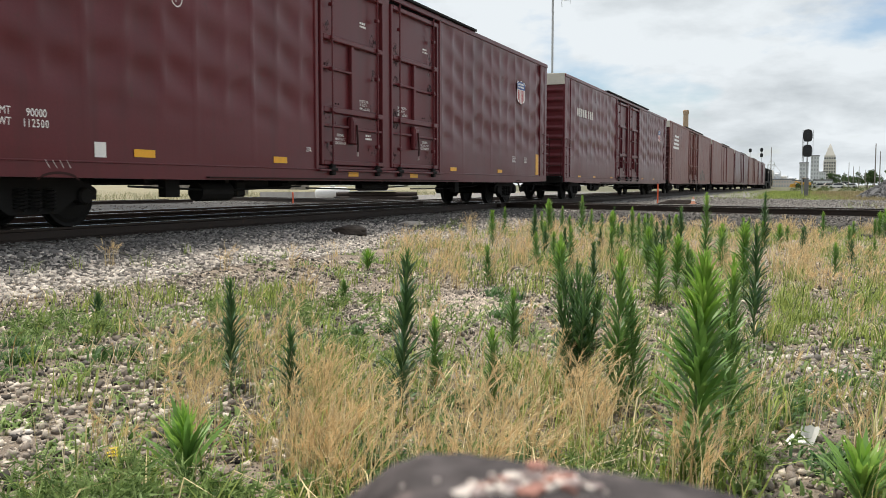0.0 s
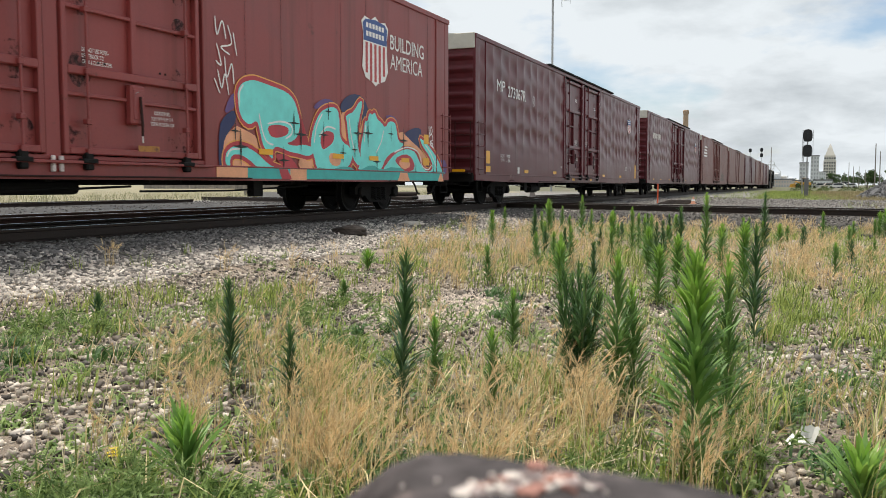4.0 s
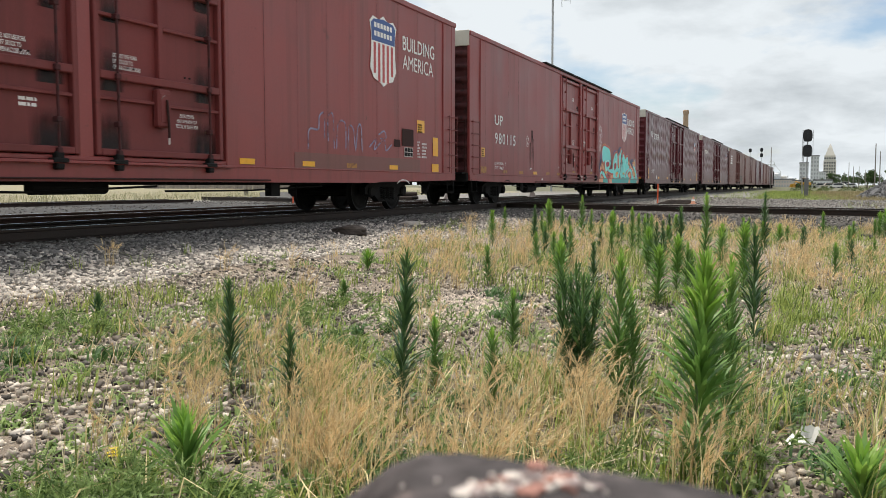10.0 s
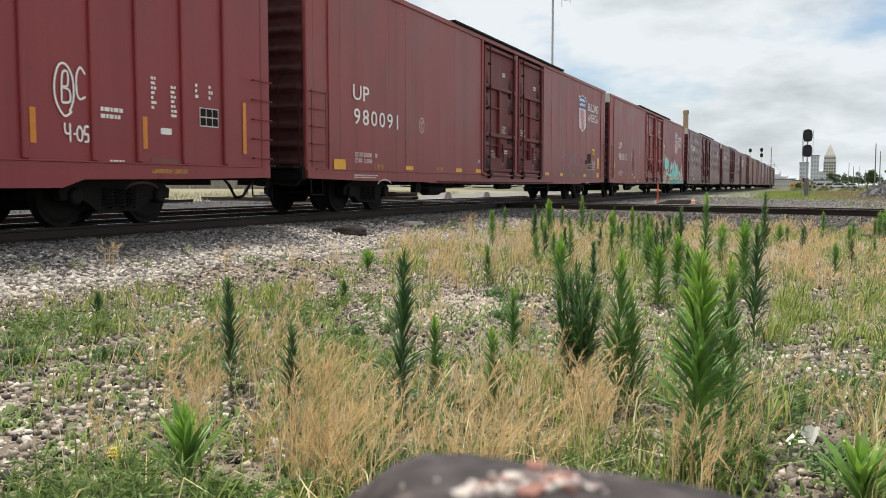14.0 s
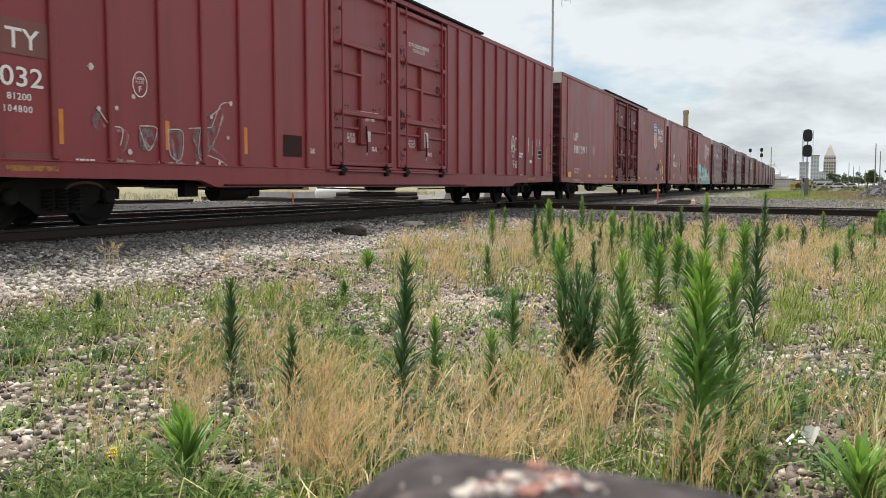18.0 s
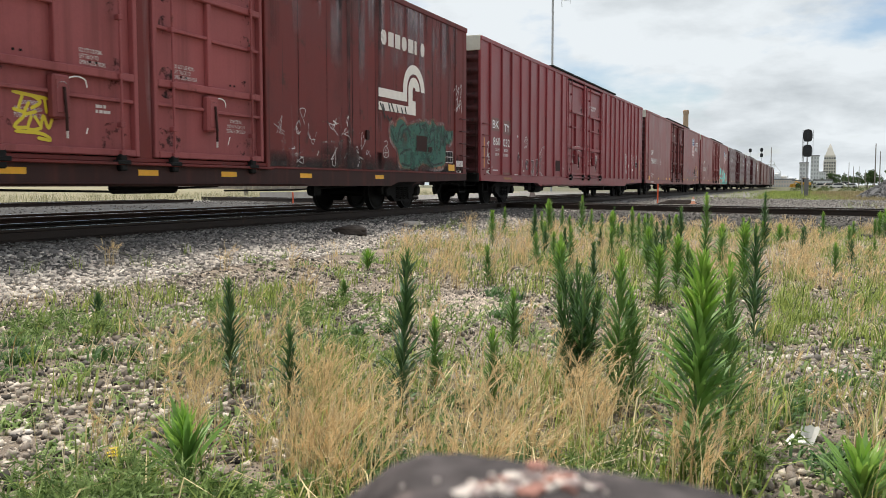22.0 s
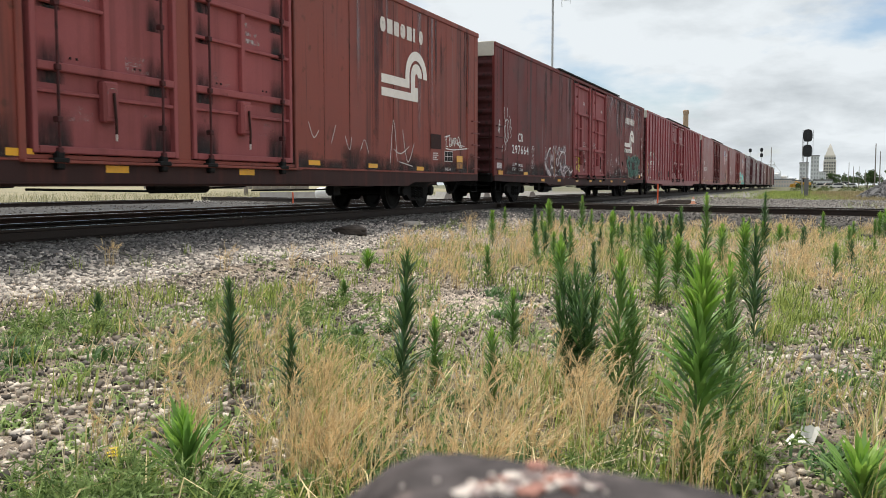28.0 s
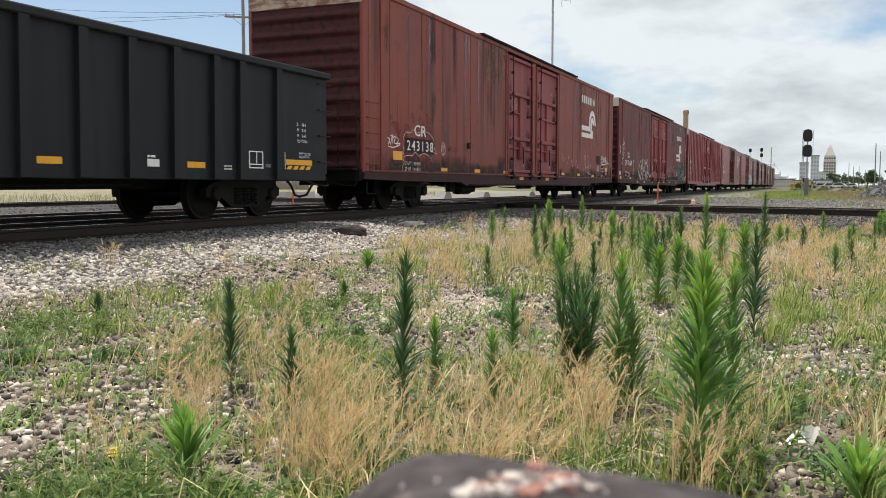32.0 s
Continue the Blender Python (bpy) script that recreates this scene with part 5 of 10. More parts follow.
def car_g():
    ribs = (0.84, 1.95, 2.94, 3.97, 5.05, 6.08, 7.12, 8.22, 9.35, 17.5, 18.6, 19.66, 20.77, 21.8, 23.0, 23.9, 24.94, 26.02)
    c = add_car(box_car("panel", "red", 27.4, "crimson steel box car with outside posts and scratched tags", 14, ribs=ribs, door_at=((10.28, 13.25), (13.5, 16.6)), sill=0.58), -81.2, 27.4)
    for y, w, z, h in ((1.0, 0.74, 2.36, 0.42), (2.05, 0.85, 2.30, 0.46)):
        patch(c, "repaint_patch", rect(y, y + w, z, z + h), PAINT["faded"], HALF + 0.001, 0.001)
    lettering(c, "BK", 1.08, 2.44, 0.60, 0.26, M_WHITE, name="reporting_mark")
    lettering(c, "TY", 2.2, 2.38, 0.54, 0.26, M_WHITE, name="reporting_mark")
    lettering(c, "860", 1.14, 1.90, 0.66, 0.26, M_WHITE, name="car_number")
    lettering(c, "032", 2.1, 1.89, 0.68, 0.26, M_WHITE, name="car_number")
    lettering(c, "LD LMT", 1.30, 1.72, 0.46, 0.09, M_WHITE, name="weight_stencil")
    lettering(c, "LT WT", 1.36, 1.56, 0.38, 0.09, M_WHITE, name="weight_stencil")
    lettering(c, "81200", 2.2, 1.72, 0.38, 0.09, M_WHITE, name="weight_stencil")
    lettering(c, "104800", 2.15, 1.56, 0.44, 0.09, M_WHITE, name="weight_stencil")
    round_mark(c, 4.6, 2.15, 0.22)
    bars(c, 1.1, 1.12, 0.7, 1, M_WHITE)
    for y, z0, z1 in ((0.27, 1.17, 2.1), (3.0, 1.18, 1.66), (5.14, 1.18, 1.64), (7.22, 1.18, 1.66), (19.76, 1.18, 1.64), (21.9, 1.18, 1.65), (24.0, 1.18, 1.67), (26.55, 1.18, 2.1)):
        patch(c, "reflector", rect(y, y + 0.10, z0, z1), M_AMBER, label="upright orange reflector strip")
    patch(c, "dark_plate", rect(8.5, 9.15, 1.18, 1.6), M_GRIMY, label="dark blank plate")
    for y in (2.14, 24.17):
        patch(c, "grey_plate", rect(y, y + 0.84, 0.89, 1.04), PAINT["faded"])
        patch(c, "reflector", rect(y, y + 0.84, 0.885 - 0.08, 0.875), M_DULLYELLOW, HALF + 0.014)
    bars(c, 3.3, 0.99, 0.5, 2, M_WHITE)
    bars(c, 23.3, 0.99, 0.4, 2, M_WHITE)
    strokes(c, "tag", [[(0.55, 1.9), (0.75, 2.0), (0.6, 1.7), (0.55, 1.5)], [(0.5, 1.5), (1.0, 1.7), (0.6, 1.35), (0.95, 1.25), (0.5, 1.05)], [(0.5, 1.0), (1.05, 1.2)], [(0.5, 1.05), (1.0, 0.93)],
                       [(0.6, 1.6), (0.9, 1.3), (0.95, 1.6)]], 0.035, M_WHITE, label="loose white scratched tag")
    for i, (y, z, r) in enumerate(((4.1, 1.75, 0.05), (4.45, 1.95, 0.05), (3.62, 2.3, 0.07), (5.1, 1.72, 0.06), (6.85, 2.05, 0.06), (6.75, 1.45, 0.05), (6.3, 1.78, 0.05), (4.35, 1.12, 0.06), (5.0, 0.97, 0.05), (3.75, 1.72, 0.05), (6.5, 1.0, 0.05), (5.9, 0.98, 0.05))):
        patch(c, "paint_blob", [(y + (a - y) * (1 + 0.3 * math.sin(3 * k + i)), b) for k, (a, b) in enumerate(ring(y, z, r * 0.75, 12))], M_DULLWHITE, HALF + 0.006)
    for i, (y, w, z, h) in enumerate(((4.55, 0.32, 1.15, 0.35), (5.2, 0.35, 1.05, 0.5), (5.75, 0.5, 1.0, 0.55), (6.1, 0.3, 1.25, 0.6), (3.62, 0.22, 1.4, 0.35))):
        patch(c, "paint_smear", rounded(rect(y, y + w, z, z + h), 2), M_SMEAR, HALF + 0.0055, 0.0003, label="smeared blue-grey paint")
    strokes(c, "tag", [[(4.55, 1.52), (4.75, 1.15), (4.95, 1.5), (4.55, 1.52)], [(5.2, 1.5), (5.25, 1.1), (5.5, 1.05), (5.55, 1.48), (5.2, 1.5)], [(5.7, 1.55), (6.3, 1.6)], [(6.0, 1.55), (5.95, 1.1), (6.2, 0.95)],
                       [(6.05, 1.15), (6.5, 1.05), (6.75, 0.93)], [(6.3, 1.6), (6.55, 2.0), (6.85, 2.06)], [(6.25, 1.78), (6.55, 1.95)], [(3.75, 1.7), (3.95, 1.5), (4.2, 1.45), (4.15, 1.2)]], 0.018, M_DULLWHITE)
    strokes(c, "tag", [[(3.6, 1.7), (3.9, 1.45), (4.3, 1.4), (4.2, 1.1)], [(4.6, 1.4), (4.8, 1.2), (5.0, 1.4)], [(5.3, 1.35), (5.4, 1.0), (5.7, 1.35)], [(5.8, 1.4), (6.1, 1.05), (6.2, 1.4), (5.9, 1.5)],
                       [(6.3, 1.8), (6.7, 2.1), (6.5, 1.6), (6.3, 1.3)], [(6.2, 1.3), (6.8, 1.0), (6.9, 0.92)], [(3.9, 1.0), (4.8, 0.95), (5.6, 0.98)]], 0.05, M_GHOST, label="smeared pale tag")
    strokes(c, "chalk_mark", [[(22.62, 1.64), (22.48, 1.57), (22.35, 1.75), (22.32, 1.99), (22.40, 2.24), (22.53, 2.27), (22.64, 2.1), (22.65, 1.82), (22.57, 1.63)], [(22.44, 1.75), (22.46, 2.13), (22.55, 2.17), (22.55, 1.99), (22.46, 1.96), (22.58, 1.92), (22.58, 1.77), (22.44, 1.75)], [(22.87, 2.17), (22.78, 2.26), (22.71, 2.13), (22.71, 1.92), (22.76, 1.82), (22.87, 1.86)], [(22.48, 1.48), (22.49, 1.34), (22.59, 1.34)], [(22.57, 1.48), (22.57, 1.21)], [(22.63, 1.33), (22.67, 1.33)], [(22.74, 1.45), (22.69, 1.37), (22.71, 1.26), (22.77, 1.25), (22.79, 1.36), (22.74, 1.45)], [(22.91, 1.44), (22.84, 1.44), (22.83, 1.34), (22.89, 1.33), (22.89, 1.24), (22.82, 1.23)]], 0.034, M_WHITE, label="white chalk writing")
    bars(c, 23.15, 1.75, 0.65, 2, M_WHITE, 0.1)
    bars(c, 24.2, 2.3, 0.15, 7, M_WHITE, 0.075)
    bars(c, 24.65, 2.2, 0.16, 7, M_WHITE, 0.075)
    bars(c, 25.25, 2.3, 0.1, 3, M_WHITE, 0.09)
    bars(c, 25.6, 2.3, 0.12, 3, M_WHITE, 0.09)
    tags_plate(c, 25.35, 1.6, 0.5, 0.32)
    patch(c, "white_placard", rect(24.4, 24.65, 1.42, 1.52), M_WHITE)
    strokes(c, "tag", [[(20.3, 1.5), (20.5, 2.4), (20.6, 1.8)], [(20.7, 1.6), (20.9, 1.9)]], 0.03, M_GHOST)
    for text, y, z, w, h in (("CLOSE THIS DOOR FIRST", 11.42, 2.22, 1.01, 0.075),
                              ("OPEN THIS DOOR FIRST", 14.63, 2.2, 1.01, 0.075),
                              ("BOTH DOORS BEFORE", 14.32, 4.14, 1.25, 0.1),
                              ("MOVING CAR", 14.56, 4.02, 0.76, 0.1),
                              ("SEAL", 12.28, 1.41, 0.28, 0.1),
                              ("SEAL", 15.49, 1.39, 0.28, 0.1),
                              ("DO NOT USE", 11.11, 1.72, 0.34, 0.062),
                              ("FORK TRUCK TO", 11.09, 1.64, 0.4, 0.062),
                              ("OPEN DOORS", 11.14, 1.57, 0.33, 0.062),
                              ("DO NOT USE", 14.31, 1.72, 0.35, 0.062),
                              ("FORK TRUCK TO", 14.28, 1.64, 0.42, 0.062),
                              ("OPEN DOORS", 14.32, 1.57, 0.35, 0.062),
                              ("OPEN", 11.7, 2.07, 0.17, 0.062),
                              ("CLOSE", 11.93, 2.08, 0.2, 0.062)):
        lettering(c, text, y, z, w, h, M_WHITE, HALF + (0.030 if "FIRST" in text else 0.088 if z > 2.0 and z < 2.1 else -0.060), "door_stencil")
    lettering(c, "50K", 9.43, 1.26, 0.23, 0.11, M_WHITE, name="lettering")
    for y0, y1, z0, z1 in ((11.72, 11.93, 1.6, 1.84), (14.94, 15.19, 1.6, 1.99)):
        patch(c, "door_placard", rect(y0, y1, z0, z1), M_DULLWHITE, HALF + 0.095, label="worn white lock placard")
    return c


def car_h():
    c = add_car(box_car("smooth", "stained", 26.6, "dark maroon steel box car with pale streaks and faded graffiti", 15, door_paint="mauve", door_at=((10.05, 13.0), (13.3, 16.25)), sill=0.60), -109.0, 26.6)
    lettering(c, "CR", 2.45, 2.13, 0.56, 0.29, M_WHITE, name="reporting_mark")
    lettering(c, "297664", 1.80, 1.70, 1.85, 0.30, M_WHITE, name="car_number")
    round_mark(c, 4.20, 1.87, 0.2)
    lettering(c, "LD LMT", 1.85, 1.28, 0.48, 0.10, M_WHITE, name="weight_stencil")
    lettering(c, "149300", 2.48, 1.26, 0.5, 0.10, M_WHITE, name="weight_stencil")
    lettering(c, "LT WT", 1.85, 1.12, 0.40, 0.10, M_WHITE, name="weight_stencil")
    lettering(c, "113700", 2.48, 1.10, 0.5, 0.10, M_WHITE, name="weight_stencil")
    patch(c, "reflector", rect(0.42, 0.88, 0.93, 1.13), M_YELLOW, label="yellow reflector strip")
    patch(c, "grey_plate", rect(0.25, 0.72, 1.17, 1.35), M_DULLWHITE, label="worn metal data plate")
    stripes(c, (3.12,), 0.98, (M_YELLOW,))
    stripes(c, (5.25, 7.55, 10.45, 12.95, 14.97, 17.5, 20.75), 0.765, (M_YELLOW,), w=0.44, h=0.09, x=HALF + 0.014)
    name_blocks(c, 21.1, 3.95, 2.62, 0.34, 7)
    emblem_wheel(c, 20.96, 2.40, 2.66, 1.27)
    # pale ghost letters low on the side
    ghost = [
        [(5.74, 2.03), (5.82, 2.02), (5.83, 1.78), (5.78, 1.57)],
        [(5.69, 1.52), (5.83, 1.33), (6.07, 1.17), (6.33, 1.01), (6.49, 0.93)],
        [(5.84, 1.55), (6.0, 1.75), (6.21, 1.94), (6.37, 2.04), (6.53, 2.02)],
        [(5.84, 1.53), (5.91, 1.33), (6.13, 1.22), (6.44, 1.06), (6.6, 0.97)],
        [(6.75, 1.91), (6.9, 2.13), (6.97, 2.02), (6.97, 1.71), (6.99, 1.39)],
        [(6.49, 1.76), (6.74, 1.73), (6.8, 1.65), (6.54, 1.61), (6.51, 1.41), (6.73, 1.33), (6.87, 1.3)],
        [(6.5, 1.23), (6.64, 1.31), (6.81, 1.25), (6.86, 1.14)],
        [(7.2, 1.86), (7.24, 2.1), (7.35, 2.13)],
        [(7.4, 2.0), (7.43, 1.84), (7.53, 2.01)],
        [(7.33, 1.69), (7.38, 1.46), (7.54, 1.4), (7.67, 1.53), (7.58, 1.66), (7.49, 1.7)],
        [(7.62, 1.76), (7.6, 2.09), (7.76, 2.13), (7.79, 2.01)],
        [(7.79, 1.99), (8.19, 1.98), (8.48, 2.16), (8.63, 2.17), (8.68, 2.0)],
        [(7.74, 1.68), (7.98, 1.89), (8.33, 1.97), (8.62, 1.89), (8.72, 1.65), (8.6, 1.38), (8.38, 1.22)],
        [(7.94, 1.54), (7.97, 1.4), (8.24, 1.32)],
        [(8.31, 1.22), (8.6, 1.33), (8.83, 1.4), (9.14, 1.31), (9.46, 1.16), (9.71, 1.17), (9.88, 1.28)],
        [(8.3, 1.07), (8.51, 0.98), (8.67, 1.13), (9.13, 1.25)],
        [(7.56, 1.14), (7.83, 1.25), (8.16, 1.17), (8.23, 1.02)],
        [(7.1, 1.26), (7.25, 1.22), (7.19, 1.13)],
        [(6.83, 1.07), (7.06, 0.94), (7.31, 1.04), (7.56, 1.0)],
        [(5.92, 1.21), (6.02, 1.04)],
        [(8.03, 1.31), (8.13, 1.19), (8.06, 1.11)]]
    bold = [ghost[k] for k in [1, 2, 3, 4, 9, 12, 14]]
    for f in [
        [(5.83, 1.55), (6.37, 2.04), (6.56, 2.02), (6.47, 1.75), (5.99, 1.56), (6.55, 1.02), (6.43, 0.93)],
        [(6.49, 1.78), (6.77, 1.74), (6.86, 1.14), (6.6, 0.95), (6.44, 1.1)],
        [(7.19, 2.09), (7.35, 2.13), (7.53, 2.01), (7.61, 1.48), (7.38, 1.42)],
        [(7.6, 2.11), (8.69, 2.19), (8.68, 2.0), (7.78, 1.92)],
        [(7.74, 1.68), (8.33, 1.97), (8.72, 1.65), (8.6, 1.33), (8.23, 1.02), (7.97, 1.4)],
        [(8.31, 1.22), (8.83, 1.4), (9.46, 1.19), (9.88, 1.28), (9.45, 1.05), (8.82, 1.14), (8.44, 0.97)],
        [(6.89, 1.12), (7.56, 1.24), (8.23, 1.17), (8.16, 1.02), (7.3, 0.99), (6.94, 0.94)]]:
        patch(c, "faded_fill", rounded(f if _area(f) > 0 else f[::-1], 1), M_SMEAR, HALF + 0.0055, 0.0003, label="thin greyish spray fill")
    strokes(c, "faded_tag_glow", ghost, 0.20, M_PINKHAZE, HALF + 0.0065, label="soft pinkish overspray")
    strokes(c, "faded_tag", ghost, 0.032, M_SPRAYLINE, HALF + 0.016, label="faded white spray letters")
    strokes(c, "faded_tag", bold, 0.06, M_SPRAYLINE, HALF + 0.0155, label="broad white spray highlights")
    strokes(c, "tag", [[(9.38, 1.4), (9.41, 1.0), (9.24, 0.89)], [(9.33, 1.0), (9.49, 0.9)]], 0.03, M_SPRAYLINE, HALF + 0.012, label="white arrow sprayed on the side")
    patch(c, "rust_run", rect(6.95, 7.09, 0.85, 2.07), M_RUSTRUN, HALF + 0.017, 0.0003, label="orange rust run over the spray letters")
    strokes(c, "tag", [
        [(10.77, 1.83), (11.37, 1.78)],
        [(10.94, 1.81), (10.86, 1.61)],
        [(11.04, 1.72), (10.96, 1.56), (11.16, 1.6)],
        [(11.07, 1.81), (11.22, 1.73), (11.06, 1.63)],
        [(11.29, 1.78), (11.32, 1.58)],
        [(10.77, 1.61), (10.96, 1.55), (10.79, 1.38), (11.03, 1.38)],
        [(11.07, 1.54), (11.01, 1.36), (11.21, 1.39), (11.11, 1.54)],
        [(11.21, 1.36), (11.26, 1.55), (11.34, 1.39), (11.42, 1.56)],
        [(10.79, 1.32), (11.21, 1.31), (11.37, 1.23), (11.15, 1.25)]], 0.048, M_YTAG, HALF - 0.058, label="lemon yellow tag on the door")
    strokes(c, "chalk_arc", [[(11.62, 2.0), (11.66, 2.09), (11.81, 2.13), (11.95, 2.1), (11.99, 1.99)], [(14.82, 1.95), (14.88, 2.08), (15.0, 2.11), (15.12, 2.07), (15.15, 1.97)], [(11.98, 1.43), (11.95, 1.34)], [(15.25, 1.47), (15.19, 1.32)]], 0.022, M_WHITE, HALF + 0.002, label="white arc on the lock box")
    strokes(c, "chalk_doodle", [
        [(4.01, 1.59), (4.17, 1.67), (4.25, 1.59), (4.14, 1.53), (4.03, 1.56)],
        [(3.94, 1.32), (3.98, 1.45), (4.14, 1.53), (4.3, 1.43), (4.32, 1.29), (4.15, 1.22), (3.97, 1.27), (3.95, 1.36)],
        [(4.14, 1.51), (4.1, 1.24)],
        [(4.0, 1.3), (4.14, 1.44), (4.27, 1.32)]], 0.016, M_DULLWHITE, HALF + 0.010)
    rr_ = random.Random(21)
    for k in range(26):
        y, ln = 16.5 + 0.355 * k + rr_.uniform(-0.1, 0.1), rr_.uniform(0.6, 2.4)
        pts = rect(y, y + rr_.uniform(0.18, 0.6), EAVE - 0.13 - ln, EAVE - 0.13)
        patch(c, "paint_run", pts, M_CHALKRUN if k % 4 else M_SOOT, HALF + 0.0008 + 0.0002 * (k % 5), 0.0002, label="chalky run down from the eave" if k % 4 else "sooty run down from the eave")
    for y in (5.6, 6.3, 7.9, 9.1):
        patch(c, "paint_run", rect(y, y + 0.4, 2.1, EAVE - 0.13), M_SOOT, HALF + 0.001, 0.0002, label="sooty run down from the eave")
    for k in range(46):
        y, z, q = rr_.uniform(16.7, 20.4), rr_.uniform(1.05, 2.05), rr_.uniform(0.08, 0.26)
        pts = [(y + rr_.uniform(-q, q), z + rr_.uniform(-q, q)) for _ in range(4)]
        strokes(c, "scribble", [pts], rr_.uniform(0.008, 0.016), M_SPRAYLINE if k % 2 else M_GHOST, HALF + 0.006 + 0.0002 * k, label="thin scribbled line")
    strokes(c, "chalk_drawing", [[(1.0, 3.2), (0.95, 2.9), (1.15, 2.75), (1.3, 3.0), (1.25, 3.2)], [(1.0, 2.6), (0.95, 2.2), (1.1, 2.05), (1.35, 2.15), (1.45, 2.6), (1.3, 2.8), (1.05, 2.7)],
                                 [(1.1, 2.7), (1.05, 2.4), (1.15, 2.12)], [(1.25, 2.75), (1.3, 2.4), (1.2, 2.1)], [(1.45, 2.95), (1.6, 2.8), (1.55, 2.6), (1.7, 2.55), (1.6, 2.4), (1.7, 2.3), (1.6, 2.2)],
                                 [(1.0, 2.1), (0.8, 1.9), (0.75, 1.7)], [(1.05, 2.05), (1.15, 1.9), (1.0, 1.75)], [(0.3, 2.5), (0.55, 2.6), (0.35, 2.35), (0.5, 2.75), (0.45, 2.3)]], 0.022, M_WHITE,
            label="chalk line drawing")
    # green letters beside the emblem
    g = [(21.51, 2.05), (21.69, 2.11), (21.8, 2.01), (21.99, 2.27), (22.33, 2.28), (22.5, 2.09), (22.81, 2.19), (23.23, 2.25), (23.63, 2.33), (23.87, 2.2), (24.14, 2.41), (24.28, 2.24), (24.62, 2.24), (24.87, 2.29), (24.97, 2.14), (25.29, 2.13), (25.56, 2.18), (25.53, 1.93), (25.28, 1.75), (25.02, 1.79), (25.04, 1.41), (24.95, 1.13), (24.11, 1.06), (23.55, 1.2), (23.2, 1.09), (22.78, 1.01), (22.07, 1.04), (21.97, 1.52), (21.79, 1.6), (21.58, 1.74)]
    g = rounded(g if _area(g) > 0 else g[::-1], 1)
    patch(c, "faded_edge", grown(g, 0.09), M_HAZE, HALF + 0.005, 0.0005, label="pale overspray halo")
    patch(c, "faded_fill", g, M_GREEN_TAG, HALF + 0.008, 0.0005, label="dull green faded graffiti")
    strokes(c, "faded_outline", [g + g[:1]], 0.07, M_TANPATCH, HALF + 0.0092, smooth=False, label="tan edge of the faded letters")
    strokes(c, "faded_line", [[(21.58, 1.99), (21.79, 1.73), (21.97, 1.7), (22.1, 2.03), (22.33, 2.14)], [(22.16, 1.71), (22.32, 1.96), (22.56, 2.02), (22.72, 1.75)], [(22.08, 1.38), (22.39, 1.49), (22.71, 1.53)], [(22.5, 2.09), (22.72, 1.94)], [(23.23, 2.22), (23.35, 2.04), (23.22, 1.93)], [(23.63, 2.26), (23.75, 1.97), (23.84, 1.77), (24.13, 2.25), (24.26, 1.48)], [(23.89, 1.77), (24.17, 1.84)], [(24.41, 1.7), (24.52, 2.18), (24.72, 2.14), (24.6, 1.55)], [(24.92, 2.16), (24.81, 1.72), (25.02, 2.01), (25.18, 1.91)], [(23.4, 2.14), (23.58, 2.2), (23.53, 2.0)], [(22.15, 1.16), (22.7, 1.13), (22.79, 1.47)], [(23.74, 1.36), (24.11, 1.17), (24.8, 1.24)]], 0.055, M_DARKSPRAY, HALF + 0.010, label="worn dark letter lines")
    strokes(c, "paint_out", [[(21.02, 2.56), (21.18, 2.39), (21.28, 2.22)], [(21.15, 2.55), (21.25, 2.39)], [(21.46, 2.59), (21.56, 2.39)], [(21.6, 2.6), (21.77, 2.39)], [(21.89, 2.58), (21.99, 2.39)], [(21.38, 2.28), (21.52, 2.18), (21.66, 2.26)], [(22.15, 2.54), (22.26, 2.39)], [(22.38, 2.57), (22.45, 2.39)]], 0.06, M_DARKSPRAY, HALF + 0.012, label="dark scrawl over the emblem")
    strokes(c, "chalk_doodle", [[(21.23, 1.65), (21.36, 1.68), (21.42, 1.6), (21.29, 1.55)], [(21.18, 1.32), (21.22, 1.48), (21.32, 1.55), (21.44, 1.47), (21.46, 1.33), (21.32, 1.28), (21.18, 1.32)], [(21.32, 1.53), (21.32, 1.31)], [(21.22, 1.39), (21.42, 1.4)]], 0.018, M_DULLWHITE)
    part("dark_plate", MB().box(HALF + 0.002, HALF + 0.03, 23.82, 24.02, 1.50, 1.64, 0.006), M_GRIMY, c, "small dark plate")
    patch(c, "fresh_patch", rect(20.1, 20.9, 0.88, 1.02), M_REDPATCH, HALF + 0.004, label="fresher red paint low on the side")
    part("latch", MB().box(HALF + 0.002, HALF + 0.05, 20.29, 20.42, 1.66, 1.88, 0.01), M_GRIMY, c, "dark steel bracket")
    for y, w in ((19.05, 0.22), (19.44, 0.2), (20.02, 0.08), (20.86, 0.28), (24.6, 0.14), (25.3, 0.1)):
        patch(c, "paint_run", rect(y, y + w, 1.0, EAVE - 0.13), M_SOOT, HALF + 0.0035, 0.0002, label="sooty run down from the eave")
    patch(c, "dark_plate", rect(23.06, 23.72, 1.5, 1.9), M_GRIMY, HALF + 0.014, label="dark blank plate")
    tags_plate(c, 24.98, 1.24, 0.55, 0.33)
    patch(c, "reflector", rect(25.2, 25.65, 1.02, 1.2), M_YELLOW, HALF + 0.012, label="yellow reflector strip")
    patch(c, "grey_plate", rect(25.8, 26.3, 1.15, 1.32), M_DULLWHITE, HALF + 0.006)
    lettering(c, "B113A", 25.75, 0.95, 0.42, 0.09, M_DULLWHITE, name="stencil")
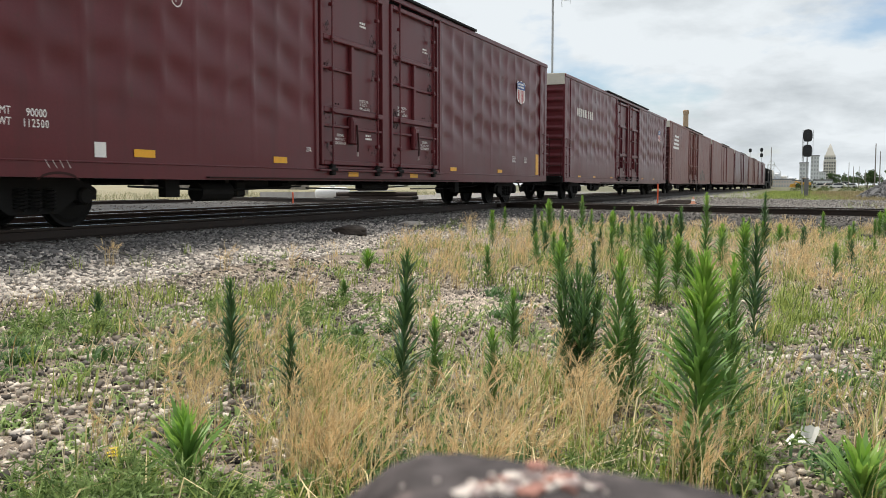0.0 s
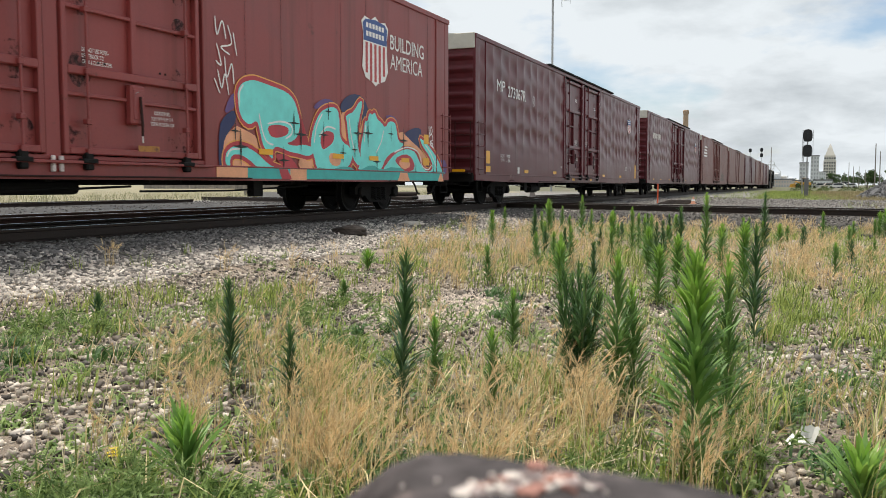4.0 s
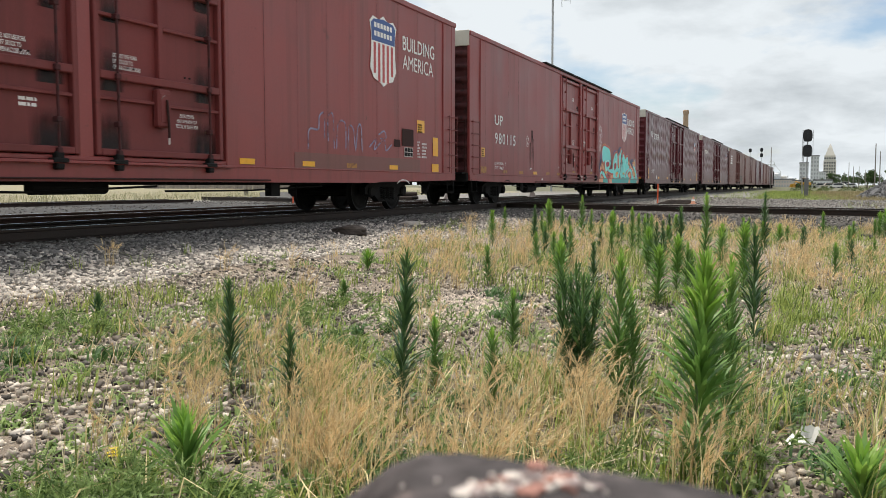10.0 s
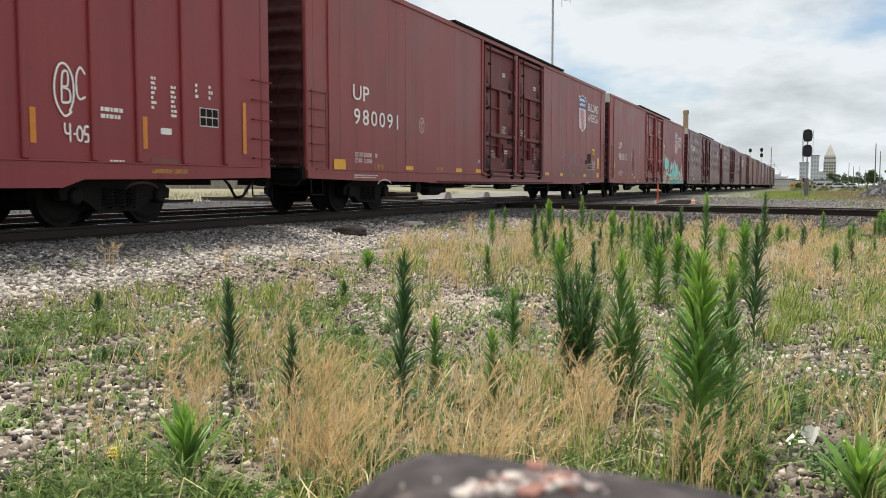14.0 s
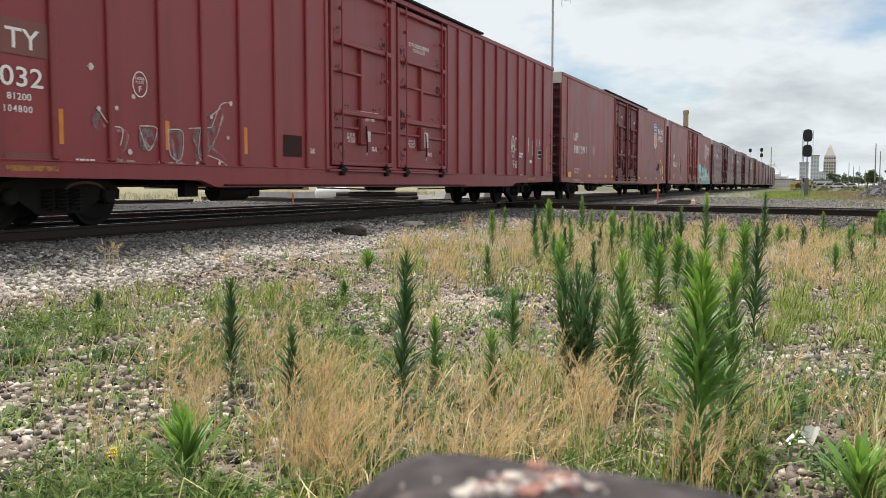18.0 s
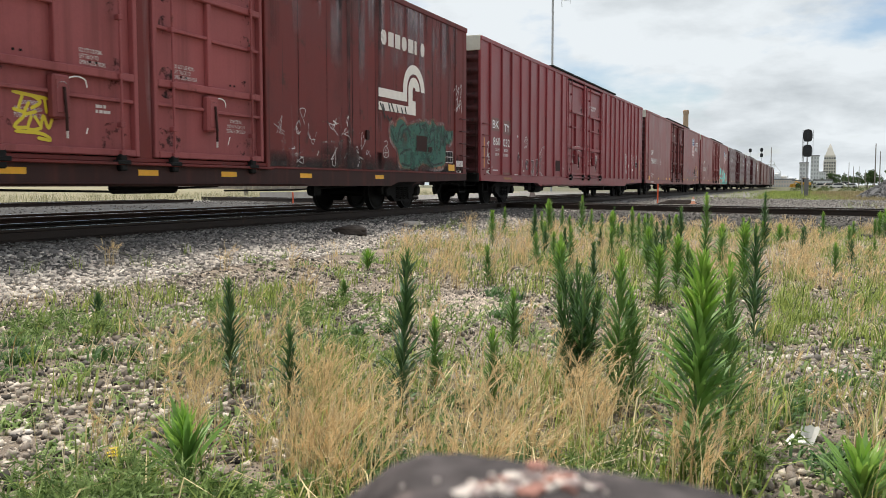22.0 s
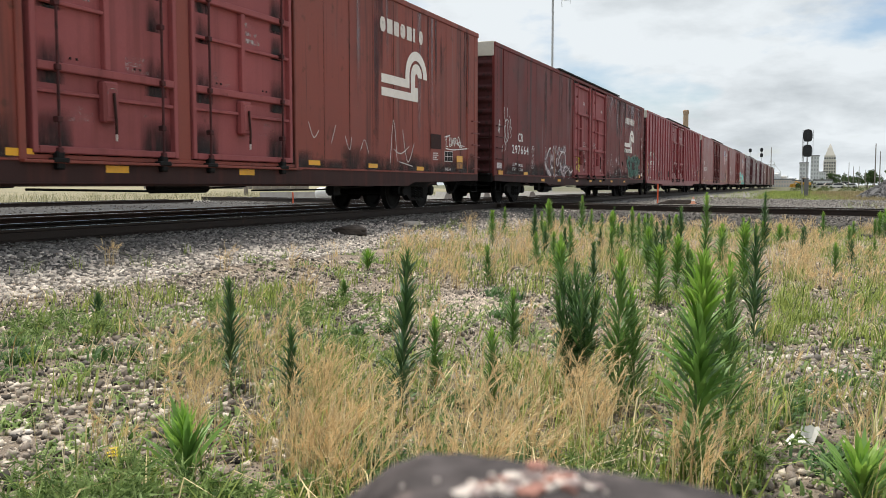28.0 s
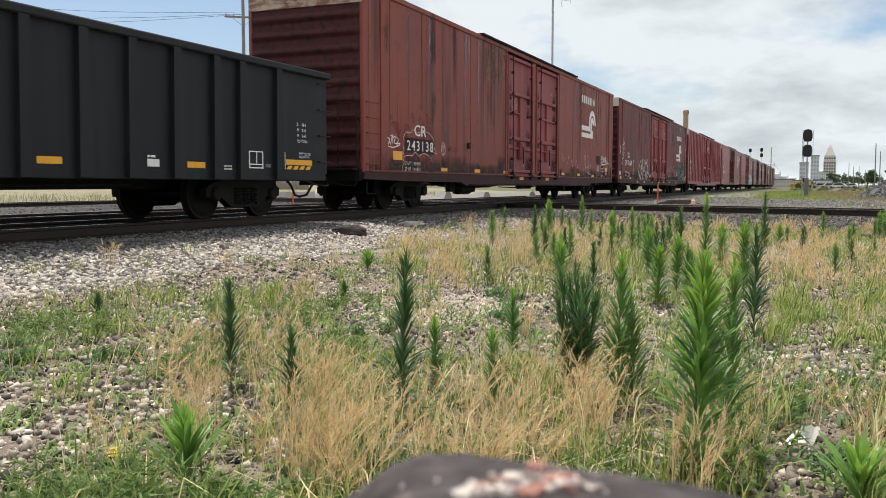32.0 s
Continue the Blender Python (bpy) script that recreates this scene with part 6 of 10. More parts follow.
    strokes(c, "tag", [[(25.58, 3.25), (25.81, 3.45), (25.72, 3.12), (25.99, 3.42), (25.9, 3.09)], [(26.05, 3.38), (26.18, 3.51), (26.12, 3.12)], [(25.68, 2.96), (25.9, 3.09), (25.81, 2.71), (26.05, 3.06)], [(25.99, 2.73), (26.12, 3.07), (26.2, 2.7)], [(25.65, 2.74), (26.12, 2.96)]], 0.024, M_DULLWHITE, label="scratched white tag")
    strokes(c, "tag", [[(17.2, 1.5), (17.5, 1.9), (17.6, 1.3)], [(18.2, 1.9), (18.6, 1.95), (18.9, 1.7)], [(18.3, 1.5), (18.8, 1.55), (19.2, 1.45)], [(19.3, 1.2), (19.6, 1.5)], [(17.8, 1.7), (18.0, 1.3), (18.1, 1.6)], [(18.9, 1.2), (19.0, 1.5), (19.3, 1.6)], [(19.6, 1.9), (19.9, 1.7), (20.1, 1.9)], [(17.4, 1.2), (17.9, 1.15)], [(19.8, 1.3), (20.2, 1.2)]], 0.03, M_GHOST)
    splash(c, 26.6, 63)
    common_marks(c, 8, M_DULLWHITE, -0.25)
    return c


def car_i():
    c = add_car(box_car("smooth", "rusty", 26.7, "weathered rust brown steel box car with plug doors", 16, roof_paint=M_PEELED, door_paint="mauve", door_at=((10.15, 13.05), (13.38, 16.4)), sill=0.60), -137.2, 26.7)
    lettering(c, "CR", 2.75, 1.88, 0.75, 0.29, M_WHITE, name="reporting_mark")
    patch(c, "repaint_patch", rect(2.2, 4.05, 1.44, 1.82), M_GRIMY, HALF + 0.001, 0.001, label="dark patch behind the number")
    lettering(c, "243138", 2.3, 1.50, 1.65, 0.26, M_WHITE, name="car_number")
    round_mark(c, 4.65, 1.62, 0.2)
    patch(c, "reflector", rect(1.52, 2.03, 1.24, 1.46), M_YELLOW, label="yellow reflector strip")
    for y, z in ((4.5, 1.0), (7.1, 1.0), (9.75, 1.0), (17.0, 1.03), (19.6, 1.02), (22.25, 1.0)):
        patch(c, "reflector", rect(y, y + 0.45, z, z + 0.1), M_YELLOW, label="yellow reflector strip")
    stripes(c, (11.45, 14.65), 0.80, (M_YELLOW,), x=HALF + 0.014)
    name_blocks(c, 20.22, 4.25, 2.55, 0.34, 7)
    emblem_wheel(c, 20.27, 2.75, 2.5, 1.29)
    patch(c, "dark_plate", rect(23.15, 23.85, 1.6, 2.0), M_GRIMY, label="dark blank plate")
    tags_plate(c, 24.1, 1.27, 0.6, 0.30)
    patch(c, "reflector", rect(25.0, 25.45, 1.28, 1.46), M_YELLOW, label="yellow reflector strip")
    patch(c, "reflector", rect(25.0, 25.45, 1.1, 1.265), M_DULLYELLOW)
    bars(c, 23.3, 1.5, 0.5, 4)
    lettering(c, "8634", 24.15, 1.02, 0.4, 0.09, M_DULLWHITE, name="stencil")
    strokes(c, "tag", [[(20.7, 1.1), (20.9, 2.2), (21.1, 1.2)], [(20.9, 1.5), (21.3, 1.4), (21.8, 1.6)], [(21.4, 2.0), (21.7, 1.2), (22.1, 1.7)], [(21.2, 1.2), (22.0, 1.1)],
                       [(24.1, 1.85), (24.4, 2.0), (24.5, 1.75), (24.8, 1.95), (25.0, 1.8), (25.6, 1.75)]], 0.026, M_DULLWHITE, label="scrawled white tag")
    strokes(c, "tag", [[(17.0, 1.9), (17.2, 1.6), (17.4, 1.75)], [(17.9, 1.5), (18.1, 1.9)], [(18.5, 1.7), (18.7, 1.4), (18.8, 1.7)], [(19.2, 1.4), (19.4, 1.65), (19.6, 1.35)]], 0.02, M_DULLWHITE)
    strokes(c, "tag", [[(1.4, 1.75), (1.6, 1.95), (1.75, 1.7), (1.55, 1.65), (1.9, 1.85), (2.05, 1.7)], [(2.3, 1.25), (2.8, 1.3), (3.2, 1.2)], [(2.2, 1.1), (3.6, 1.12), (4.0, 1.3)]], 0.03, M_GHOST)
    strokes(c, "tag", [[(9.8, 1.4), (9.85, 1.7), (10.0, 1.75), (10.05, 1.4)]], 0.03, M_GHOST)
    strokes(c, "tag", [[(24.1, 1.95), (24.5, 2.02)], [(24.25, 2.0), (24.2, 1.72), (24.35, 1.7)], [(24.4, 1.85), (24.5, 1.95), (24.45, 1.72), (24.6, 1.74)], [(24.6, 1.72), (24.62, 1.95), (24.7, 1.75), (24.74, 1.95)],
                       [(24.8, 1.75), (24.95, 1.9), (24.85, 1.95), (24.82, 1.72)], [(25.0, 1.72), (25.1, 2.0), (25.2, 1.85), (25.05, 1.82), (25.25, 1.7)], [(25.3, 1.9), (25.28, 1.72), (25.4, 1.74)],
                       [(24.15, 1.64), (24.7, 1.62), (25.3, 1.66), (25.9, 1.70)]], 0.03, M_WHITE, label="bold white scrawled tag")
    strokes(c, "tag", [[(1.19, 1.77), (1.31, 1.72), (1.23, 1.6)],
                       [(1.31, 1.76), (1.36, 1.61), (1.47, 1.81), (1.5, 1.62)],
                       [(1.52, 1.78), (1.63, 1.81), (1.57, 1.66), (1.68, 1.63)],
                       [(1.71, 1.8), (1.79, 1.72), (1.69, 1.63), (1.9, 1.66)],
                       [(1.23, 1.56), (1.52, 1.54), (1.9, 1.62)],
                       [(1.36, 1.82), (1.52, 1.84)]], 0.026, M_WHITE, label="small white scrawled tag")
    strokes(c, "tag", [[(2.13, 1.49), (2.05, 1.66), (2.11, 1.83), (2.25, 1.95), (2.49, 1.94), (2.68, 2.03), (3, 1.97), (3.33, 2.03), (3.68, 1.99), (3.97, 1.84), (4.02, 1.61), (4.2, 1.47), (3.9, 1.51)],
                       [(2.13, 1.49), (2.07, 1.32), (2.31, 1.37), (2.61, 1.37), (2.8, 1.47), (3, 1.37), (3.33, 1.45), (3.75, 1.36), (3.87, 1.22)],
                       [(2.05, 1.28), (2.13, 1.18), (2.02, 1.07), (2.07, 0.92)]], 0.016, M_DULLWHITE, HALF + 0.009, label="thin white cloud outline round the number")
    for y, z, w, text in ((2.19, 1.13, 0.38, "LD LMT"), (2.65, 1.13, 0.48, "148400"), (2.19, 0.98, 0.34, "LT WT"), (2.65, 0.98, 0.48, "114800")):
        lettering(c, text, y, z, w, 0.09, M_DULLWHITE, name="weight_stencil")
    patch(c, "bare_patch", rounded([(8.19, 4.83), (10, 5.2), (10.43, 4.76), (10.28, 4), (9.59, 4.08), (8.93, 3.85), (8.08, 3.84)][::-1], 1), M_TANPATCH, HALF + 0.0012, 0.0004, label="tan patch where paint has peeled")
    patch(c, "dark_smudge", rounded([(4.97, 1.67), (5.52, 1.75), (5.61, 1.57), (5.03, 1.52)][::-1], 1), M_GREASE, HALF + 0.003, 0.0004)
    for f in ([(1.31, 2.12), (1.9, 2.23), (2.07, 1.57), (1.96, 1.06), (1.41, 1.09), (1.26, 1.64)], [(2.07, 2.46), (3.9, 2.6), (4.2, 1.28), (2.07, 1.02)]):
        patch(c, "red_patch", rounded(f if _area(f) > 0 else f[::-1], 2), M_REDPATCH, HALF + 0.0006, 0.0003, label="fresher red paint showing through")
    part("hinge_bracket", MB().box(HALF, HALF + 0.06, 6.46, 6.6, 1.69, 1.87, 0.01), M_GRIMY, c)
    for y, z in ((10.78, 3.58), (14.9, 3.55)):
        bars(c, y, z, 0.75, 3, M_GHOST, 0.14, x=HALF - 0.062)
    splash(c, 26.7, 61)
    rr_ = random.Random(62)
    for k in range(30):
        y = rr_.choice((rr_.uniform(0.9, 9.3), rr_.uniform(16.7, 26.0)))
        patch(c, "paint_run", rect(y, y + rr_.uniform(0.08, 0.3), rr_.uniform(1.1, 3.4), EAVE - 0.13), (M_SOOT, M_CHALKRUN, M_REDRUN)[k % 3], HALF + 0.0016 + 0.0002 * (k % 6), 0.0002, label="long run down from the eave")
    common_marks(c, 9, M_GHOST, -0.2)
    return c


def far_cars():
    spec = ((35.1, "quilt", "maroon", "maroon steel box car with dented quilted sides"), (63.7, "smooth", "faded", "faded brown steel box car with a white emblem"),
            (92.0, "smooth", "faded", "brown steel box car with plug doors"), (120.2, "smooth", "maroon", "maroon steel box car far up the train"),
            (148.4, "smooth", "faded", "faded brown box car far up the train"), (176.6, "smooth", "maroon", "maroon steel box car far up the train"))
    for i, (rear, style, paint, label) in enumerate(spec):
        c = add_car(box_car(style, paint, 26.8, label, 30 + i, near=i < 2), rear, 26.8)
        if i == 0:
            name_blocks(c, 2.0, 3.6, 3.0, 0.36, 9)
            shield(c, 23.35, 3.42, 0.95, 0.82)
            stripes(c, (2.3, 5.1, 8.9, 17.6, 21.6), 0.93, (M_YELLOW,))
        if i == 1:
            for k in range(4):
                patch(c, "emblem_bar", rect(1.6 + 0.25 * k, 4.4, 3.3 + 0.28 * k, 3.46 + 0.28 * k), M_WHITE)
            strokes(c, "faded_tag", [[(1.5, 1.0), (2.0, 1.8), (2.6, 1.1), (3.2, 1.9), (3.8, 1.1)], [(4.2, 1.1), (4.6, 1.9), (5.2, 1.0)]], 0.12, M_GHOST)
            strokes(c, "faded_tag", [[(18.5, 1.0), (19.0, 1.8), (19.6, 1.1), (20.2, 1.9), (20.8, 1.1), (21.4, 1.7), (22.0, 1.0)]], 0.14, M_GREEN_TAG)


def locomotive(rear, label):
    """A dark road engine far up the line: hood, cab, walkway, fuel tank and trucks."""
    L = 21.0
    c = thing("locomotive", label, "locomotive", group="engines of the train")
    part("underframe", MB().box(-1.5, 1.5, 0.3, L - 0.3, 1.15, 1.55, 0.03), M_UNDER, c)
    part("hood", MB().box(-0.95, 0.95, 1.6, 15.2, 1.55, 4.35, 0.12), M_UNDER, c)
    part("radiator", MB().box(-1.45, 1.45, 1.7, 6.2, 3.3, 4.5, 0.1), M_UNDER, c)
    part("cab", MB().box(-1.5, 1.5, 15.3, 18.0, 1.55, 4.55, 0.12), M_UNDER, c)
    part("cab_window", MB().box(-1.52, 1.52, 15.8, 17.4, 3.4, 4.0), M_DULLWHITE, c)
    part("nose", MB().box(-1.1, 1.1, 18.05, 20.2, 1.55, 3.0, 0.12), M_UNDER, c)
    part("fuel_tank", MB().box(-1.3, 1.3, 7.6, 13.2, 0.42, 1.14, 0.1), M_UNDER, c)
    for s in (1, -1):
        part("handrail", MB().tube([(s * 1.45, 0.4, 2.5), (s * 1.45, 15.2, 2.5)], 0.03, 6), M_UNDER, c)
    for y in (0.7, L - 0.7):
        part("pilot", MB().box(-1.4, 1.4, y - 0.35, y + 0.35, 0.35, 1.15, 0.03), M_UNDER, c)
    for y in (4.0, L - 4.0):
        part("truck", MB().box(-1.15, 1.15, y - 2.1, y + 2.1, -0.21, 1.05, 0.08), M_UNDER, c, "six-wheel truck of black steel")
    return add_car(c, rear, L)


def gondola(L=18.6):
    TOP = 2.96
    c = thing("gondola_car", "black steel gondola car with vertical side ribs", "freight car", group="cars of the moving train")
    for s in (1, -1):
        lo, hi = sorted((s * (HALF - 0.1), s * (HALF - 0.055)))
        part("side_sheet", MB().box(lo, hi, 0.05, L - 0.05, 0.86, TOP - 0.1), M_BLACK_CAR, c)
        for y in (16.69, 15.53, 14.80, 13.78, 12.78, 11.82, 10.82, 9.8, 8.8, 7.8, 6.8, 5.8, 4.8, 3.8, 3.05, 1.9):
            lo, hi = sorted((s * (HALF - 0.06), s * (HALF + 0.035)))
            prof = [(y - 0.13, 0.73), (y + 0.13, 0.73), (y + 0.085, TOP - 0.12), (y - 0.085, TOP - 0.12)]
            part("side_rib", MB().prism(prof, lo, hi), M_BLACK_CAR, c)
        lo, hi = sorted((s * (HALF - 0.14), s * (HALF + 0.05)))
        part("top_rail", MB().box(lo, hi, 0, L, TOP - 0.13, TOP, 0.02), M_BLACK_CAR, c)
        lo, hi = sorted((s * (HALF - 0.12), s * (HALF - 0.051)))
        part("side_sill", MB().box(lo, hi, 0.1, L - 0.1, 0.71, 0.875, 0.012), M_BLACK_CAR, c)
    for y0 in (0.0, L - 0.08):
        part("end_sheet", MB().box(-HALF + 0.1, HALF - 0.1, y0, y0 + 0.08, 0.86, TOP, 0.01), M_BLACK_CAR, c)
    part("floor_plate", MB().box(-HALF + 0.1, HALF - 0.1, 0.1, L - 0.1, 0.84, 0.95), M_UNDER, c)
    part("underframe", MB().box(-0.25, 0.25, 0.1, L - 0.1, 0.55, 0.86).box(-1.3, 1.3, 5, 5.2, 0.62, 0.86).box(-1.3, 1.3, 9, 9.2, 0.62, 0.86), M_UNDER, c)
    part("brake_rigging", MB().tube([(1.1, 8.0, 0.6), (1.1, 13.2, 0.62)], 0.02, 6).box(1.0, 1.2, 9.6, 9.75, 0.4, 0.72).box(1.0, 1.15, 9.9, 10.1, 0.55, 0.72), M_UNDER, c)
    ladder(c, M_BLACK_CAR, HALF + 0.05, L - 0.5, L - 0.06, 1.1, 2.7, 4, stiles=False)
    ladder(c, M_BLACK_CAR, HALF + 0.05, 0.06, 0.5, 1.1, 2.7, 4, stiles=False)
    for y, s in ((0.05, -1), (L - 0.05, 1)):
        coupler(c, y, s)
    for y in (2.4, L - 2.4):
        truck(c, y)
    for y in (10.99, 14.06):
        patch(c, "reflector", rect(y, y + 0.46, 0.89 + 0.02, 1.01), M_YELLOW, HALF - 0.05, label="orange reflector strip")
    patch(c, "reflector", rect(16.99, 17.95, 1.02, 1.125), M_YELLOW, HALF - 0.05, label="orange reflector strip")
    for k in range(4):
        patch(c, "arrow_mark", [(17.0 + 0.23 * k, 0.93), (17.16 + 0.23 * k, 0.93), (17.22 + 0.23 * k, 1.0), (17.08 + 0.23 * k, 1.0)], M_YELLOW, HALF - 0.05)
    patch(c, "stencil_line", rect(16.95, 16.965, 0.93, 1.26), M_WHITE, HALF - 0.05)
    patch(c, "grey_plate", rect(16.30, 16.47, 0.955, 1.02), M_GREYPOLE, HALF - 0.05, label="small grey plate")
    patch(c, "placard", rect(13.12, 13.39, 0.91, 1.03), M_WHITE, HALF - 0.05, label="white placard")
    for a, b, d, e in ((15.80, 16.19, 0.93, 0.95), (15.80, 16.19, 1.23, 1.25), (15.77, 15.80, 0.93, 1.25), (16.19, 16.22, 0.93, 1.25), (16.0, 16.025, 1.015, 1.23), (15.80, 16.19, 0.995, 1.015)):
        patch(c, "stencil_frame", rect(a, b, d, e), M_WHITE, HALF - 0.05)
    for k, (a, b) in enumerate((("IL", "66-0"), ("IW", "9-0"), ("IH", "6-0"))):
        lettering(c, a, 17.40, 1.80 - 0.11 * k, 0.07, 0.062, M_WHITE, HALF - 0.055, "dimension_stencil")
        lettering(c, b, 17.58, 1.80 - 0.11 * k, 0.15, 0.062, M_WHITE, HALF - 0.055, "dimension_stencil")
    lettering(c, "CU FT 3564", 17.40, 1.47, 0.38, 0.062, M_WHITE, HALF - 0.055, "dimension_stencil")
    lettering(c, "EMPTY/LOAD", 17.47, 1.22, 0.42, 0.055, M_WHITE, HALF - 0.055, "notice_stencil")
    lettering(c, "ADJ. BLOCK", 17.47, 1.155, 0.40, 0.048, M_WHITE, HALF - 0.055, "notice_stencil")
    bars(c, 14.95, 0.97, 0.42, 2, M_DULLWHITE, 0.05, x=HALF - 0.055)
    bars(c, 13.13, 1.09, 0.25, 1, M_WHITE, 0.06, x=HALF - 0.055)
    add_car(c, -138.7 - L, L)
    return c


car_a(), car_e(), car_f(), car_g(), car_h(), car_i()
gondola()
far_cars()
locomotive(205.2, "dark road engine far up the train")
locomotive(227.4, "leading dark road engine far up the line")


# ------------------------------------------------------------------ ground
CROSS_P = Vector((1.43, 24.2, 0.0))                    # a point of the crossing track's near rail
CROSS_D = Vector((-9.03, 4.0, 0.0)).normalized()       # the way it runs
CROSS_N = Vector((0.405, 0.914, 0.0)).normalized()     # across it, away from the camera


def waves(x, y, s, seed):
    """Cheap rolling noise from a few sines."""
    rng = np.random.RandomState(seed)
    out = np.zeros_like(x)
    for k in range(7):
        a, p, q = rng.uniform(0, 6.28), rng.uniform(0, 6.28), s * rng.uniform(0.5, 2.2)
        out = out + np.sin((x * math.cos(a) + y * math.sin(a)) * q + p) / 7 ** 0.5
    return out * 0.6


def ground_z(x, y):
    """Height of the ground: ballast round the tracks, falling to the weedy flat."""
    x, y = np.asarray(x, float), np.asarray(y, float)
    main = smooth01((x + 6.9) / -2.3)                                     # 1 on the main tracks' ballast
    across = (x - CROSS_P.x) * CROSS_N.x + (y - CROSS_P.y) * CROSS_N.y    # distance from the crossing's near rail
    cross = smooth01((across + 2.6) / 1.6)
    k = np.maximum(main, cross)
    z = -0.47 + 0.25 * k + 0.035 * waves(x, y, 1.1, 3) * (1 - 0.8 * k) + 0.012 * waves(x, y, 6.0, 5)
    return z


def grid_axis(stops):
    out = []
    for (a, b, step) in stops:
        out += list(np.arange(a, b, step))
    return np.array(out + [stops[-1][1]])


gx = grid_axis([(-4200, -400, 400), (-400, -60, 20), (-60, -16, 1.5), (-16, 4, 0.14), (4, 12, 0.6), (12, 60, 4), (60, 400, 25), (400, 4200, 400)])
gy = grid_axis([(-4200, -400, 400), (-400, -40, 25), (-40, 0, 2), (0, 30, 0.16), (30, 60, 0.9), (60, 200, 6), (200, 600, 40), (600, 4600, 400)])
GX, GY = np.meshgrid(gx, gy, indexing="ij")
GZ = ground_z(GX, GY)
gi = np.arange(GX.size).reshape(GX.shape)
gf = np.stack([gi[:-1, :-1], gi[1:, :-1], gi[1:, 1:], gi[:-1, 1:]], -1).reshape(-1, 4)
M_GROUND = material("pale_gravelly_soil", (0.285, 0.23, 0.178), 0.95, vary=0.4, scale=1.2, grain=40, bump=0.9, distance=0.03, spots=(0.13, 0.10, 0.07), spot_scale=1.6, spot_at=0.54)


def gravel_zones(m):
    """Turns the soil to grey gravel under and beyond the tracks, with a broken edge."""
    nt = m.node_tree
    bs = nt.nodes["Principled BSDF"]
    src = bs.inputs["Base Color"].links[0].from_socket
    tc = nt.nodes.new("ShaderNodeTexCoord")
    wob = noise_node(nt, tc.outputs["Object"], 0.35, 5.0, 0.65)
    grit = ramp(nt, noise_node(nt, tc.outputs["Object"], 7.0, 6.0, 0.75), 0.32, 0.68, (0.085, 0.080, 0.075), (0.33, 0.31, 0.285))
    for way, off in (((-1.0, 0.0, 0.0), -7.8), (tuple(CROSS_N), CROSS_P.dot(CROSS_N) - 2.0)):
        dot = nt.nodes.new("ShaderNodeVectorMath")
        dot.operation = "DOT_PRODUCT"
        nt.links.new(tc.outputs["Object"], dot.inputs[0])
        dot.inputs[1].default_value = way
        add = nt.nodes.new("ShaderNodeMath")
        add.operation = "MULTIPLY_ADD"
        nt.links.new(wob, add.inputs[0])
        add.inputs[1].default_value = 1.6
        nt.links.new(dot.outputs["Value"], add.inputs[2])
        mr = nt.nodes.new("ShaderNodeMapRange")
        lim = -off if way[0] == -1.0 else off
        mr.inputs["From Min"].default_value, mr.inputs["From Max"].default_value = lim + 0.5, lim + 1.6
        nt.links.new(add.outputs[0], mr.inputs["Value"])
        src = mix(nt, mr.outputs[0], src, grit)
    near = nt.nodes.new("ShaderNodeMapping")
    near.vector_type = "TEXTURE"
    near.inputs["Location"].default_value, near.inputs["Scale"].default_value = (-2.95, 7.2, -0.44), (1.24, 2.5, 2.0)
    nt.links.new(tc.outputs["Object"], near.inputs["Vector"])
    far_off = nt.nodes.new("ShaderNodeVectorMath")
    far_off.operation = "LENGTH"
    nt.links.new(near.outputs[0], far_off.inputs[0])
    add = nt.nodes.new("ShaderNodeMath")
    add.operation = "MULTIPLY_ADD"
    nt.links.new(noise_node(nt, tc.outputs["Object"], 2.5, 4.0), add.inputs[0])
    add.inputs[1].default_value = 0.4
    nt.links.new(far_off.outputs["Value"], add.inputs[2])
    src = mix(nt, ramp(nt, add.outputs[0], 0.58, 0.76, (1, 1, 1), (0, 0, 0)), src, ramp(nt, noise_node(nt, tc.outputs["Object"], 30.0, 5.0), 0.3, 0.7, (0.40, 0.33, 0.265), (0.62, 0.53, 0.44)))
    far = nt.nodes.new("ShaderNodeSeparateXYZ")
    nt.links.new(tc.outputs["Object"], far.inputs[0])
    mr = nt.nodes.new("ShaderNodeMapRange")
    mr.inputs["From Min"].default_value, mr.inputs["From Max"].default_value = 90.0, 125.0
    nt.links.new(far.outputs[1], mr.inputs["Value"])
    src = mix(nt, mr.outputs[0], src, ramp(nt, noise_node(nt, tc.outputs["Object"], 0.08, 5.0, 0.6), 0.35, 0.65, (0.085, 0.095, 0.040), (0.15, 0.135, 0.085)))
    nt.links.new(src, bs.inputs["Base Color"])


gravel_zones(M_GROUND)
ground = part("ground", from_arrays("ground", np.stack([GX, GY, GZ], -1).reshape(-1, 3), gf, True), M_GROUND)
tagged(ground, "pale gravelly soil with dry weeds beside the tracks", "ground", kind="structure")

# ------------------------------------------------------------------ tracks
RAIL_PROF = [(-0.075, -0.186), (0.075, -0.186), (0.075, -0.172), (0.012, -0.15), (0.010, -0.048), (0.034, -0.036), (0.037, -0.008), (0.030, 0.0),
             (-0.030, 0.0), (-0.037, -0.008), (-0.034, -0.036), (-0.010, -0.048), (-0.012, -0.15), (-0.075, -0.172)]


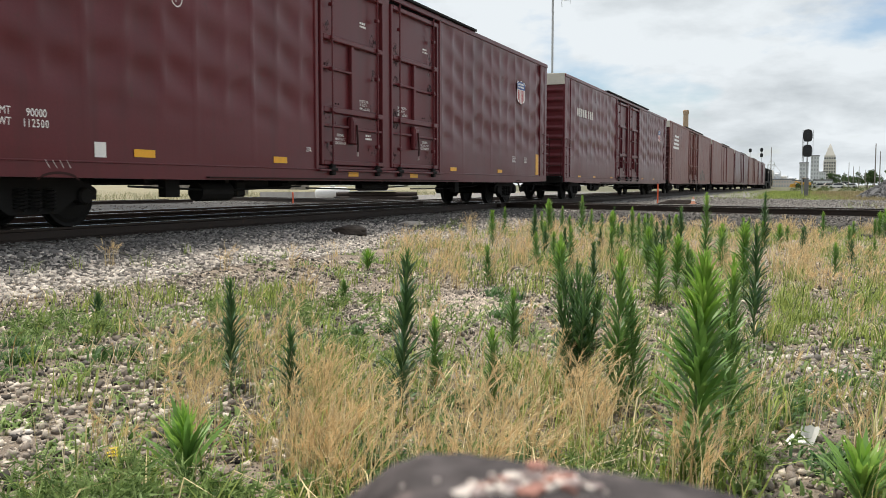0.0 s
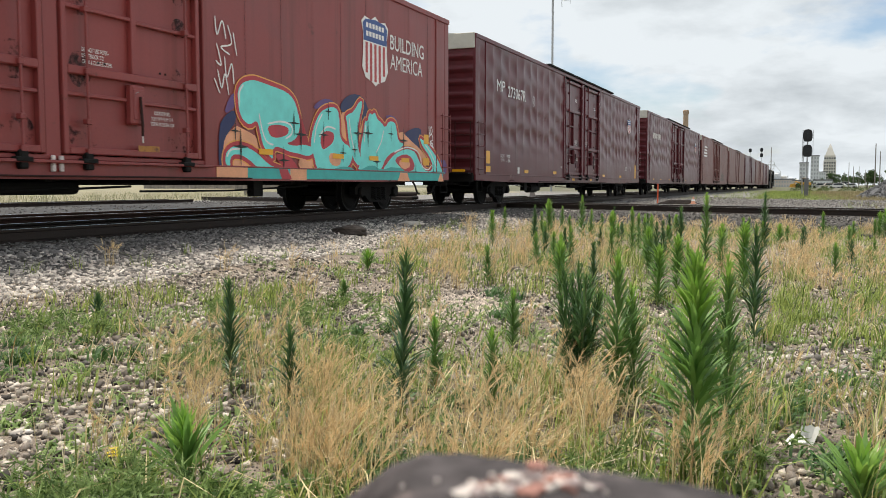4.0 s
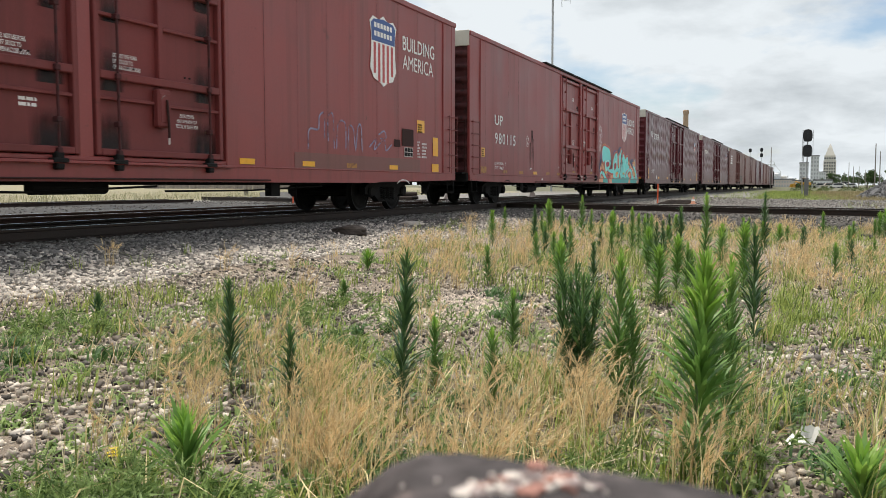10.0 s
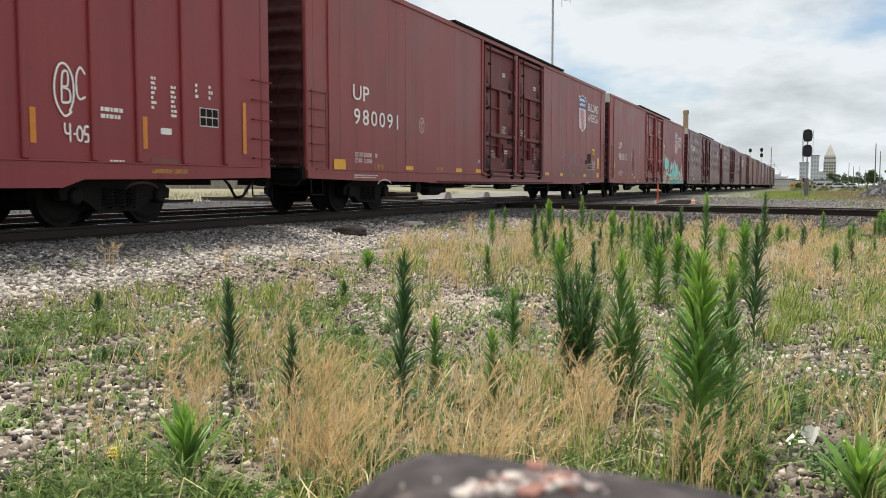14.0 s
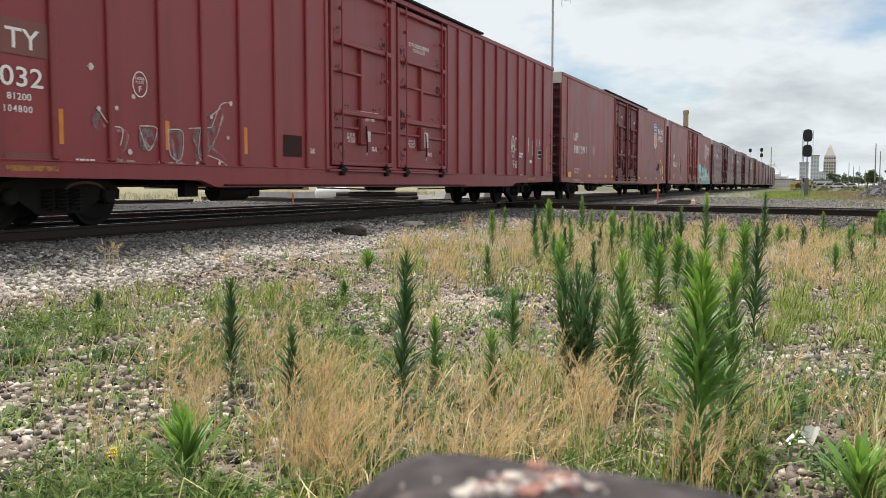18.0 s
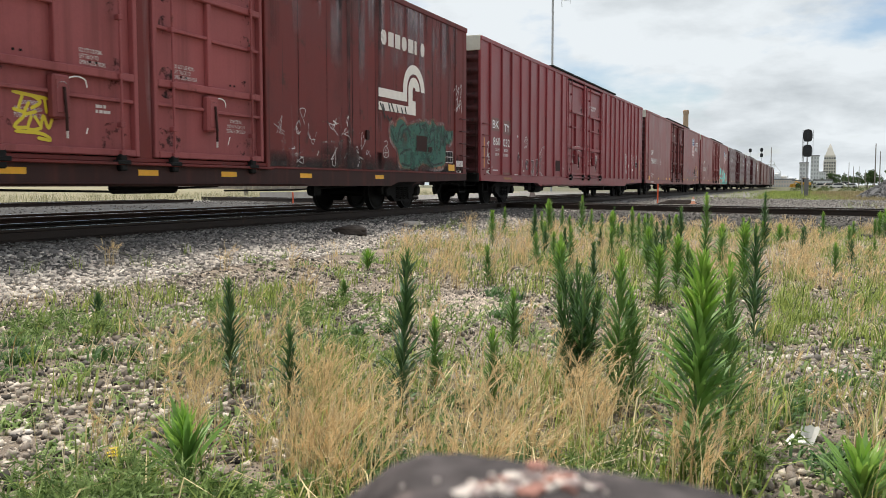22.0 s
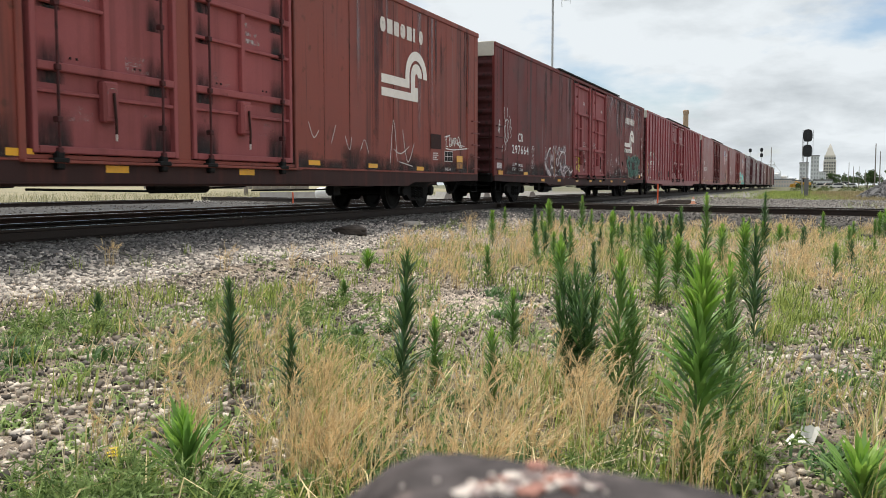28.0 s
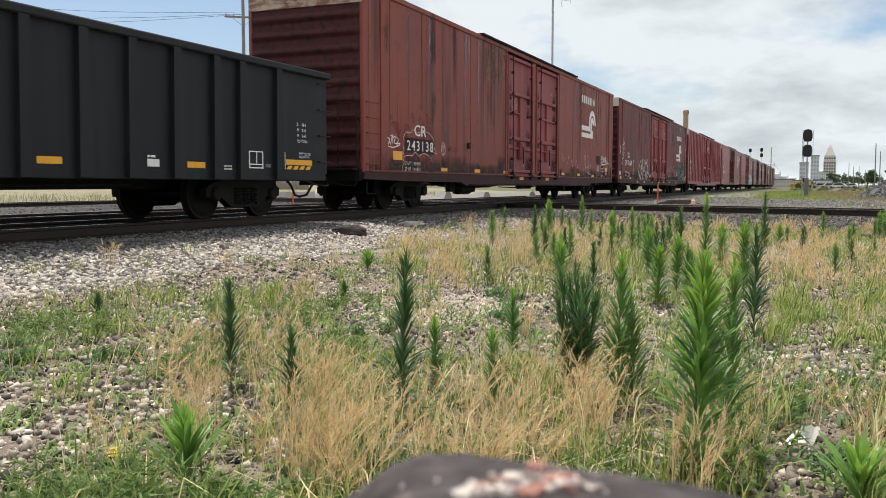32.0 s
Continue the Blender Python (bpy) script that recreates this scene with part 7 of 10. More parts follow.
def rail(track, a, b, drop=0.0, name="rail"):
    """A rail between two points, with a band polished by wheels on its head."""
    a, b = Vector(a), Vector(b)
    d = (b - a).normalized()
    n = Vector((d.y, -d.x, 0))
    mb = MB()
    k = len(RAIL_PROF)
    vs = [p + n * u + Vector((0, 0, w - drop)) for p in (a, b) for u, w in RAIL_PROF]
    fs = [(i, (i + 1) % k, k + (i + 1) % k, k + i) for i in range(k)] + [tuple(range(k))[::-1], tuple(range(k, 2 * k))]
    mb.add(vs, fs)
    r = part(name, mb, M_RAIL, track)
    top = MB()
    top.add([p + n * u + Vector((0, 0, 0.003 - drop)) for p in (a, b) for u in (-0.024, 0.024)], [(0, 2, 3, 1)])
    part("running_band", top, M_SHINE, r, "wheel-polished running band")
    return r


def railway(name, label, p, d, length, gauge=1.51, drop=0.0, ties=True, away=1):
    t = thing(name, label, "railway track", kind="structure")
    n = Vector((-d.y, d.x, 0)) * away
    for off in (0.0, gauge):
        a = p + n * off
        rail(t, a, a + d * length, drop)
    if ties:
        me = MB().box(-1.3, 1.3, -0.11, 0.11, -0.36, -0.192, 0.01).mesh("tie")
        me.materials.append(M_TIE)
        k = int(length / 0.52)
        ang = math.atan2(-n.y, -n.x)
        for i in range(min(k, 110)):
            c = p + n * gauge / 2 + d * (0.3 + 0.52 * i)
            o = new("tie", me)
            o.parent = t
            o.matrix_basis = Matrix.Translation(c + Vector((0, 0, -drop))) @ Matrix.Rotation(ang, 4, "Z")
    return t


UP_Y = Vector((0, 1, 0))
railway("main_track", "railway track of dark rusty rails in grey ballast", Vector((CENTRE + 0.755, -12, 0)), UP_Y, 210)
railway("second_track", "second railway track behind the train", Vector((CENTRE - 3.0, -12, 0)), UP_Y, 180, drop=0.0)
railway("crossing_track", "railway track that crosses the main line at a diamond", CROSS_P - CROSS_D * 40, CROSS_D, 75, drop=0.004, away=-1)

# ------------------------------------------------------------------ far things
BEAR = 23.07


def spot(az, d, z=0.0):
    """A place at a bearing in degrees from the main track's way (positive to the east) and a distance."""
    return Vector((d * math.sin(radians(az)), d * math.cos(radians(az)), z))


# ------------------------------------------------------------------ stones
M_BALLAST = material("dark_crushed_ballast", (0.185, 0.175, 0.165), 0.9, vary=0.3, scale=9, grain=45, bump=0.5, island=0.85)
M_LIMESTONE = material("pale_crushed_limestone", (0.50, 0.46, 0.415), 0.92, vary=0.3, scale=9, grain=45, bump=0.5, island=0.8)
M_FARGRAVEL = material("dusty_gravel", (0.225, 0.212, 0.198), 0.92, vary=0.3, scale=9, grain=45, bump=0.5, island=0.8)
M_DARKBALLAST = material("sooty_ballast", (0.135, 0.127, 0.12), 0.9, vary=0.3, scale=9, grain=45, bump=0.5, island=0.85)
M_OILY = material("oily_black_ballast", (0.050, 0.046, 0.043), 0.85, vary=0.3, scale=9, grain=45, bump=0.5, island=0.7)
M_DARKPEBBLE = material("brown_grey_gravel", (0.20, 0.17, 0.145), 0.92, vary=0.3, scale=9, grain=45, bump=0.5, island=0.8)
M_SANDY = material("pale_sandy_grit", (0.60, 0.51, 0.42), 0.95, vary=0.25, scale=9, grain=45, bump=0.4, island=0.5)
M_PEBBLE = material("mixed_gravel", (0.47, 0.42, 0.36), 0.92, vary=0.3, scale=9, grain=45, bump=0.5, island=1.1)
RNG = np.random.RandomState(4)
CUBE = np.array([(x, y, z) for z in (-1, 1) for y in (-1, 1) for x in (-1, 1)], float)
CUBE_F = np.array([(0, 2, 3), (0, 3, 1), (4, 5, 7), (4, 7, 6), (0, 1, 5), (0, 5, 4), (2, 6, 7), (2, 7, 3), (0, 4, 6), (0, 6, 2), (1, 3, 7), (1, 7, 5)])


def stones(name, xy, size, mat, label, sink=0.25, top=None):
    """Loose angular stones on the ground: jittered blocks, turned every way."""
    n = len(xy)
    v = CUBE[None] * RNG.uniform(0.28, 1.0, (n, 8, 3))
    v *= (size[:, None] * RNG.uniform(0.65, 1.25, (n, 3)))[:, None] * 0.5
    a, b = RNG.uniform(0, 6.28, (2, n))
    ca, sa, cb, sb = np.cos(a), np.sin(a), np.cos(b), np.sin(b)
    x, y, z = v[..., 0], v[..., 1], v[..., 2] * 0.8
    y, z = y * cb[:, None] - z * sb[:, None], y * sb[:, None] + z * cb[:, None]
    x, y = x * ca[:, None] - y * sa[:, None], x * sa[:, None] + y * ca[:, None]
    gz = ground_z(xy[:, 0], xy[:, 1]) if top is None else top
    v = np.stack([x + xy[:, :1], y + xy[:, 1:2], z + (gz + size * (0.35 - sink))[:, None]], -1)
    f = (CUBE_F[None] + 8 * np.arange(n)[:, None, None]).reshape(-1, 3)
    ob = part(name, from_arrays(name, v.reshape(-1, 3), f), mat)
    return tagged(ob, label, "gravel", kind="stuff")


def scatter(n, x0, x1, y0, y1):
    return np.stack([RNG.uniform(x0, x1, n), RNG.uniform(y0, y1, n)], -1)


def across_of(p):
    return (p[:, 0] - CROSS_P.x) * CROSS_N.x + (p[:, 1] - CROSS_P.y) * CROSS_N.y


# dark dirt sheets whose colour paints the shade in the ballast's gaps
M_GAPSHADE = material("dark_dirt_gap_shade", (0.065, 0.057, 0.050), 0.95, vary=0.35, scale=2, grain=30, bump=0.6, distance=0.02)


def gap_shade_sheet(name, label, us_, vs__, place):
    U_, V_ = np.meshgrid(us_, vs__, indexing="ij")
    x, y = place(U_, V_)
    k_ = np.arange(U_.size).reshape(U_.shape)
    f_ = np.stack([k_[:-1, :-1], k_[1:, :-1], k_[1:, 1:], k_[:-1, 1:]], -1).reshape(-1, 4)
    ob = part(name, from_arrays(name, np.stack([x, y, ground_z(x, y) + 0.014], -1).reshape(-1, 3), f_, True), M_GAPSHADE)
    tagged(ob, label, "ground", kind="structure")


gap_shade_sheet("shoulder_dirt", "dark dirt with painted gap shade under the shoulder stones", np.linspace(0, 1, 26), np.arange(0.0, 21.5, 0.3),
           lambda u, v: (-10.2 + u * (2.55 + 0.28 * np.sin(v * 1.7) + 0.16 * np.sin(v * 4.1 + 1)), v))
gap_shade_sheet("crossing_dirt", "dark dirt with painted gap shade under the crossing track's ballast", np.arange(-7.0, 12.0, 0.4), np.linspace(0, 1, 20),
           lambda u, v: (CROSS_P.x + CROSS_D.x * u + CROSS_N.x * (-3.1 + 6.2 * v + 0.15 * np.sin(u * 2.3)), CROSS_P.y + CROSS_D.y * u + CROSS_N.y * (-3.1 + 6.2 * v + 0.15 * np.sin(u * 2.3))))

# the shoulder of the main track: dark near the rail, paler lower down
p = np.concatenate([scatter(44000, -10.22, -6.8, 1.5, 17), scatter(9000, -10.22, -6.8, 17, 30)])
keep = (across_of(p) < -0.12) & (RNG.uniform(0, 1, len(p)) < smooth01((-6.5 - p[:, 0]) / 0.9))
p = p[keep]
dark = RNG.uniform(0, 1, len(p)) < smooth01((-8.25 - p[:, 0] + 0.35 * waves(p[:, 0], p[:, 1], 1.5, 9)) / 0.9)
stones("ballast", p[dark], RNG.uniform(0.035, 0.085, dark.sum()), M_BALLAST, "dark grey crushed stone ballast under the rails")
stones("limestone_ballast", p[~dark], 0.024 + 0.056 * RNG.uniform(0, 1, (~dark).sum()) ** 1.5, M_LIMESTONE, "pale crushed limestone on the ballast shoulder")
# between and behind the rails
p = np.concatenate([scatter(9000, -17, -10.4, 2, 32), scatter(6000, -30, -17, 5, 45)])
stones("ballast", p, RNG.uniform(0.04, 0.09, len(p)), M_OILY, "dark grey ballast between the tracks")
# along the crossing track
u, ac = RNG.uniform(-7, 12.5, 26000), RNG.uniform(-4.4, 3.3, 26000)
keep = (np.abs(ac) > 0.12) & (np.abs(ac - 1.51) > 0.12) & (RNG.uniform(0, 1, 26000) < smooth01((ac + 4.5) / 1.3))
p = np.stack([CROSS_P.x + CROSS_D.x * u + CROSS_N.x * ac, CROSS_P.y + CROSS_D.y * u + CROSS_N.y * ac], -1)[keep]
stones("ballast", p, RNG.uniform(0.05, 0.11, len(p)), M_DARKBALLAST, "dark grey ballast along the crossing track")
p = scatter(20000, -9.6, 9, 27, 62)
p = p[across_of(p) > 3.0]
stones("far_gravel", p, RNG.uniform(0.035, 0.085, len(p)), M_FARGRAVEL, "pale gravel beyond the crossing track")
# gravel on the weedy flat
p = np.concatenate([scatter(46000, -7.6, -2.2, 1.8, 11), scatter(26000, -4.5, 1.6, 2.4, 13), scatter(4000, -0.9, 1.2, 2.2, 4.2), scatter(14000, -7.5, 7, -7, 2.0), scatter(9000, 1.6, 8, 2.0, 13)])
w = 0.6 + 0.9 * waves(p[:, 0], p[:, 1], 1.0, 21)
p = p[RNG.uniform(0, 1, len(p)) < np.clip(w, 0.12, 1)]
sandy = ((p[:, 0] + 2.95) / 0.5) ** 2 + ((p[:, 1] - 7.2) / 1.05) ** 2 + 0.35 * waves(p[:, 0], p[:, 1], 3.0, 22) < 1
p = p[~sandy | (RNG.uniform(0, 1, len(p)) < 0.08)]
tone = RNG.uniform(0, 1, len(p))
stones("gravel", p[tone < 0.72], 0.011 + 0.046 * RNG.uniform(0, 1, (tone < 0.72).sum()) ** 2.6, M_PEBBLE, "loose pale gravel among the weeds", 0.2)
stones("dark_gravel", p[tone >= 0.72], 0.012 + 0.050 * RNG.uniform(0, 1, (tone >= 0.72).sum()) ** 2.4, M_DARKPEBBLE, "darker gravel among the weeds", 0.2)
p = scatter(5200, -3.6, -2.3, 5.8, 8.6)
p = p[((p[:, 0] + 2.95) / 0.55) ** 2 + ((p[:, 1] - 7.2) / 1.15) ** 2 + 0.35 * waves(p[:, 0], p[:, 1], 3.0, 22) < 1]
stones("sandy_gravel", p, 0.012 + 0.030 * RNG.uniform(0, 1, len(p)) ** 2, M_SANDY, "pale sandy fine gravel on a bare patch", 0.3)
p = np.concatenate([scatter(60, -5.5, -1.5, 2.2, 6.5), scatter(60, -0.6, 0.9, 3.6, 6.8), scatter(170, -0.4, 0.45, 4.7, 6.3), scatter(60, -3.2, -2.4, 2.6, 4.0)])
stones("pale_stones", p, 0.02 + 0.045 * RNG.uniform(0, 1, len(p)) ** 1.6, M_LIMESTONE, "larger pale stones among the weeds", 0.2)


# fine chips that fill the gaps: six-cornered grains
p = np.concatenate([scatter(34000, -7.6, 1.6, 1.9, 8), scatter(14000, -6.5, 3, 8, 17), scatter(5000, -3.7, -2.3, 6.0, 8.4)])
p = p[(across_of(p) < -2.6) & (np.hypot(p[:, 0], p[:, 1]) > 1.9)]
n = len(p)
grain = np.array([(1, 0, 0), (-1, 0, 0), (0, 1, 0), (0, -1, 0), (0, 0, 1), (0, 0, -1)], float)
v = grain[None] * RNG.uniform(0.5, 1.2, (n, 6, 3)) * (RNG.uniform(0.004, 0.011, n) * (1 + 0.05 * p[:, 1]))[:, None, None] + RNG.normal(0, 0.002, (n, 6, 3))
v += np.column_stack([p, ground_z(p[:, 0], p[:, 1]) + 0.004])[:, None]
f = (np.array([(0, 2, 4), (2, 1, 4), (1, 3, 4), (3, 0, 4), (2, 0, 5), (1, 2, 5), (3, 1, 5), (0, 3, 5)])[None] + 6 * np.arange(n)[:, None, None]).reshape(-1, 3)
tagged(part("stone_chips", from_arrays("stone_chips", v.reshape(-1, 3), f), M_PEBBLE), "fine stone chips scattered on the soil", "gravel", kind="stuff")


# ------------------------------------------------------------------ grass
def leaf_material(name, col, col2, trans=0.35, rough=0.6):
    m = bpy.data.materials.new(name)
    m.use_nodes = True
    nt = m.node_tree
    bs, out = nt.nodes["Principled BSDF"], nt.nodes["Material Output"]
    g = nt.nodes.new("ShaderNodeNewGeometry")
    c = ramp(nt, g.outputs["Random Per Island"], 0.0, 1.0, col, col2)
    tc = nt.nodes.new("ShaderNodeTexCoord")
    c = mix(nt, 1.0, c, ramp(nt, noise_node(nt, tc.outputs["Object"], 9.0), 0.3, 0.7, (0.75,) * 3, (1.2,) * 3), "MULTIPLY")
    nt.links.new(c, bs.inputs["Base Color"])
    bs.inputs["Roughness"].default_value = rough
    bs.inputs["Specular IOR Level"].default_value = 0.35
    tr = nt.nodes.new("ShaderNodeBsdfTranslucent")
    nt.links.new(c, tr.inputs[0])
    ms = nt.nodes.new("ShaderNodeMixShader")
    ms.inputs[0].default_value = trans
    nt.links.new(bs.outputs[0], ms.inputs[1])
    nt.links.new(tr.outputs[0], ms.inputs[2])
    nt.links.new(ms.outputs[0], out.inputs[0])
    return m


M_DRY = leaf_material("dry_tan_grass", (0.34, 0.24, 0.105), (0.99, 0.83, 0.50), 0.3, 0.75)
M_DRYHEAD = leaf_material("dry_seed_heads", (0.60, 0.425, 0.225), (0.99, 0.81, 0.49), 0.4, 0.85)
M_GREEN = leaf_material("green_grass", (0.075, 0.135, 0.022), (0.48, 0.56, 0.15), 0.4)
M_FARDRY = leaf_material("dusty_olive_grass", (0.20, 0.17, 0.075), (0.46, 0.38, 0.20), 0.3, 0.75)
M_LITTERPALE = leaf_material("bleached_straw_stalks", (0.62, 0.52, 0.31), (0.95, 0.84, 0.58), 0.2, 0.7)
M_LITTER = leaf_material("bleached_straw_litter", (0.18, 0.13, 0.075), (0.86, 0.72, 0.46), 0.2, 0.85)
M_DARKLEAF = leaf_material("dark_low_weed_leaves", (0.045, 0.11, 0.035), (0.14, 0.25, 0.08), 0.35)
M_LOWLEAF = leaf_material("low_weed_leaves", (0.065, 0.13, 0.03), (0.38, 0.50, 0.18), 0.4)
M_WEED_DARK = leaf_material("dark_weed_leaves", (0.045, 0.105, 0.042), (0.105, 0.20, 0.072), 0.25, 0.42)
M_WEED_BUSH = leaf_material("bushy_weed_leaves", (0.055, 0.125, 0.045), (0.15, 0.27, 0.09), 0.3, 0.42)
M_WEED = leaf_material("weed_leaves", (0.10, 0.205, 0.05), (0.20, 0.34, 0.095), 0.35, 0.45)
M_WEED_TOP = leaf_material("young_weed_leaves", (0.20, 0.38, 0.05), (0.37, 0.56, 0.12), 0.4, 0.5)
M_WEED_FRESH = leaf_material("fresh_weed_leaves", (0.12, 0.25, 0.05), (0.23, 0.40, 0.10), 0.35, 0.42)
M_STEM = material("weed_stem", (0.13, 0.19, 0.07), 0.7, vary=0.3, scale=8, bump=0.1)


def polar_tufts(patches, per, spread):
    """Tufts scattered over stretches of ground: (bearing from, to, distance from, to, stems)."""
    base, tuft = [], []
    for az0, az1, d0, d1, n in patches:
        k = max(1, n // per)
        az = np.radians(RNG.uniform(az0, az1, k))
        d = np.sqrt(RNG.uniform(d0 ** 2, d1 ** 2, k))
        c = np.stack([d * np.sin(az), d * np.cos(az)], -1)
        s = RNG.uniform(0.4, 1.6, k) * spread
        q = c[:, None] + RNG.normal(0, 1, (k, per, 2)) * s[:, None, None]
        base.append(q.reshape(-1, 2))
        tuft.append(np.repeat(RNG.uniform(0.65, 1.25, k), per))
    return np.concatenate(base), np.concatenate(tuft)


def blades(base, h, lean, width):
    """Bent blades of grass: five points and three triangles each."""
    n = len(base)
    z = ground_z(base[:, 0], base[:, 1]) - 0.01
    root = np.column_stack([base, z])
    a = RNG.uniform(0, 6.28, n)
    a = np.where(RNG.uniform(0, 1, n) < 0.45, RNG.normal(0.4, 0.8, n), a)
    out = np.column_stack([np.cos(a), np.sin(a), np.zeros(n)]) * (lean * h)[:, None]
    b = a + RNG.uniform(0.8, 2.3, n)
    side = np.column_stack([np.cos(b), np.sin(b), np.zeros(n)]) * (width / 2)[:, None]
    up = np.column_stack([np.zeros(n), np.zeros(n), h])
    mid = root + out * 0.3 + up * 0.55
    tip = root + out + up * np.clip(1 - 0.35 * lean, 0.4, 1)[:, None]
    v = np.stack([root - side, root + side, mid - side * 0.8, mid + side * 0.8, tip], 1)
    f = np.array([(0, 1, 2), (1, 3, 2), (2, 3, 4)])[None] + 5 * np.arange(n)[:, None, None]
    return v.reshape(-1, 3), f.reshape(-1, 3), mid, tip


def seed_heads(mid, tip, k, length, loose=0.24, half=0.0015):
    """Fluffy drooping heads: fine hairs along the upper part of each stem."""
    n = len(tip)
    t = RNG.uniform(0.45, 1.0, (n, k, 1))
    at = mid[:, None] * (1 - t) + tip[:, None] * t
    ax = (tip - mid) / np.linalg.norm(tip - mid, axis=1)[:, None]
    d = RNG.normal(0, 1, (n, k, 3)) * loose + ax[:, None]
    d[..., 2] -= 0.22
    d *= RNG.uniform(0.5, 1.0, (n, k, 1)) * length
    s = RNG.normal(0, 1, (n, k, 3))
    s *= half / np.linalg.norm(s, axis=2, keepdims=True)
    v = np.stack([at - s, at + s, at + d], 2)
    return v.reshape(-1, 3), np.arange(n * k * 3).reshape(-1, 3)


def grass(name, patches, per, spread, h, lean, width, mat, label, heads=0, head_len=0.07):
    base, tuft = polar_tufts(patches, per, spread)
    ok = (base[:, 0] > -8.0) & (across_of(base) < -2.2) & (np.hypot(base[:, 0], base[:, 1]) > 1.6) & ((np.hypot(base[:, 0], base[:, 1]) > 2.2) | (base[:, 1] < 0.3))
    ok &= ~((np.abs(base[:, 0]) < 0.15) & (base[:, 1] > 2.7) & (base[:, 1] < 3.95))
    ok &= ((base[:, 0] + 2.95) / 0.55) ** 2 + ((base[:, 1] - 7.2) / 1.15) ** 2 > 1
    ok &= (((base[:, 0] - 0.02) / 0.5) ** 2 + ((base[:, 1] - 5.5) / 0.9) ** 2 > 1) | (RNG.uniform(0, 1, len(base)) < 0.25)
    base, tuft = base[ok], tuft[ok]
    n = len(base)
    hh = RNG.uniform(h[0], h[1], n) * tuft
    v, f, mid, tip = blades(base, hh, RNG.uniform(lean[0], lean[1], n), RNG.uniform(width[0], width[1], n))
    ob = part(name, from_arrays(name, v, f), mat)
    tagged(ob, label, "grass", kind="stuff")
    if heads:
        pick = RNG.uniform(0, 1, n) < 0.75
        v, f = seed_heads(mid[pick], tip[pick], heads, head_len)
        ob = part("seed_heads", from_arrays("seed_heads", v, f), M_DRYHEAD)
        tagged(ob, "fluffy tan seed heads of dry grass", "grass", kind="stuff")


grass("dry_grass", [(-34, -25, 2.8, 4.0, 440), (-24, -13, 2.8, 4.1, 420), (-18, -10, 4.2, 6.2, 160), (-37, -31, 4.0, 6.0, 260), (-27, -12, 9.6, 16, 1700), (-1.4, 7, 9.2, 16, 900), (-7, 6, 2.9, 4.2, 250), (-24, 7, 15, 22, 1500), (-9, 7, 2.5, 3.4, 90), (-20, 7, 17.5, 23, 1500), (-47, -38, 3.0, 5.5, 200),
                    (-9, 0, 10, 15, 800), (-52, 7, 2.6, 12, 500), (8, 305, 1.6, 8, 2200), (8, 60, 8, 16, 1200)], 22, 0.05, (0.17, 0.39), (0.06, 0.5), (0.003, 0.006), M_DRY, "dry tan grass standing in tufts", 26, 0.065)
grass("dry_straw", [(-34, -10, 2.6, 4.8, 560), (-27, 5, 8.8, 16, 1000), (-50, 5, 2.6, 9, 560)], 9, 0.12, (0.10, 0.34), (0.5, 1.6), (0.004, 0.008), M_DRY, "bent straw lying among the grass")
grass("green_grass", [(-2.0, 7, 6.4, 9.4, 1300), (-52, -30, 2.5, 3.6, 260), (-46, -30, 6.2, 9.4, 900), (-36, -28, 3.6, 5.6, 600), (-33, -10, 2.6, 5.2, 1100), (-27, -9, 8.5, 16, 3600), (-6, 6, 2.9, 6, 700),
                      (-11, 0, 4, 9, 900), (-1.4, 7, 9, 16, 1500), (-12, 7, 2.4, 3.4, 500), (-20, 7, 17.5, 23, 2600), (-28, 7, 15, 22, 3600), (-53, 7, 2.6, 13, 1800), (8, 305, 1.6, 8, 2600), (8, 60, 8, 18, 1800)], 18, 0.06, (0.10, 0.28), (0.2, 1.0), (0.006, 0.012), M_GREEN, "green grass in loose tufts")
grass("straw_stalks", [(-34, -10, 2.7, 5.0, 330), (-12, 7, 2.7, 6, 130), (-27, 5, 8.8, 16, 500), (-50, -34, 2.7, 6, 110)], 3, 0.05, (0.28, 0.50), (0.15, 0.9), (0.0025, 0.004), M_LITTERPALE, "long pale straw stalks leaning over the grass")
# dead straw lying flat between the stones
p = np.concatenate([scatter(26000, -7.4, 1.8, 1.9, 12), scatter(9000, -5, 4, 9, 20)])
p = p[(across_of(p) < -2.4) & (np.hypot(p[:, 0], p[:, 1]) > 1.9) & (waves(p[:, 0], p[:, 1], 0.9, 63) > -0.45)]
v, f, _, _ = blades(p, RNG.uniform(0.012, 0.03, len(p)), RNG.uniform(1.5, 5.0, len(p)), RNG.uniform(0.002, 0.005, len(p)))
tagged(part("straw_litter", from_arrays("straw_litter", v, f), M_LITTER), "flat dead straw litter on the soil", "grass", kind="stuff")
# low leafy weeds
base, tuft = polar_tufts([(-53, -38, 3.0, 7.5, 1200), (-53, -25, 2.5, 8, 5600), (-25, 6, 2.6, 8, 4500), (-40, 4, 8, 15, 4500)], 26, 0.07)
ok = (base[:, 0] > -7.6) & (across_of(base) < -2.3)
base, tuft = base[ok], tuft[ok]
v, f, _, _ = blades(base, RNG.uniform(0.02, 0.10, len(base)) * tuft, RNG.uniform(0.4, 1.8, len(base)), RNG.uniform(0.010, 0.024, len(base)))
tagged(part("low_weeds", from_arrays("low_weeds", v, f), M_LOWLEAF), "low leafy green weeds between the stones", "weeds", kind="stuff")


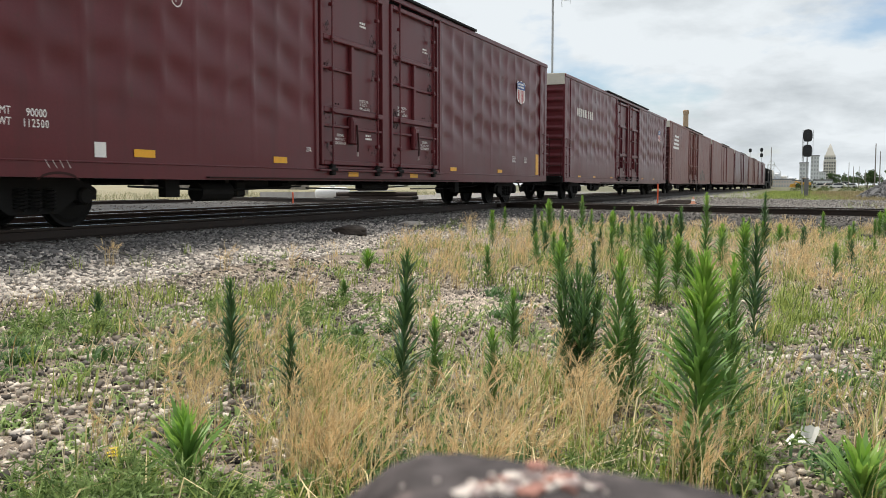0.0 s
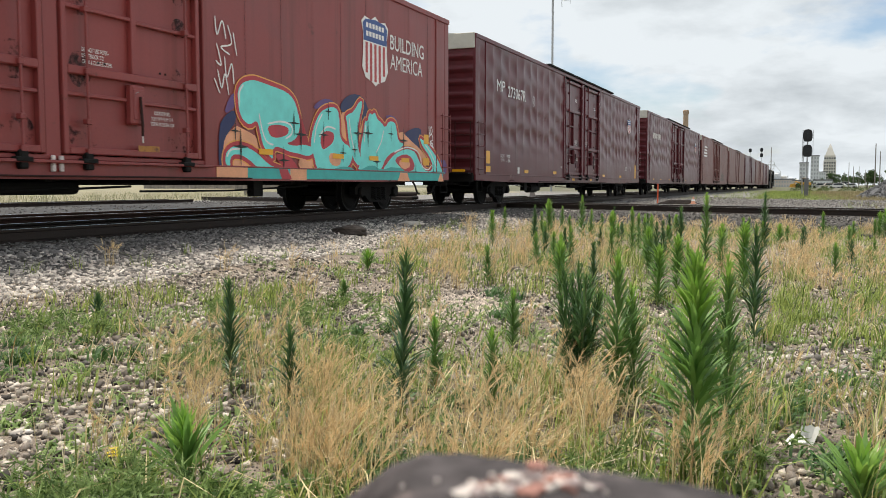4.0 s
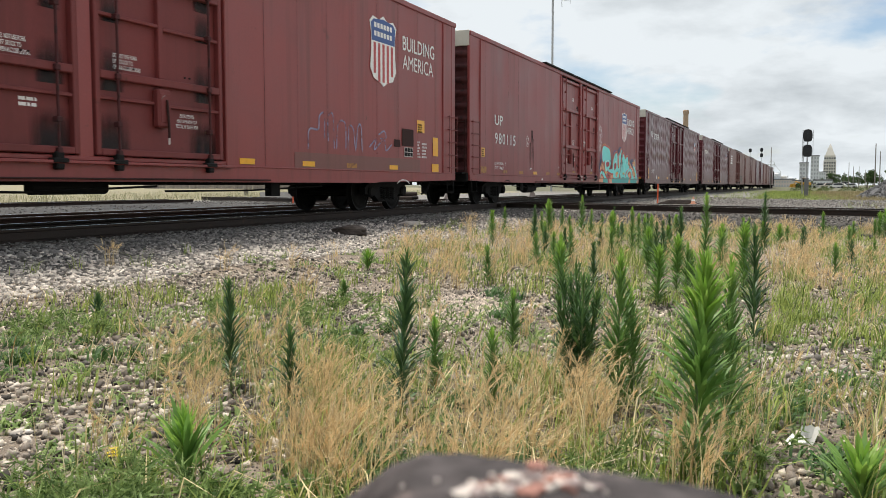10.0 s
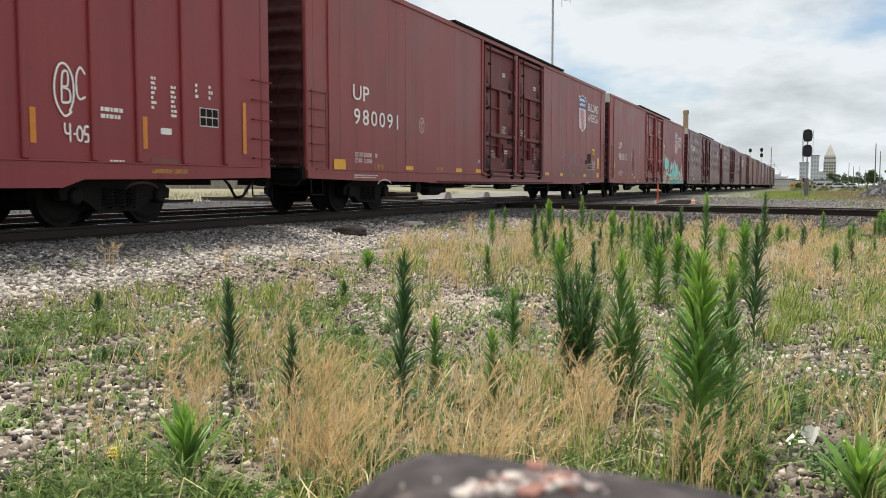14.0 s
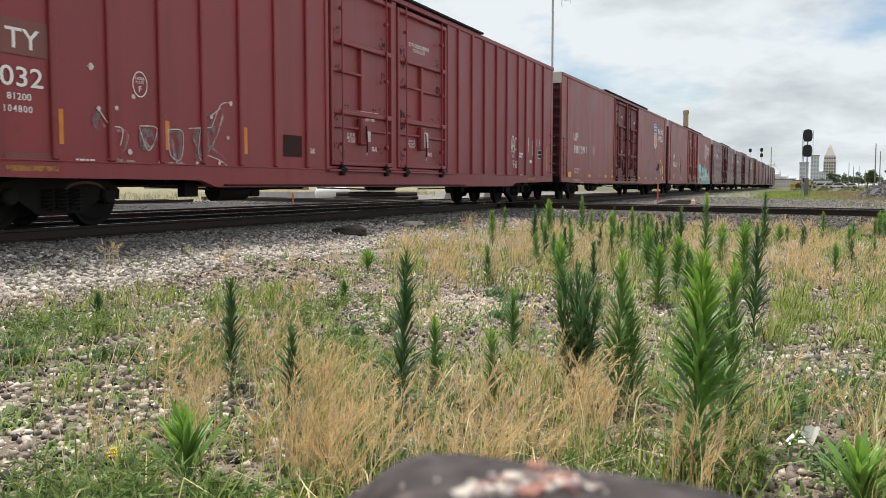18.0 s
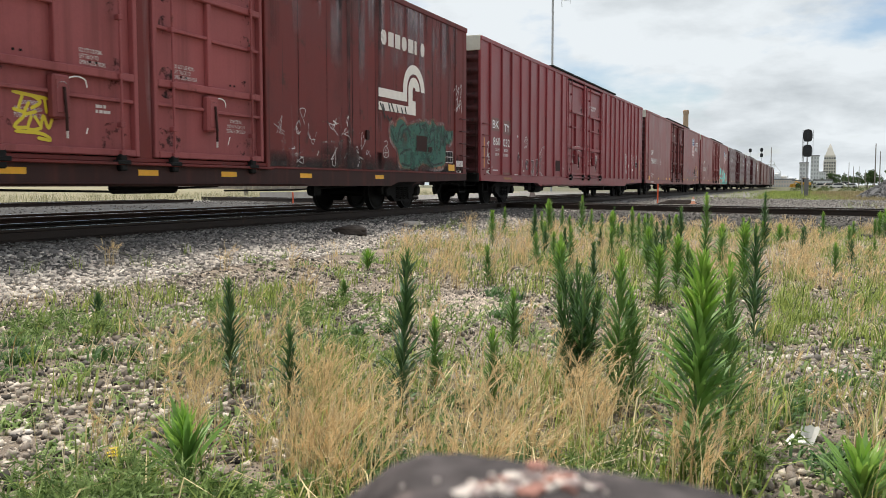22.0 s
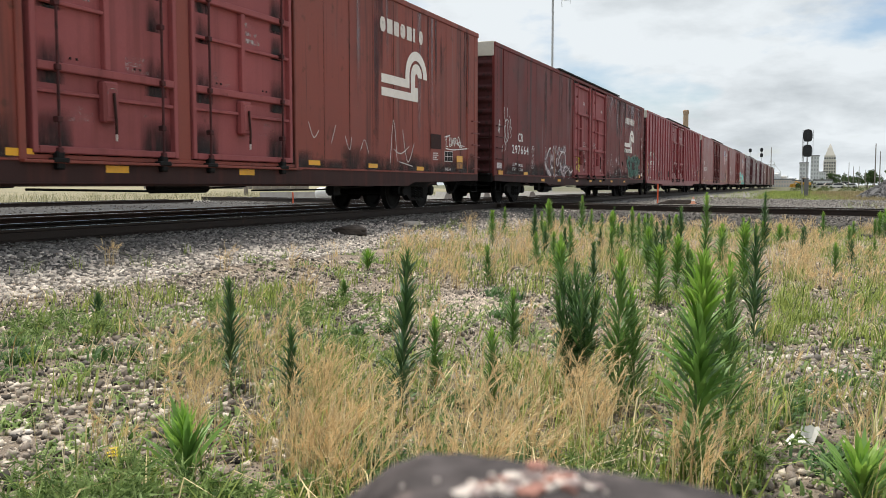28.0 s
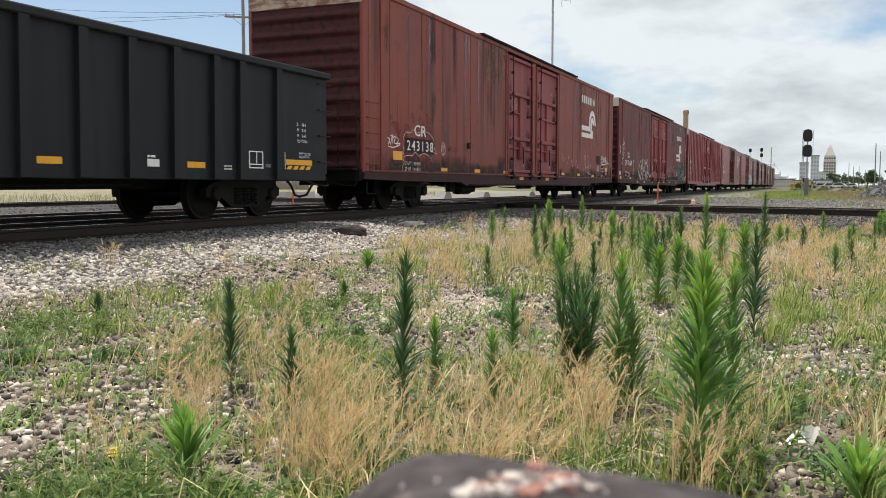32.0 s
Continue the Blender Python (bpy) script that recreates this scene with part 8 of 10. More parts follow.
# darker leafy clumps near by
base, tuft = polar_tufts([(-53, -42, 2.3, 3.2, 560), (-42, -34, 2.4, 3.0, 260), (-50, -38, 4.6, 6.4, 320), (-36, -26, 4.4, 6.5, 700), (-33, -27, 3.0, 3.6, 500), (-24, -16, 3.0, 4.4, 500), (-3, 5, 3.4, 5.2, 500), (-20, -12, 6.5, 9, 500)], 42, 0.045)
v, f, _, _ = blades(base, RNG.uniform(0.04, 0.15, len(base)) * tuft, RNG.uniform(0.5, 1.6, len(base)), RNG.uniform(0.010, 0.022, len(base)))
tagged(part("leafy_clumps", from_arrays("leafy_clumps", v, f), M_DARKLEAF), "dark green leafy clumps low on the gravel", "weeds", kind="stuff")


# feathery weeds close by: thin stems with small leaflets
base, tuft = polar_tufts([(-53, -44, 2.5, 3.3, 190), (-44, -33, 2.5, 3.1, 60), (-50, -36, 4.8, 7.2, 170), (-32, -12, 2.6, 3.4, 90), (-8, 4, 3.0, 6.0, 90), (-36, -22, 5.0, 8.0, 150)], 12, 0.06)
ok = base[:, 0] > -7.0
base, tuft = base[ok], tuft[ok]
v, f, mid, tip = blades(base, RNG.uniform(0.08, 0.24, len(base)) * tuft, RNG.uniform(0.2, 0.9, len(base)), RNG.uniform(0.003, 0.005, len(base)))
v2, f2 = seed_heads(mid - (tip - mid) * 0.5, tip, 26, 0.030, 1.1, 0.0045)
tagged(part("feathery_weeds", from_arrays("feathery_weeds", np.concatenate([v, v2]), np.concatenate([f, f2 + len(v)])), M_LOWLEAF), "feathery green weeds with small leaflets", "weeds", kind="stuff")


# ------------------------------------------------------------------ tall weeds
def weed_foliage(h, seed, n, lo, hi, leaf, bush, wide=0.062, tufted=False):
    """Long narrow leaves set in a spiral up a stem, spreading low down and upright at the top."""
    r = np.random.RandomState(seed)
    t = np.sort(r.uniform(lo, hi, n))
    a = np.arange(n) * 2.39996 + r.normal(0, 0.3, n)
    el = np.radians((38 + 40 * t if h < 0.31 else 24 + 50 * t if tufted else 36 + 38 * t) + r.normal(0, 10, n))
    ln = leaf * (1.12 - 0.35 * t ** 2 if tufted else 1.15 - 0.62 * t ** 1.5) * r.uniform(0.7, 1.2, n) * np.where(t > 0.93, 0.75, 1) * np.where(t < 0.2, 0.75, 1)
    rad = np.column_stack([np.cos(a), np.sin(a), np.zeros(n)])
    stem = np.column_stack([np.zeros(n), np.zeros(n), t * h])
    at = stem + rad * (bush * r.uniform(0, 1, n) * (1 - t))[:, None]
    up = np.array([0, 0, 1.0])
    w = np.column_stack([-np.sin(a), np.cos(a), r.normal(0, 0.25, n)]) * (ln * wide)[:, None]
    rows = [at]
    for k, bend in ((0.32, 0.10), (0.36, -0.08), (0.32, -0.30)):
        e = el + bend * r.uniform(0.6, 1.4, n)
        at = at + (rad * np.cos(e)[:, None] + up * np.sin(e)[:, None]) * (ln * k)[:, None]
        rows.append(at)
    v = np.stack([rows[0], rows[1] - w * 0.9, rows[1] + w * 0.9, rows[2] - w, rows[2] + w, rows[3]], 1)
    f = np.array([(0, 2, 1), (1, 2, 3), (2, 4, 3), (3, 4, 5)])[None] + 6 * np.arange(n)[:, None, None]
    return v.reshape(-1, 3), f.reshape(-1, 3)


def tall_weed(h, seed, look_, bush=0.0):
    """look_: dark, mid or fresh."""
    label = {"dark": "tall dark green weed with narrow leaves on one stem", "mid": "tall green weed with a pale young top",
             "fresh": "bright green leafy weed with a tufted top"}[look_]
    w = thing("tall_weed", label, "weed", group="tall weeds beside the track")
    r = random.Random(seed)
    part("stem", MB().tube([(0, 0, -0.02), (r.uniform(-.01, .01), r.uniform(-.01, .01), h * 0.5), (0, 0, h * 0.98)], [0.006, 0.005, 0.002], 6), M_STEM, w)
    small = look_ == "fresh" and h < 0.3
    leaf = 0.215 if small else (0.20 if look_ == "fresh" else 0.172) * (0.5 + 0.6 * h)
    n = int((120 + 150 * h) * (0.28 if small else 0.95 if look_ == "fresh" else 0.86))
    wide = 0.044 if look_ == "fresh" else 0.042
    top = 0.93 if look_ == "dark" else (0.84 if look_ == "mid" else (0.74 if h > 0.4 else 0.6))
    v, f = weed_foliage(h, seed, n, 0.15 if small else 0.06, top, leaf, bush, wide, look_ == "fresh")
    part("leaves", from_arrays("leaves", v, f, True), {"dark": M_WEED_DARK, "mid": M_WEED, "fresh": M_WEED_FRESH}[look_], w)
    v, f = weed_foliage(h, seed + 1, max(24, int(n * (1 - top) * (2.2 if look_ == "fresh" else 2.0))), top - 0.02, 1.0, leaf * 0.9, bush, wide, look_ == "fresh")
    part("young_leaves", from_arrays("young_leaves", v, f, True), M_WEED if look_ == "dark" else M_WEED_TOP, w)
    return w


SWAYING = []


def plant(x, y, h, seed, look_, bush=0.0, lean=(0, 0), sway=0.0):
    w = tall_weed(h, seed, look_, bush)
    m = pose(x, y, float(ground_z(x, y)), lean[0], lean[1], seed * 47 % 360)
    w.matrix_basis = m
    if sway:
        SWAYING.append((w, m, sway, seed))
    return w


def bushy_weed(x, y, h, seed, sway):
    """Several leafy stems from one root, leaning apart."""
    w = thing("bushy_weed", "bushy dark green weed of several leafy stems", "weed", group="tall weeds beside the track")
    r = random.Random(seed)
    low, top = [], []
    for k in range(7):
        a = k * 2.4 + 0.4
        hk = h * (1.0 if k == 0 else r.uniform(0.72, 0.95))
        foot = Vector((0.012 * math.cos(a), 0.012 * math.sin(a), -0.02))
        tip = Vector((0.115 * math.cos(a), 0.115 * math.sin(a), hk)) if k else Vector((0, 0, hk))
        part("stem", MB().tube([foot, tip], [0.006, 0.002], 6), M_STEM, w)
        for store, n, lo, hi, leaf in ((low, 105, 0.12, 0.92, 0.148), (top, 26, 0.88, 1.0, 0.11)):
            v, f = weed_foliage(hk, seed + 7 * k + (lo > 0.5), n, lo, hi, leaf, 0.0, 0.042)
            u = v[:, 2:3] / hk
            store.append((v + (np.array(tip) - np.array(foot))[None] * u * np.array([1, 1, 0]), f))
    for name, store, mat in (("leaves", low, M_WEED_BUSH), ("young_leaves", top, M_WEED)):
        n = np.cumsum([0] + [len(v) for v, _ in store])
        part(name, from_arrays(name, np.concatenate([v for v, _ in store]), np.concatenate([f + n[i] for i, (_, f) in enumerate(store)]), True), mat, w)
    m = pose(x, y, float(ground_z(x, y)))
    w.matrix_basis = m
    SWAYING.append((w, m, sway, seed))


bushy_weed(-1.05, 4.17, 0.71, 104, 0.5)
plant(-1.74, 3.58, 0.79, 101, "dark", lean=(0, 3), sway=0.5)
plant(-1.33, 3.72, 0.42, 114, "mid", lean=(0, -3), sway=0.4)
plant(-2.81, 3.74, 0.58, 102, "dark", sway=0.5)
plant(-2.15, 3.30, 0.44, 103, "dark", sway=0.5)
plant(-0.83, 4.07, 0.75, 107, "mid", 0.04, sway=0.6)
plant(-0.37, 3.17, 0.795, 108, "fresh", 0.02, (0, 1), 1.0)
plant(-0.30, 3.64, 0.78, 109, "mid", 0.02, (0, 2), 0.7)
plant(-0.35, 6.21, 0.81, 110, "dark", 0.03, sway=0.5)
plant(-1.79, 5.37, 0.40, 111, "mid", sway=0.4)
plant(-1.82, 4.16, 0.38, 112, "mid")
plant(-1.97, 2.36, 0.22, 113, "fresh", sway=0.4)
plant(0.17, 3.12, 0.12, 115, "fresh", sway=0.4)
plant(-0.77, 4.17, 0.58, 118, "mid", 0.03, (0, 4), 0.6)
for i, (x, y, h) in enumerate(((-1.24, 11.34, 0.96), (-0.7, 14.5, 0.93), (-2.61, 13.69, 0.73), (-3.99, 16.02, 0.85), (-1.01, 15.7, 0.5), (0.16, 16.96, 0.58), (-5.27, 14.64, 0.46),
                               (-3.71, 12.64, 0.43), (-3.32, 9.06, 0.44), (-1.87, 11.07, 0.68), (-1.53, 11.21, 0.78), (-2.33, 10.87, 0.53), (0.25, 11.24, 0.4))):
    plant(x, y, h, 130 + i, ("mid", "dark", "mid")[i % 3], 0.02)
for i, (x, y, h) in enumerate(((1.12, 19.11, 0.39), (-5.14, 5.17, 0.2), (-3.88, 6.83, 0.21), (-5.22, 9.8, 0.17), (-2.16, 12.25, 0.66), (-1.86, 11.91, 0.59), (-0.99, 10.71, 0.5),
                               (-0.52, 15.91, 0.37), (-3.0, 11.43, 0.53), (-2.0, 8.52, 0.51), (-2.57, 9.38, 0.5), (-1.27, 7.94, 0.51), (-1.03, 8.04, 0.56), (-2.75, 10.2, 0.55))):
    plant(x, y, h, 160 + i, ("mid", "dark", "mid", "fresh")[i % 4], 0.02)

wr = random.Random(12)
for i in range(26):
    az, d = radians(wr.uniform(-17.5, -2.5)), wr.uniform(8.5, 17.5)
    plant(d * math.sin(az), d * math.cos(az), wr.uniform(0.35, 0.75), 200 + i, ("mid", "fresh", "mid", "dark")[i % 4], 0.02)
for i in range(14):
    az, d = radians(wr.uniform(-20, 5)), wr.uniform(17, 21.5)
    x_, y_ = d * math.sin(az), d * math.cos(az)
    if (x_ - CROSS_P.x) * CROSS_N.x + (y_ - CROSS_P.y) * CROSS_N.y < -1.6:
        plant(x_, y_, wr.uniform(0.3, 0.6), 260 + i, ("mid", "fresh", "dark")[i % 3], 0.02)
for i in range(9):
    az, d = radians(wr.uniform(-2.5, 5.5)), wr.uniform(10, 18)
    plant(d * math.sin(az), d * math.cos(az), wr.uniform(0.25, 0.45), 240 + i, ("mid", "dark")[i % 2], 0.02)

# ------------------------------------------------------------------ small things on the ground
M_PAPER = material("crumpled_white_paper", (0.80, 0.79, 0.76), 0.8, vary=0.06, scale=12, grain=60, bump=0.2)
paper = thing("crumpled_paper", "crumpled white paper cup lying in dry grass", "litter", pose(0.0, 3.82, float(ground_z(0.0, 3.82)) + 0.02, 0, 0, 20) @ Matrix.Scale(0.72, 4))
mb = MB()
for k in range(7):
    a, b = k / 6 * 2.4, (k + 1) / 6 * 2.4
    if k < 6:
        mb.add([(0.035 * math.cos(a), 0.035 * math.sin(a), 0.0), (0.035 * math.cos(b), 0.035 * math.sin(b), 0.0), (0.055 * math.cos(b) + 0.02, 0.055 * math.sin(b), 0.11 - 0.012 * (k % 2)),
                (0.055 * math.cos(a) + 0.02, 0.055 * math.sin(a), 0.11 - 0.012 * ((k + 1) % 2))], [(0, 1, 2, 3)])
part("cup_wall", mb, M_PAPER, paper)
part("torn_flap", MB().add([(-0.10, -0.02, 0.01), (-0.02, -0.04, 0.03), (0.0, 0.03, 0.05), (-0.06, 0.06, 0.055), (-0.11, 0.03, 0.02)], [(0, 1, 2, 3, 4)]), M_PAPER, paper)

M_FLOWER = material("yellow_petals", (0.80, 0.62, 0.03), 0.6, vary=0.1, scale=20, bump=0)
fl = thing("yellow_flower", "small yellow wild flower low in the grass", "flower", pose(-2.36, 2.42, float(ground_z(-2.36, 2.42))))
part("stem", MB().tube([(0, 0, 0), (0.01, 0, 0.10)], 0.002, 5), M_STEM, fl)
for k in range(9):
    a = k * 2.4
    q = (0.012 + 0.02 * (k % 3) * math.cos(a) * 0.6, 0.02 * (k % 3) * math.sin(a) * 0.6, 0.09 + 0.01 * (k % 4))
    mb = MB()
    for j in range(5):
        w = j * 1.2566 + a
        mb.add([q, (q[0] + 0.012 * math.cos(w - 0.4), q[1] + 0.012 * math.sin(w - 0.4), q[2] + 0.004), (q[0] + 0.015 * math.cos(w), q[1] + 0.015 * math.sin(w), q[2] + 0.003),
                (q[0] + 0.012 * math.cos(w + 0.4), q[1] + 0.012 * math.sin(w + 0.4), q[2] + 0.004)], [(0, 1, 2, 3)])
    part("bloom", mb, M_FLOWER, fl)


def lump(name, label, category, at, size, mat, seed, turn=0.0):
    """A rough stone or broken block: a faceted ball pushed about by noise."""
    bm = bmesh.new()
    bmesh.ops.create_icosphere(bm, subdivisions=3, radius=1.0)
    for vtx in bm.verts:
        k = 1 + 0.28 * noise.noise(vtx.co * 1.6 + Vector((seed, 0, 0))) + 0.1 * noise.noise(vtx.co * 4 + Vector((0, seed, 0)))
        vtx.co = Vector((vtx.co.x * size[0] * k, vtx.co.y * size[1] * k, vtx.co.z * size[2] * k))
    me = bpy.data.meshes.new(name)
    bm.to_mesh(me)
    bm.free()
    ob = part(name, me, mat)
    ob.matrix_basis = pose(at[0], at[1], float(ground_z(at[0], at[1])) + size[2] * 0.55, 0, 0, turn)
    return tagged(ob, label, category)


lump("rotten_tie_piece", "dark rotten piece of railway tie on ballast", "wood scrap", (-8.13, 14.52), (0.36, 0.17, 0.12), M_TIE, 3, 30)
lump("pale_rock", "pale flat rock lying on the ballast", "rock", (-8.39, 17.86), (0.28, 0.16, 0.06), M_LIMESTONE, 5, 10)
lump("dark_rock", "dark stone on the ballast shoulder", "rock", (-8.05, 10.6), (0.08, 0.07, 0.06), M_BALLAST, 7)

# the rusty post head on which the camera rests
M_RUSTPOST = material("flaking_rusty_steel", (0.070, 0.060, 0.060), 0.8, 0.1, vary=0.8, scale=26, grain=90, bump=0.6, spots=(0.27, 0.215, 0.20), spot_scale=30, spot_at=0.60, distance=0.004, gloss=0.2)
fwd, rgt = Vector((-0.392, 0.92, 0)), Vector((0.92, 0.392, 0))
post_at = fwd * 0.36 + rgt * 0.048
post = thing("steel_post", "old rusty steel post head with flaking paint", "post", Matrix.Translation((post_at.x, post_at.y, 0)) @ Matrix.Rotation(radians(23.07), 4, "Z"))
NU, NV = 40, 28
us, vs_ = np.linspace(-1, 1, NU), np.linspace(-1, 1, NV)
U, V = np.meshgrid(us, vs_, indexing="ij")
edge_l = smooth01((U + 1.0) / 0.5)
edge_r = 1 - 0.62 * smooth01((U + 0.45) / 1.35) - 0.45 * smooth01((U - 0.6) / 0.4)
shape = edge_l * edge_r * np.clip(1 - V ** 4, 0, 1)
Z = 0.4695 + 0.030 * shape + 0.0032 * waves(U * 10, V * 10, 1.0, 31) + 0.0012 * waves(U * 30, V * 30, 1.0, 33) - 0.05 * smooth01((np.abs(V) - 0.8) / 0.2) - 0.06 * smooth01((np.abs(U) - 0.93) / 0.07)
verts = np.stack([U * 0.104, V * 0.06, Z], -1).reshape(-1, 3)
ii = np.arange(NU * NV).reshape(NU, NV)
part("post_head", from_arrays("post_head", verts, np.stack([ii[:-1, :-1], ii[1:, :-1], ii[1:, 1:], ii[:-1, 1:]], -1).reshape(-1, 4), True), M_RUSTPOST, post)
part("post_shaft", MB().box(-0.099, 0.099, -0.056, 0.056, -0.6, 0.44, 0.006), M_RUSTPOST, post)

M_FLAKE = material("flaking_pale_paint", (0.68, 0.60, 0.54), 0.7, vary=0.2, scale=60, bump=0.2)
M_FLAKE_GREY = material("dull_mauve_paint", (0.26, 0.20, 0.19), 0.7, vary=0.3, scale=60, bump=0.2)
M_FLAKE_RED = material("rust_stained_paint", (0.36, 0.17, 0.13), 0.7, vary=0.3, scale=60, bump=0.2)
fr_ = random.Random(5)
for i in range(90):
    k = fr_.random()
    u, w = -0.040 + 0.054 * k + fr_.gauss(0, 0.003), -0.018 + 0.019 * k + fr_.gauss(0, 0.006)
    if fr_.random() < 0.12:
        u, w = fr_.uniform(-0.085, 0.05), fr_.uniform(-0.02, 0.01)
    r = 0.0008 + 0.0042 * fr_.random() ** 2.5
    iu, iv = int(round((u / 0.104 + 1) / 2 * (NU - 1))), int(round((w / 0.06 + 1) / 2 * (NV - 1)))
    z = float(Z[iu, iv]) + 0.0012 + 0.0001 * i * 0.1
    pts = [(u + r * fr_.uniform(0.5, 1.5) * math.cos(a), w + r * fr_.uniform(0.5, 1.4) * math.sin(a), z) for a in np.linspace(0, 6.28, 10)[:-1]]
    part("paint_flake", MB().add(pts + [(p_[0], p_[1], p_[2] - 0.003) for p_ in pts], [tuple(range(9))] + [(q, 9 + q, 9 + (q + 1) % 9, (q + 1) % 9) for q in range(9)]),
         (M_FLAKE, M_FLAKE_RED, M_FLAKE, M_FLAKE_GREY)[i % 4], post)


# ------------------------------------------------------------------ beyond the tracks
M_TAN_FIELD = material("dry_field_soil", (0.27, 0.24, 0.15), 0.95, vary=0.25, scale=0.5, grain=12, bump=0.6, distance=0.05)
M_FIELD = leaf_material("dry_field_grass_blades", (0.23, 0.25, 0.13), (0.47, 0.43, 0.28), 0.3, 0.75)
M_TANK = material("white_tank_paint", (0.78, 0.77, 0.74), 0.45, vary=0.06, scale=2, bump=0.05, spots=(0.45, 0.36, 0.28), spot_scale=5, spot_at=0.68)
M_CONCRETE = material("weathered_concrete", (0.33, 0.315, 0.29), 0.9, vary=0.2, scale=2, grain=30, bump=0.3, streak=(0.25, 0.23, 0.21))
M_ORANGE_STAKE = material("orange_red_stake_paint", (0.75, 0.12, 0.04), 0.6, vary=0.12, scale=9, bump=0.05)
M_POLEWOOD = material("grey_pole_wood", (0.25, 0.225, 0.20), 0.9, vary=0.25, scale=3, grain=40, bump=0.4, streak=(0.12, 0.10, 0.08))
M_SIGNAL = material("black_signal_housing", (0.012, 0.012, 0.013), 0.6, vary=0.2, scale=5, bump=0.05)
M_SILVER = material("aluminium_mast_paint", (0.42, 0.43, 0.43), 0.5, 0.3, vary=0.12, scale=3, bump=0.05)
M_BRICKT = material("tan_chimney_brick", (0.42, 0.30, 0.21), 0.9, vary=0.15, scale=0.6, grain=6, bump=0.2)
# far stone, concrete, brick and glass: distance haze is painted into their pale colours
M_STONE = material("haze_paled_limestone", (0.66, 0.625, 0.56), 0.9, vary=0.1, scale=0.1, grain=1.5, bump=0.1)
M_GREYB = material("haze_paled_grey_concrete", (0.70, 0.715, 0.73), 0.85, vary=0.12, scale=0.1, grain=1.5, bump=0.1)
M_BROWNB = material("haze_paled_brown_brick", (0.58, 0.51, 0.46), 0.9, vary=0.15, scale=0.1, grain=1.5, bump=0.1)
M_FARWIN = material("haze_paled_window_glass", (0.40, 0.42, 0.44), 0.3, vary=0.2, scale=0.2, bump=0.0)
M_DARKWIN = material("dark_window_glass", (0.04, 0.05, 0.06), 0.2, vary=0.2, scale=0.2, bump=0.0)
M_ROOFING = material("grey_roofing", (0.20, 0.20, 0.21), 0.8, vary=0.15, scale=0.2, bump=0.1)
M_LOADER = material("yellow_machine_paint", (0.65, 0.33, 0.02), 0.5, vary=0.15, scale=2, bump=0.05)
M_TYRE = material("black_tyre_rubber", (0.02, 0.02, 0.02), 0.85, vary=0.2, scale=5, bump=0.2)
M_CARWHITE = material("white_vehicle_paint", (0.75, 0.75, 0.74), 0.3, vary=0.04, scale=3, bump=0.0)
M_LEAVES = leaf_material("tree_leaves", (0.030, 0.062, 0.018), (0.085, 0.14, 0.035), 0.3, 0.6)
M_SCRUB = leaf_material("yard_scrub_leaves", (0.06, 0.10, 0.03), (0.20, 0.22, 0.08), 0.3, 0.6)
M_FADEDCONE = material("sun_faded_orange_plastic", (0.70, 0.34, 0.22), 0.6, vary=0.2, scale=9, bump=0.05)
M_BARK = material("tree_bark", (0.12, 0.09, 0.07), 0.95, vary=0.3, scale=6, grain=40, bump=0.6)
M_PILE = material("dark_crushed_stone", (0.13, 0.13, 0.135), 0.92, vary=0.35, scale=3, grain=14, bump=0.9, distance=0.06, island=0.4)
M_WIRE = material("black_line_wire", (0.02, 0.02, 0.02), 0.6, vary=0.1, bump=0.0)
M_LENS = material("unlit_signal_lens", (0.03, 0.035, 0.04), 0.15, vary=0.1, bump=0.0)


def at_bearing(az, d, z=0.0, turn=None):
    """Stands a thing at a bearing and distance, turned to face the tracks' corner."""
    p = spot(az, d)
    return Matrix.Translation((p.x, p.y, z)) @ Matrix.Rotation(radians(-az if turn is None else turn), 4, "Z")


# dry field behind the tracks, seen under the cars
base = np.stack([RNG.uniform(-75, -29.5, 46000), RNG.uniform(0, 75, 46000)], -1)
n = len(base)
zz = np.full(n, -0.2)
a = RNG.uniform(0, 6.28, n)
h = RNG.uniform(0.18, 0.52, n)
wd = np.stack([np.cos(a), np.sin(a), np.zeros(n)], -1) * RNG.uniform(0.006, 0.014, n)[:, None]
root = np.column_stack([base, zz])
tip = root + np.column_stack([RNG.normal(0, 0.16, n), RNG.normal(0, 0.16, n), h])
v = np.stack([root - wd, root + wd, (root + tip) / 2 + wd * 1.2, tip], 1).reshape(-1, 3)
f = (np.array([(0, 1, 2), (0, 2, 3)])[None] + 4 * np.arange(n)[:, None, None]).reshape(-1, 3)
tagged(part("dry_field_grass", from_arrays("dry_field_grass", v, f), M_FIELD), "golden dry grass field beyond the tracks", "grass", kind="stuff")
bank = MB()
for i in range(40):
    y0, y1 = -20 + i * 3.0, -17 + i * 3.0
    bank.add([(-31, y0, -0.22), (-31, y1, -0.22), (-46, y1, 0.30), (-46, y0, 0.30), (-90, y1, 0.9), (-90, y0, 0.9)], [(0, 1, 2, 3), (3, 2, 4, 5)])
tagged(part("field_bank", bank, M_TAN_FIELD), "low bank of dry tan field", "ground", kind="structure")
railway("siding_track", "weedy siding track behind the main line", Vector((-27.6, -10, -0.06)), UP_Y, 44, ties=False)

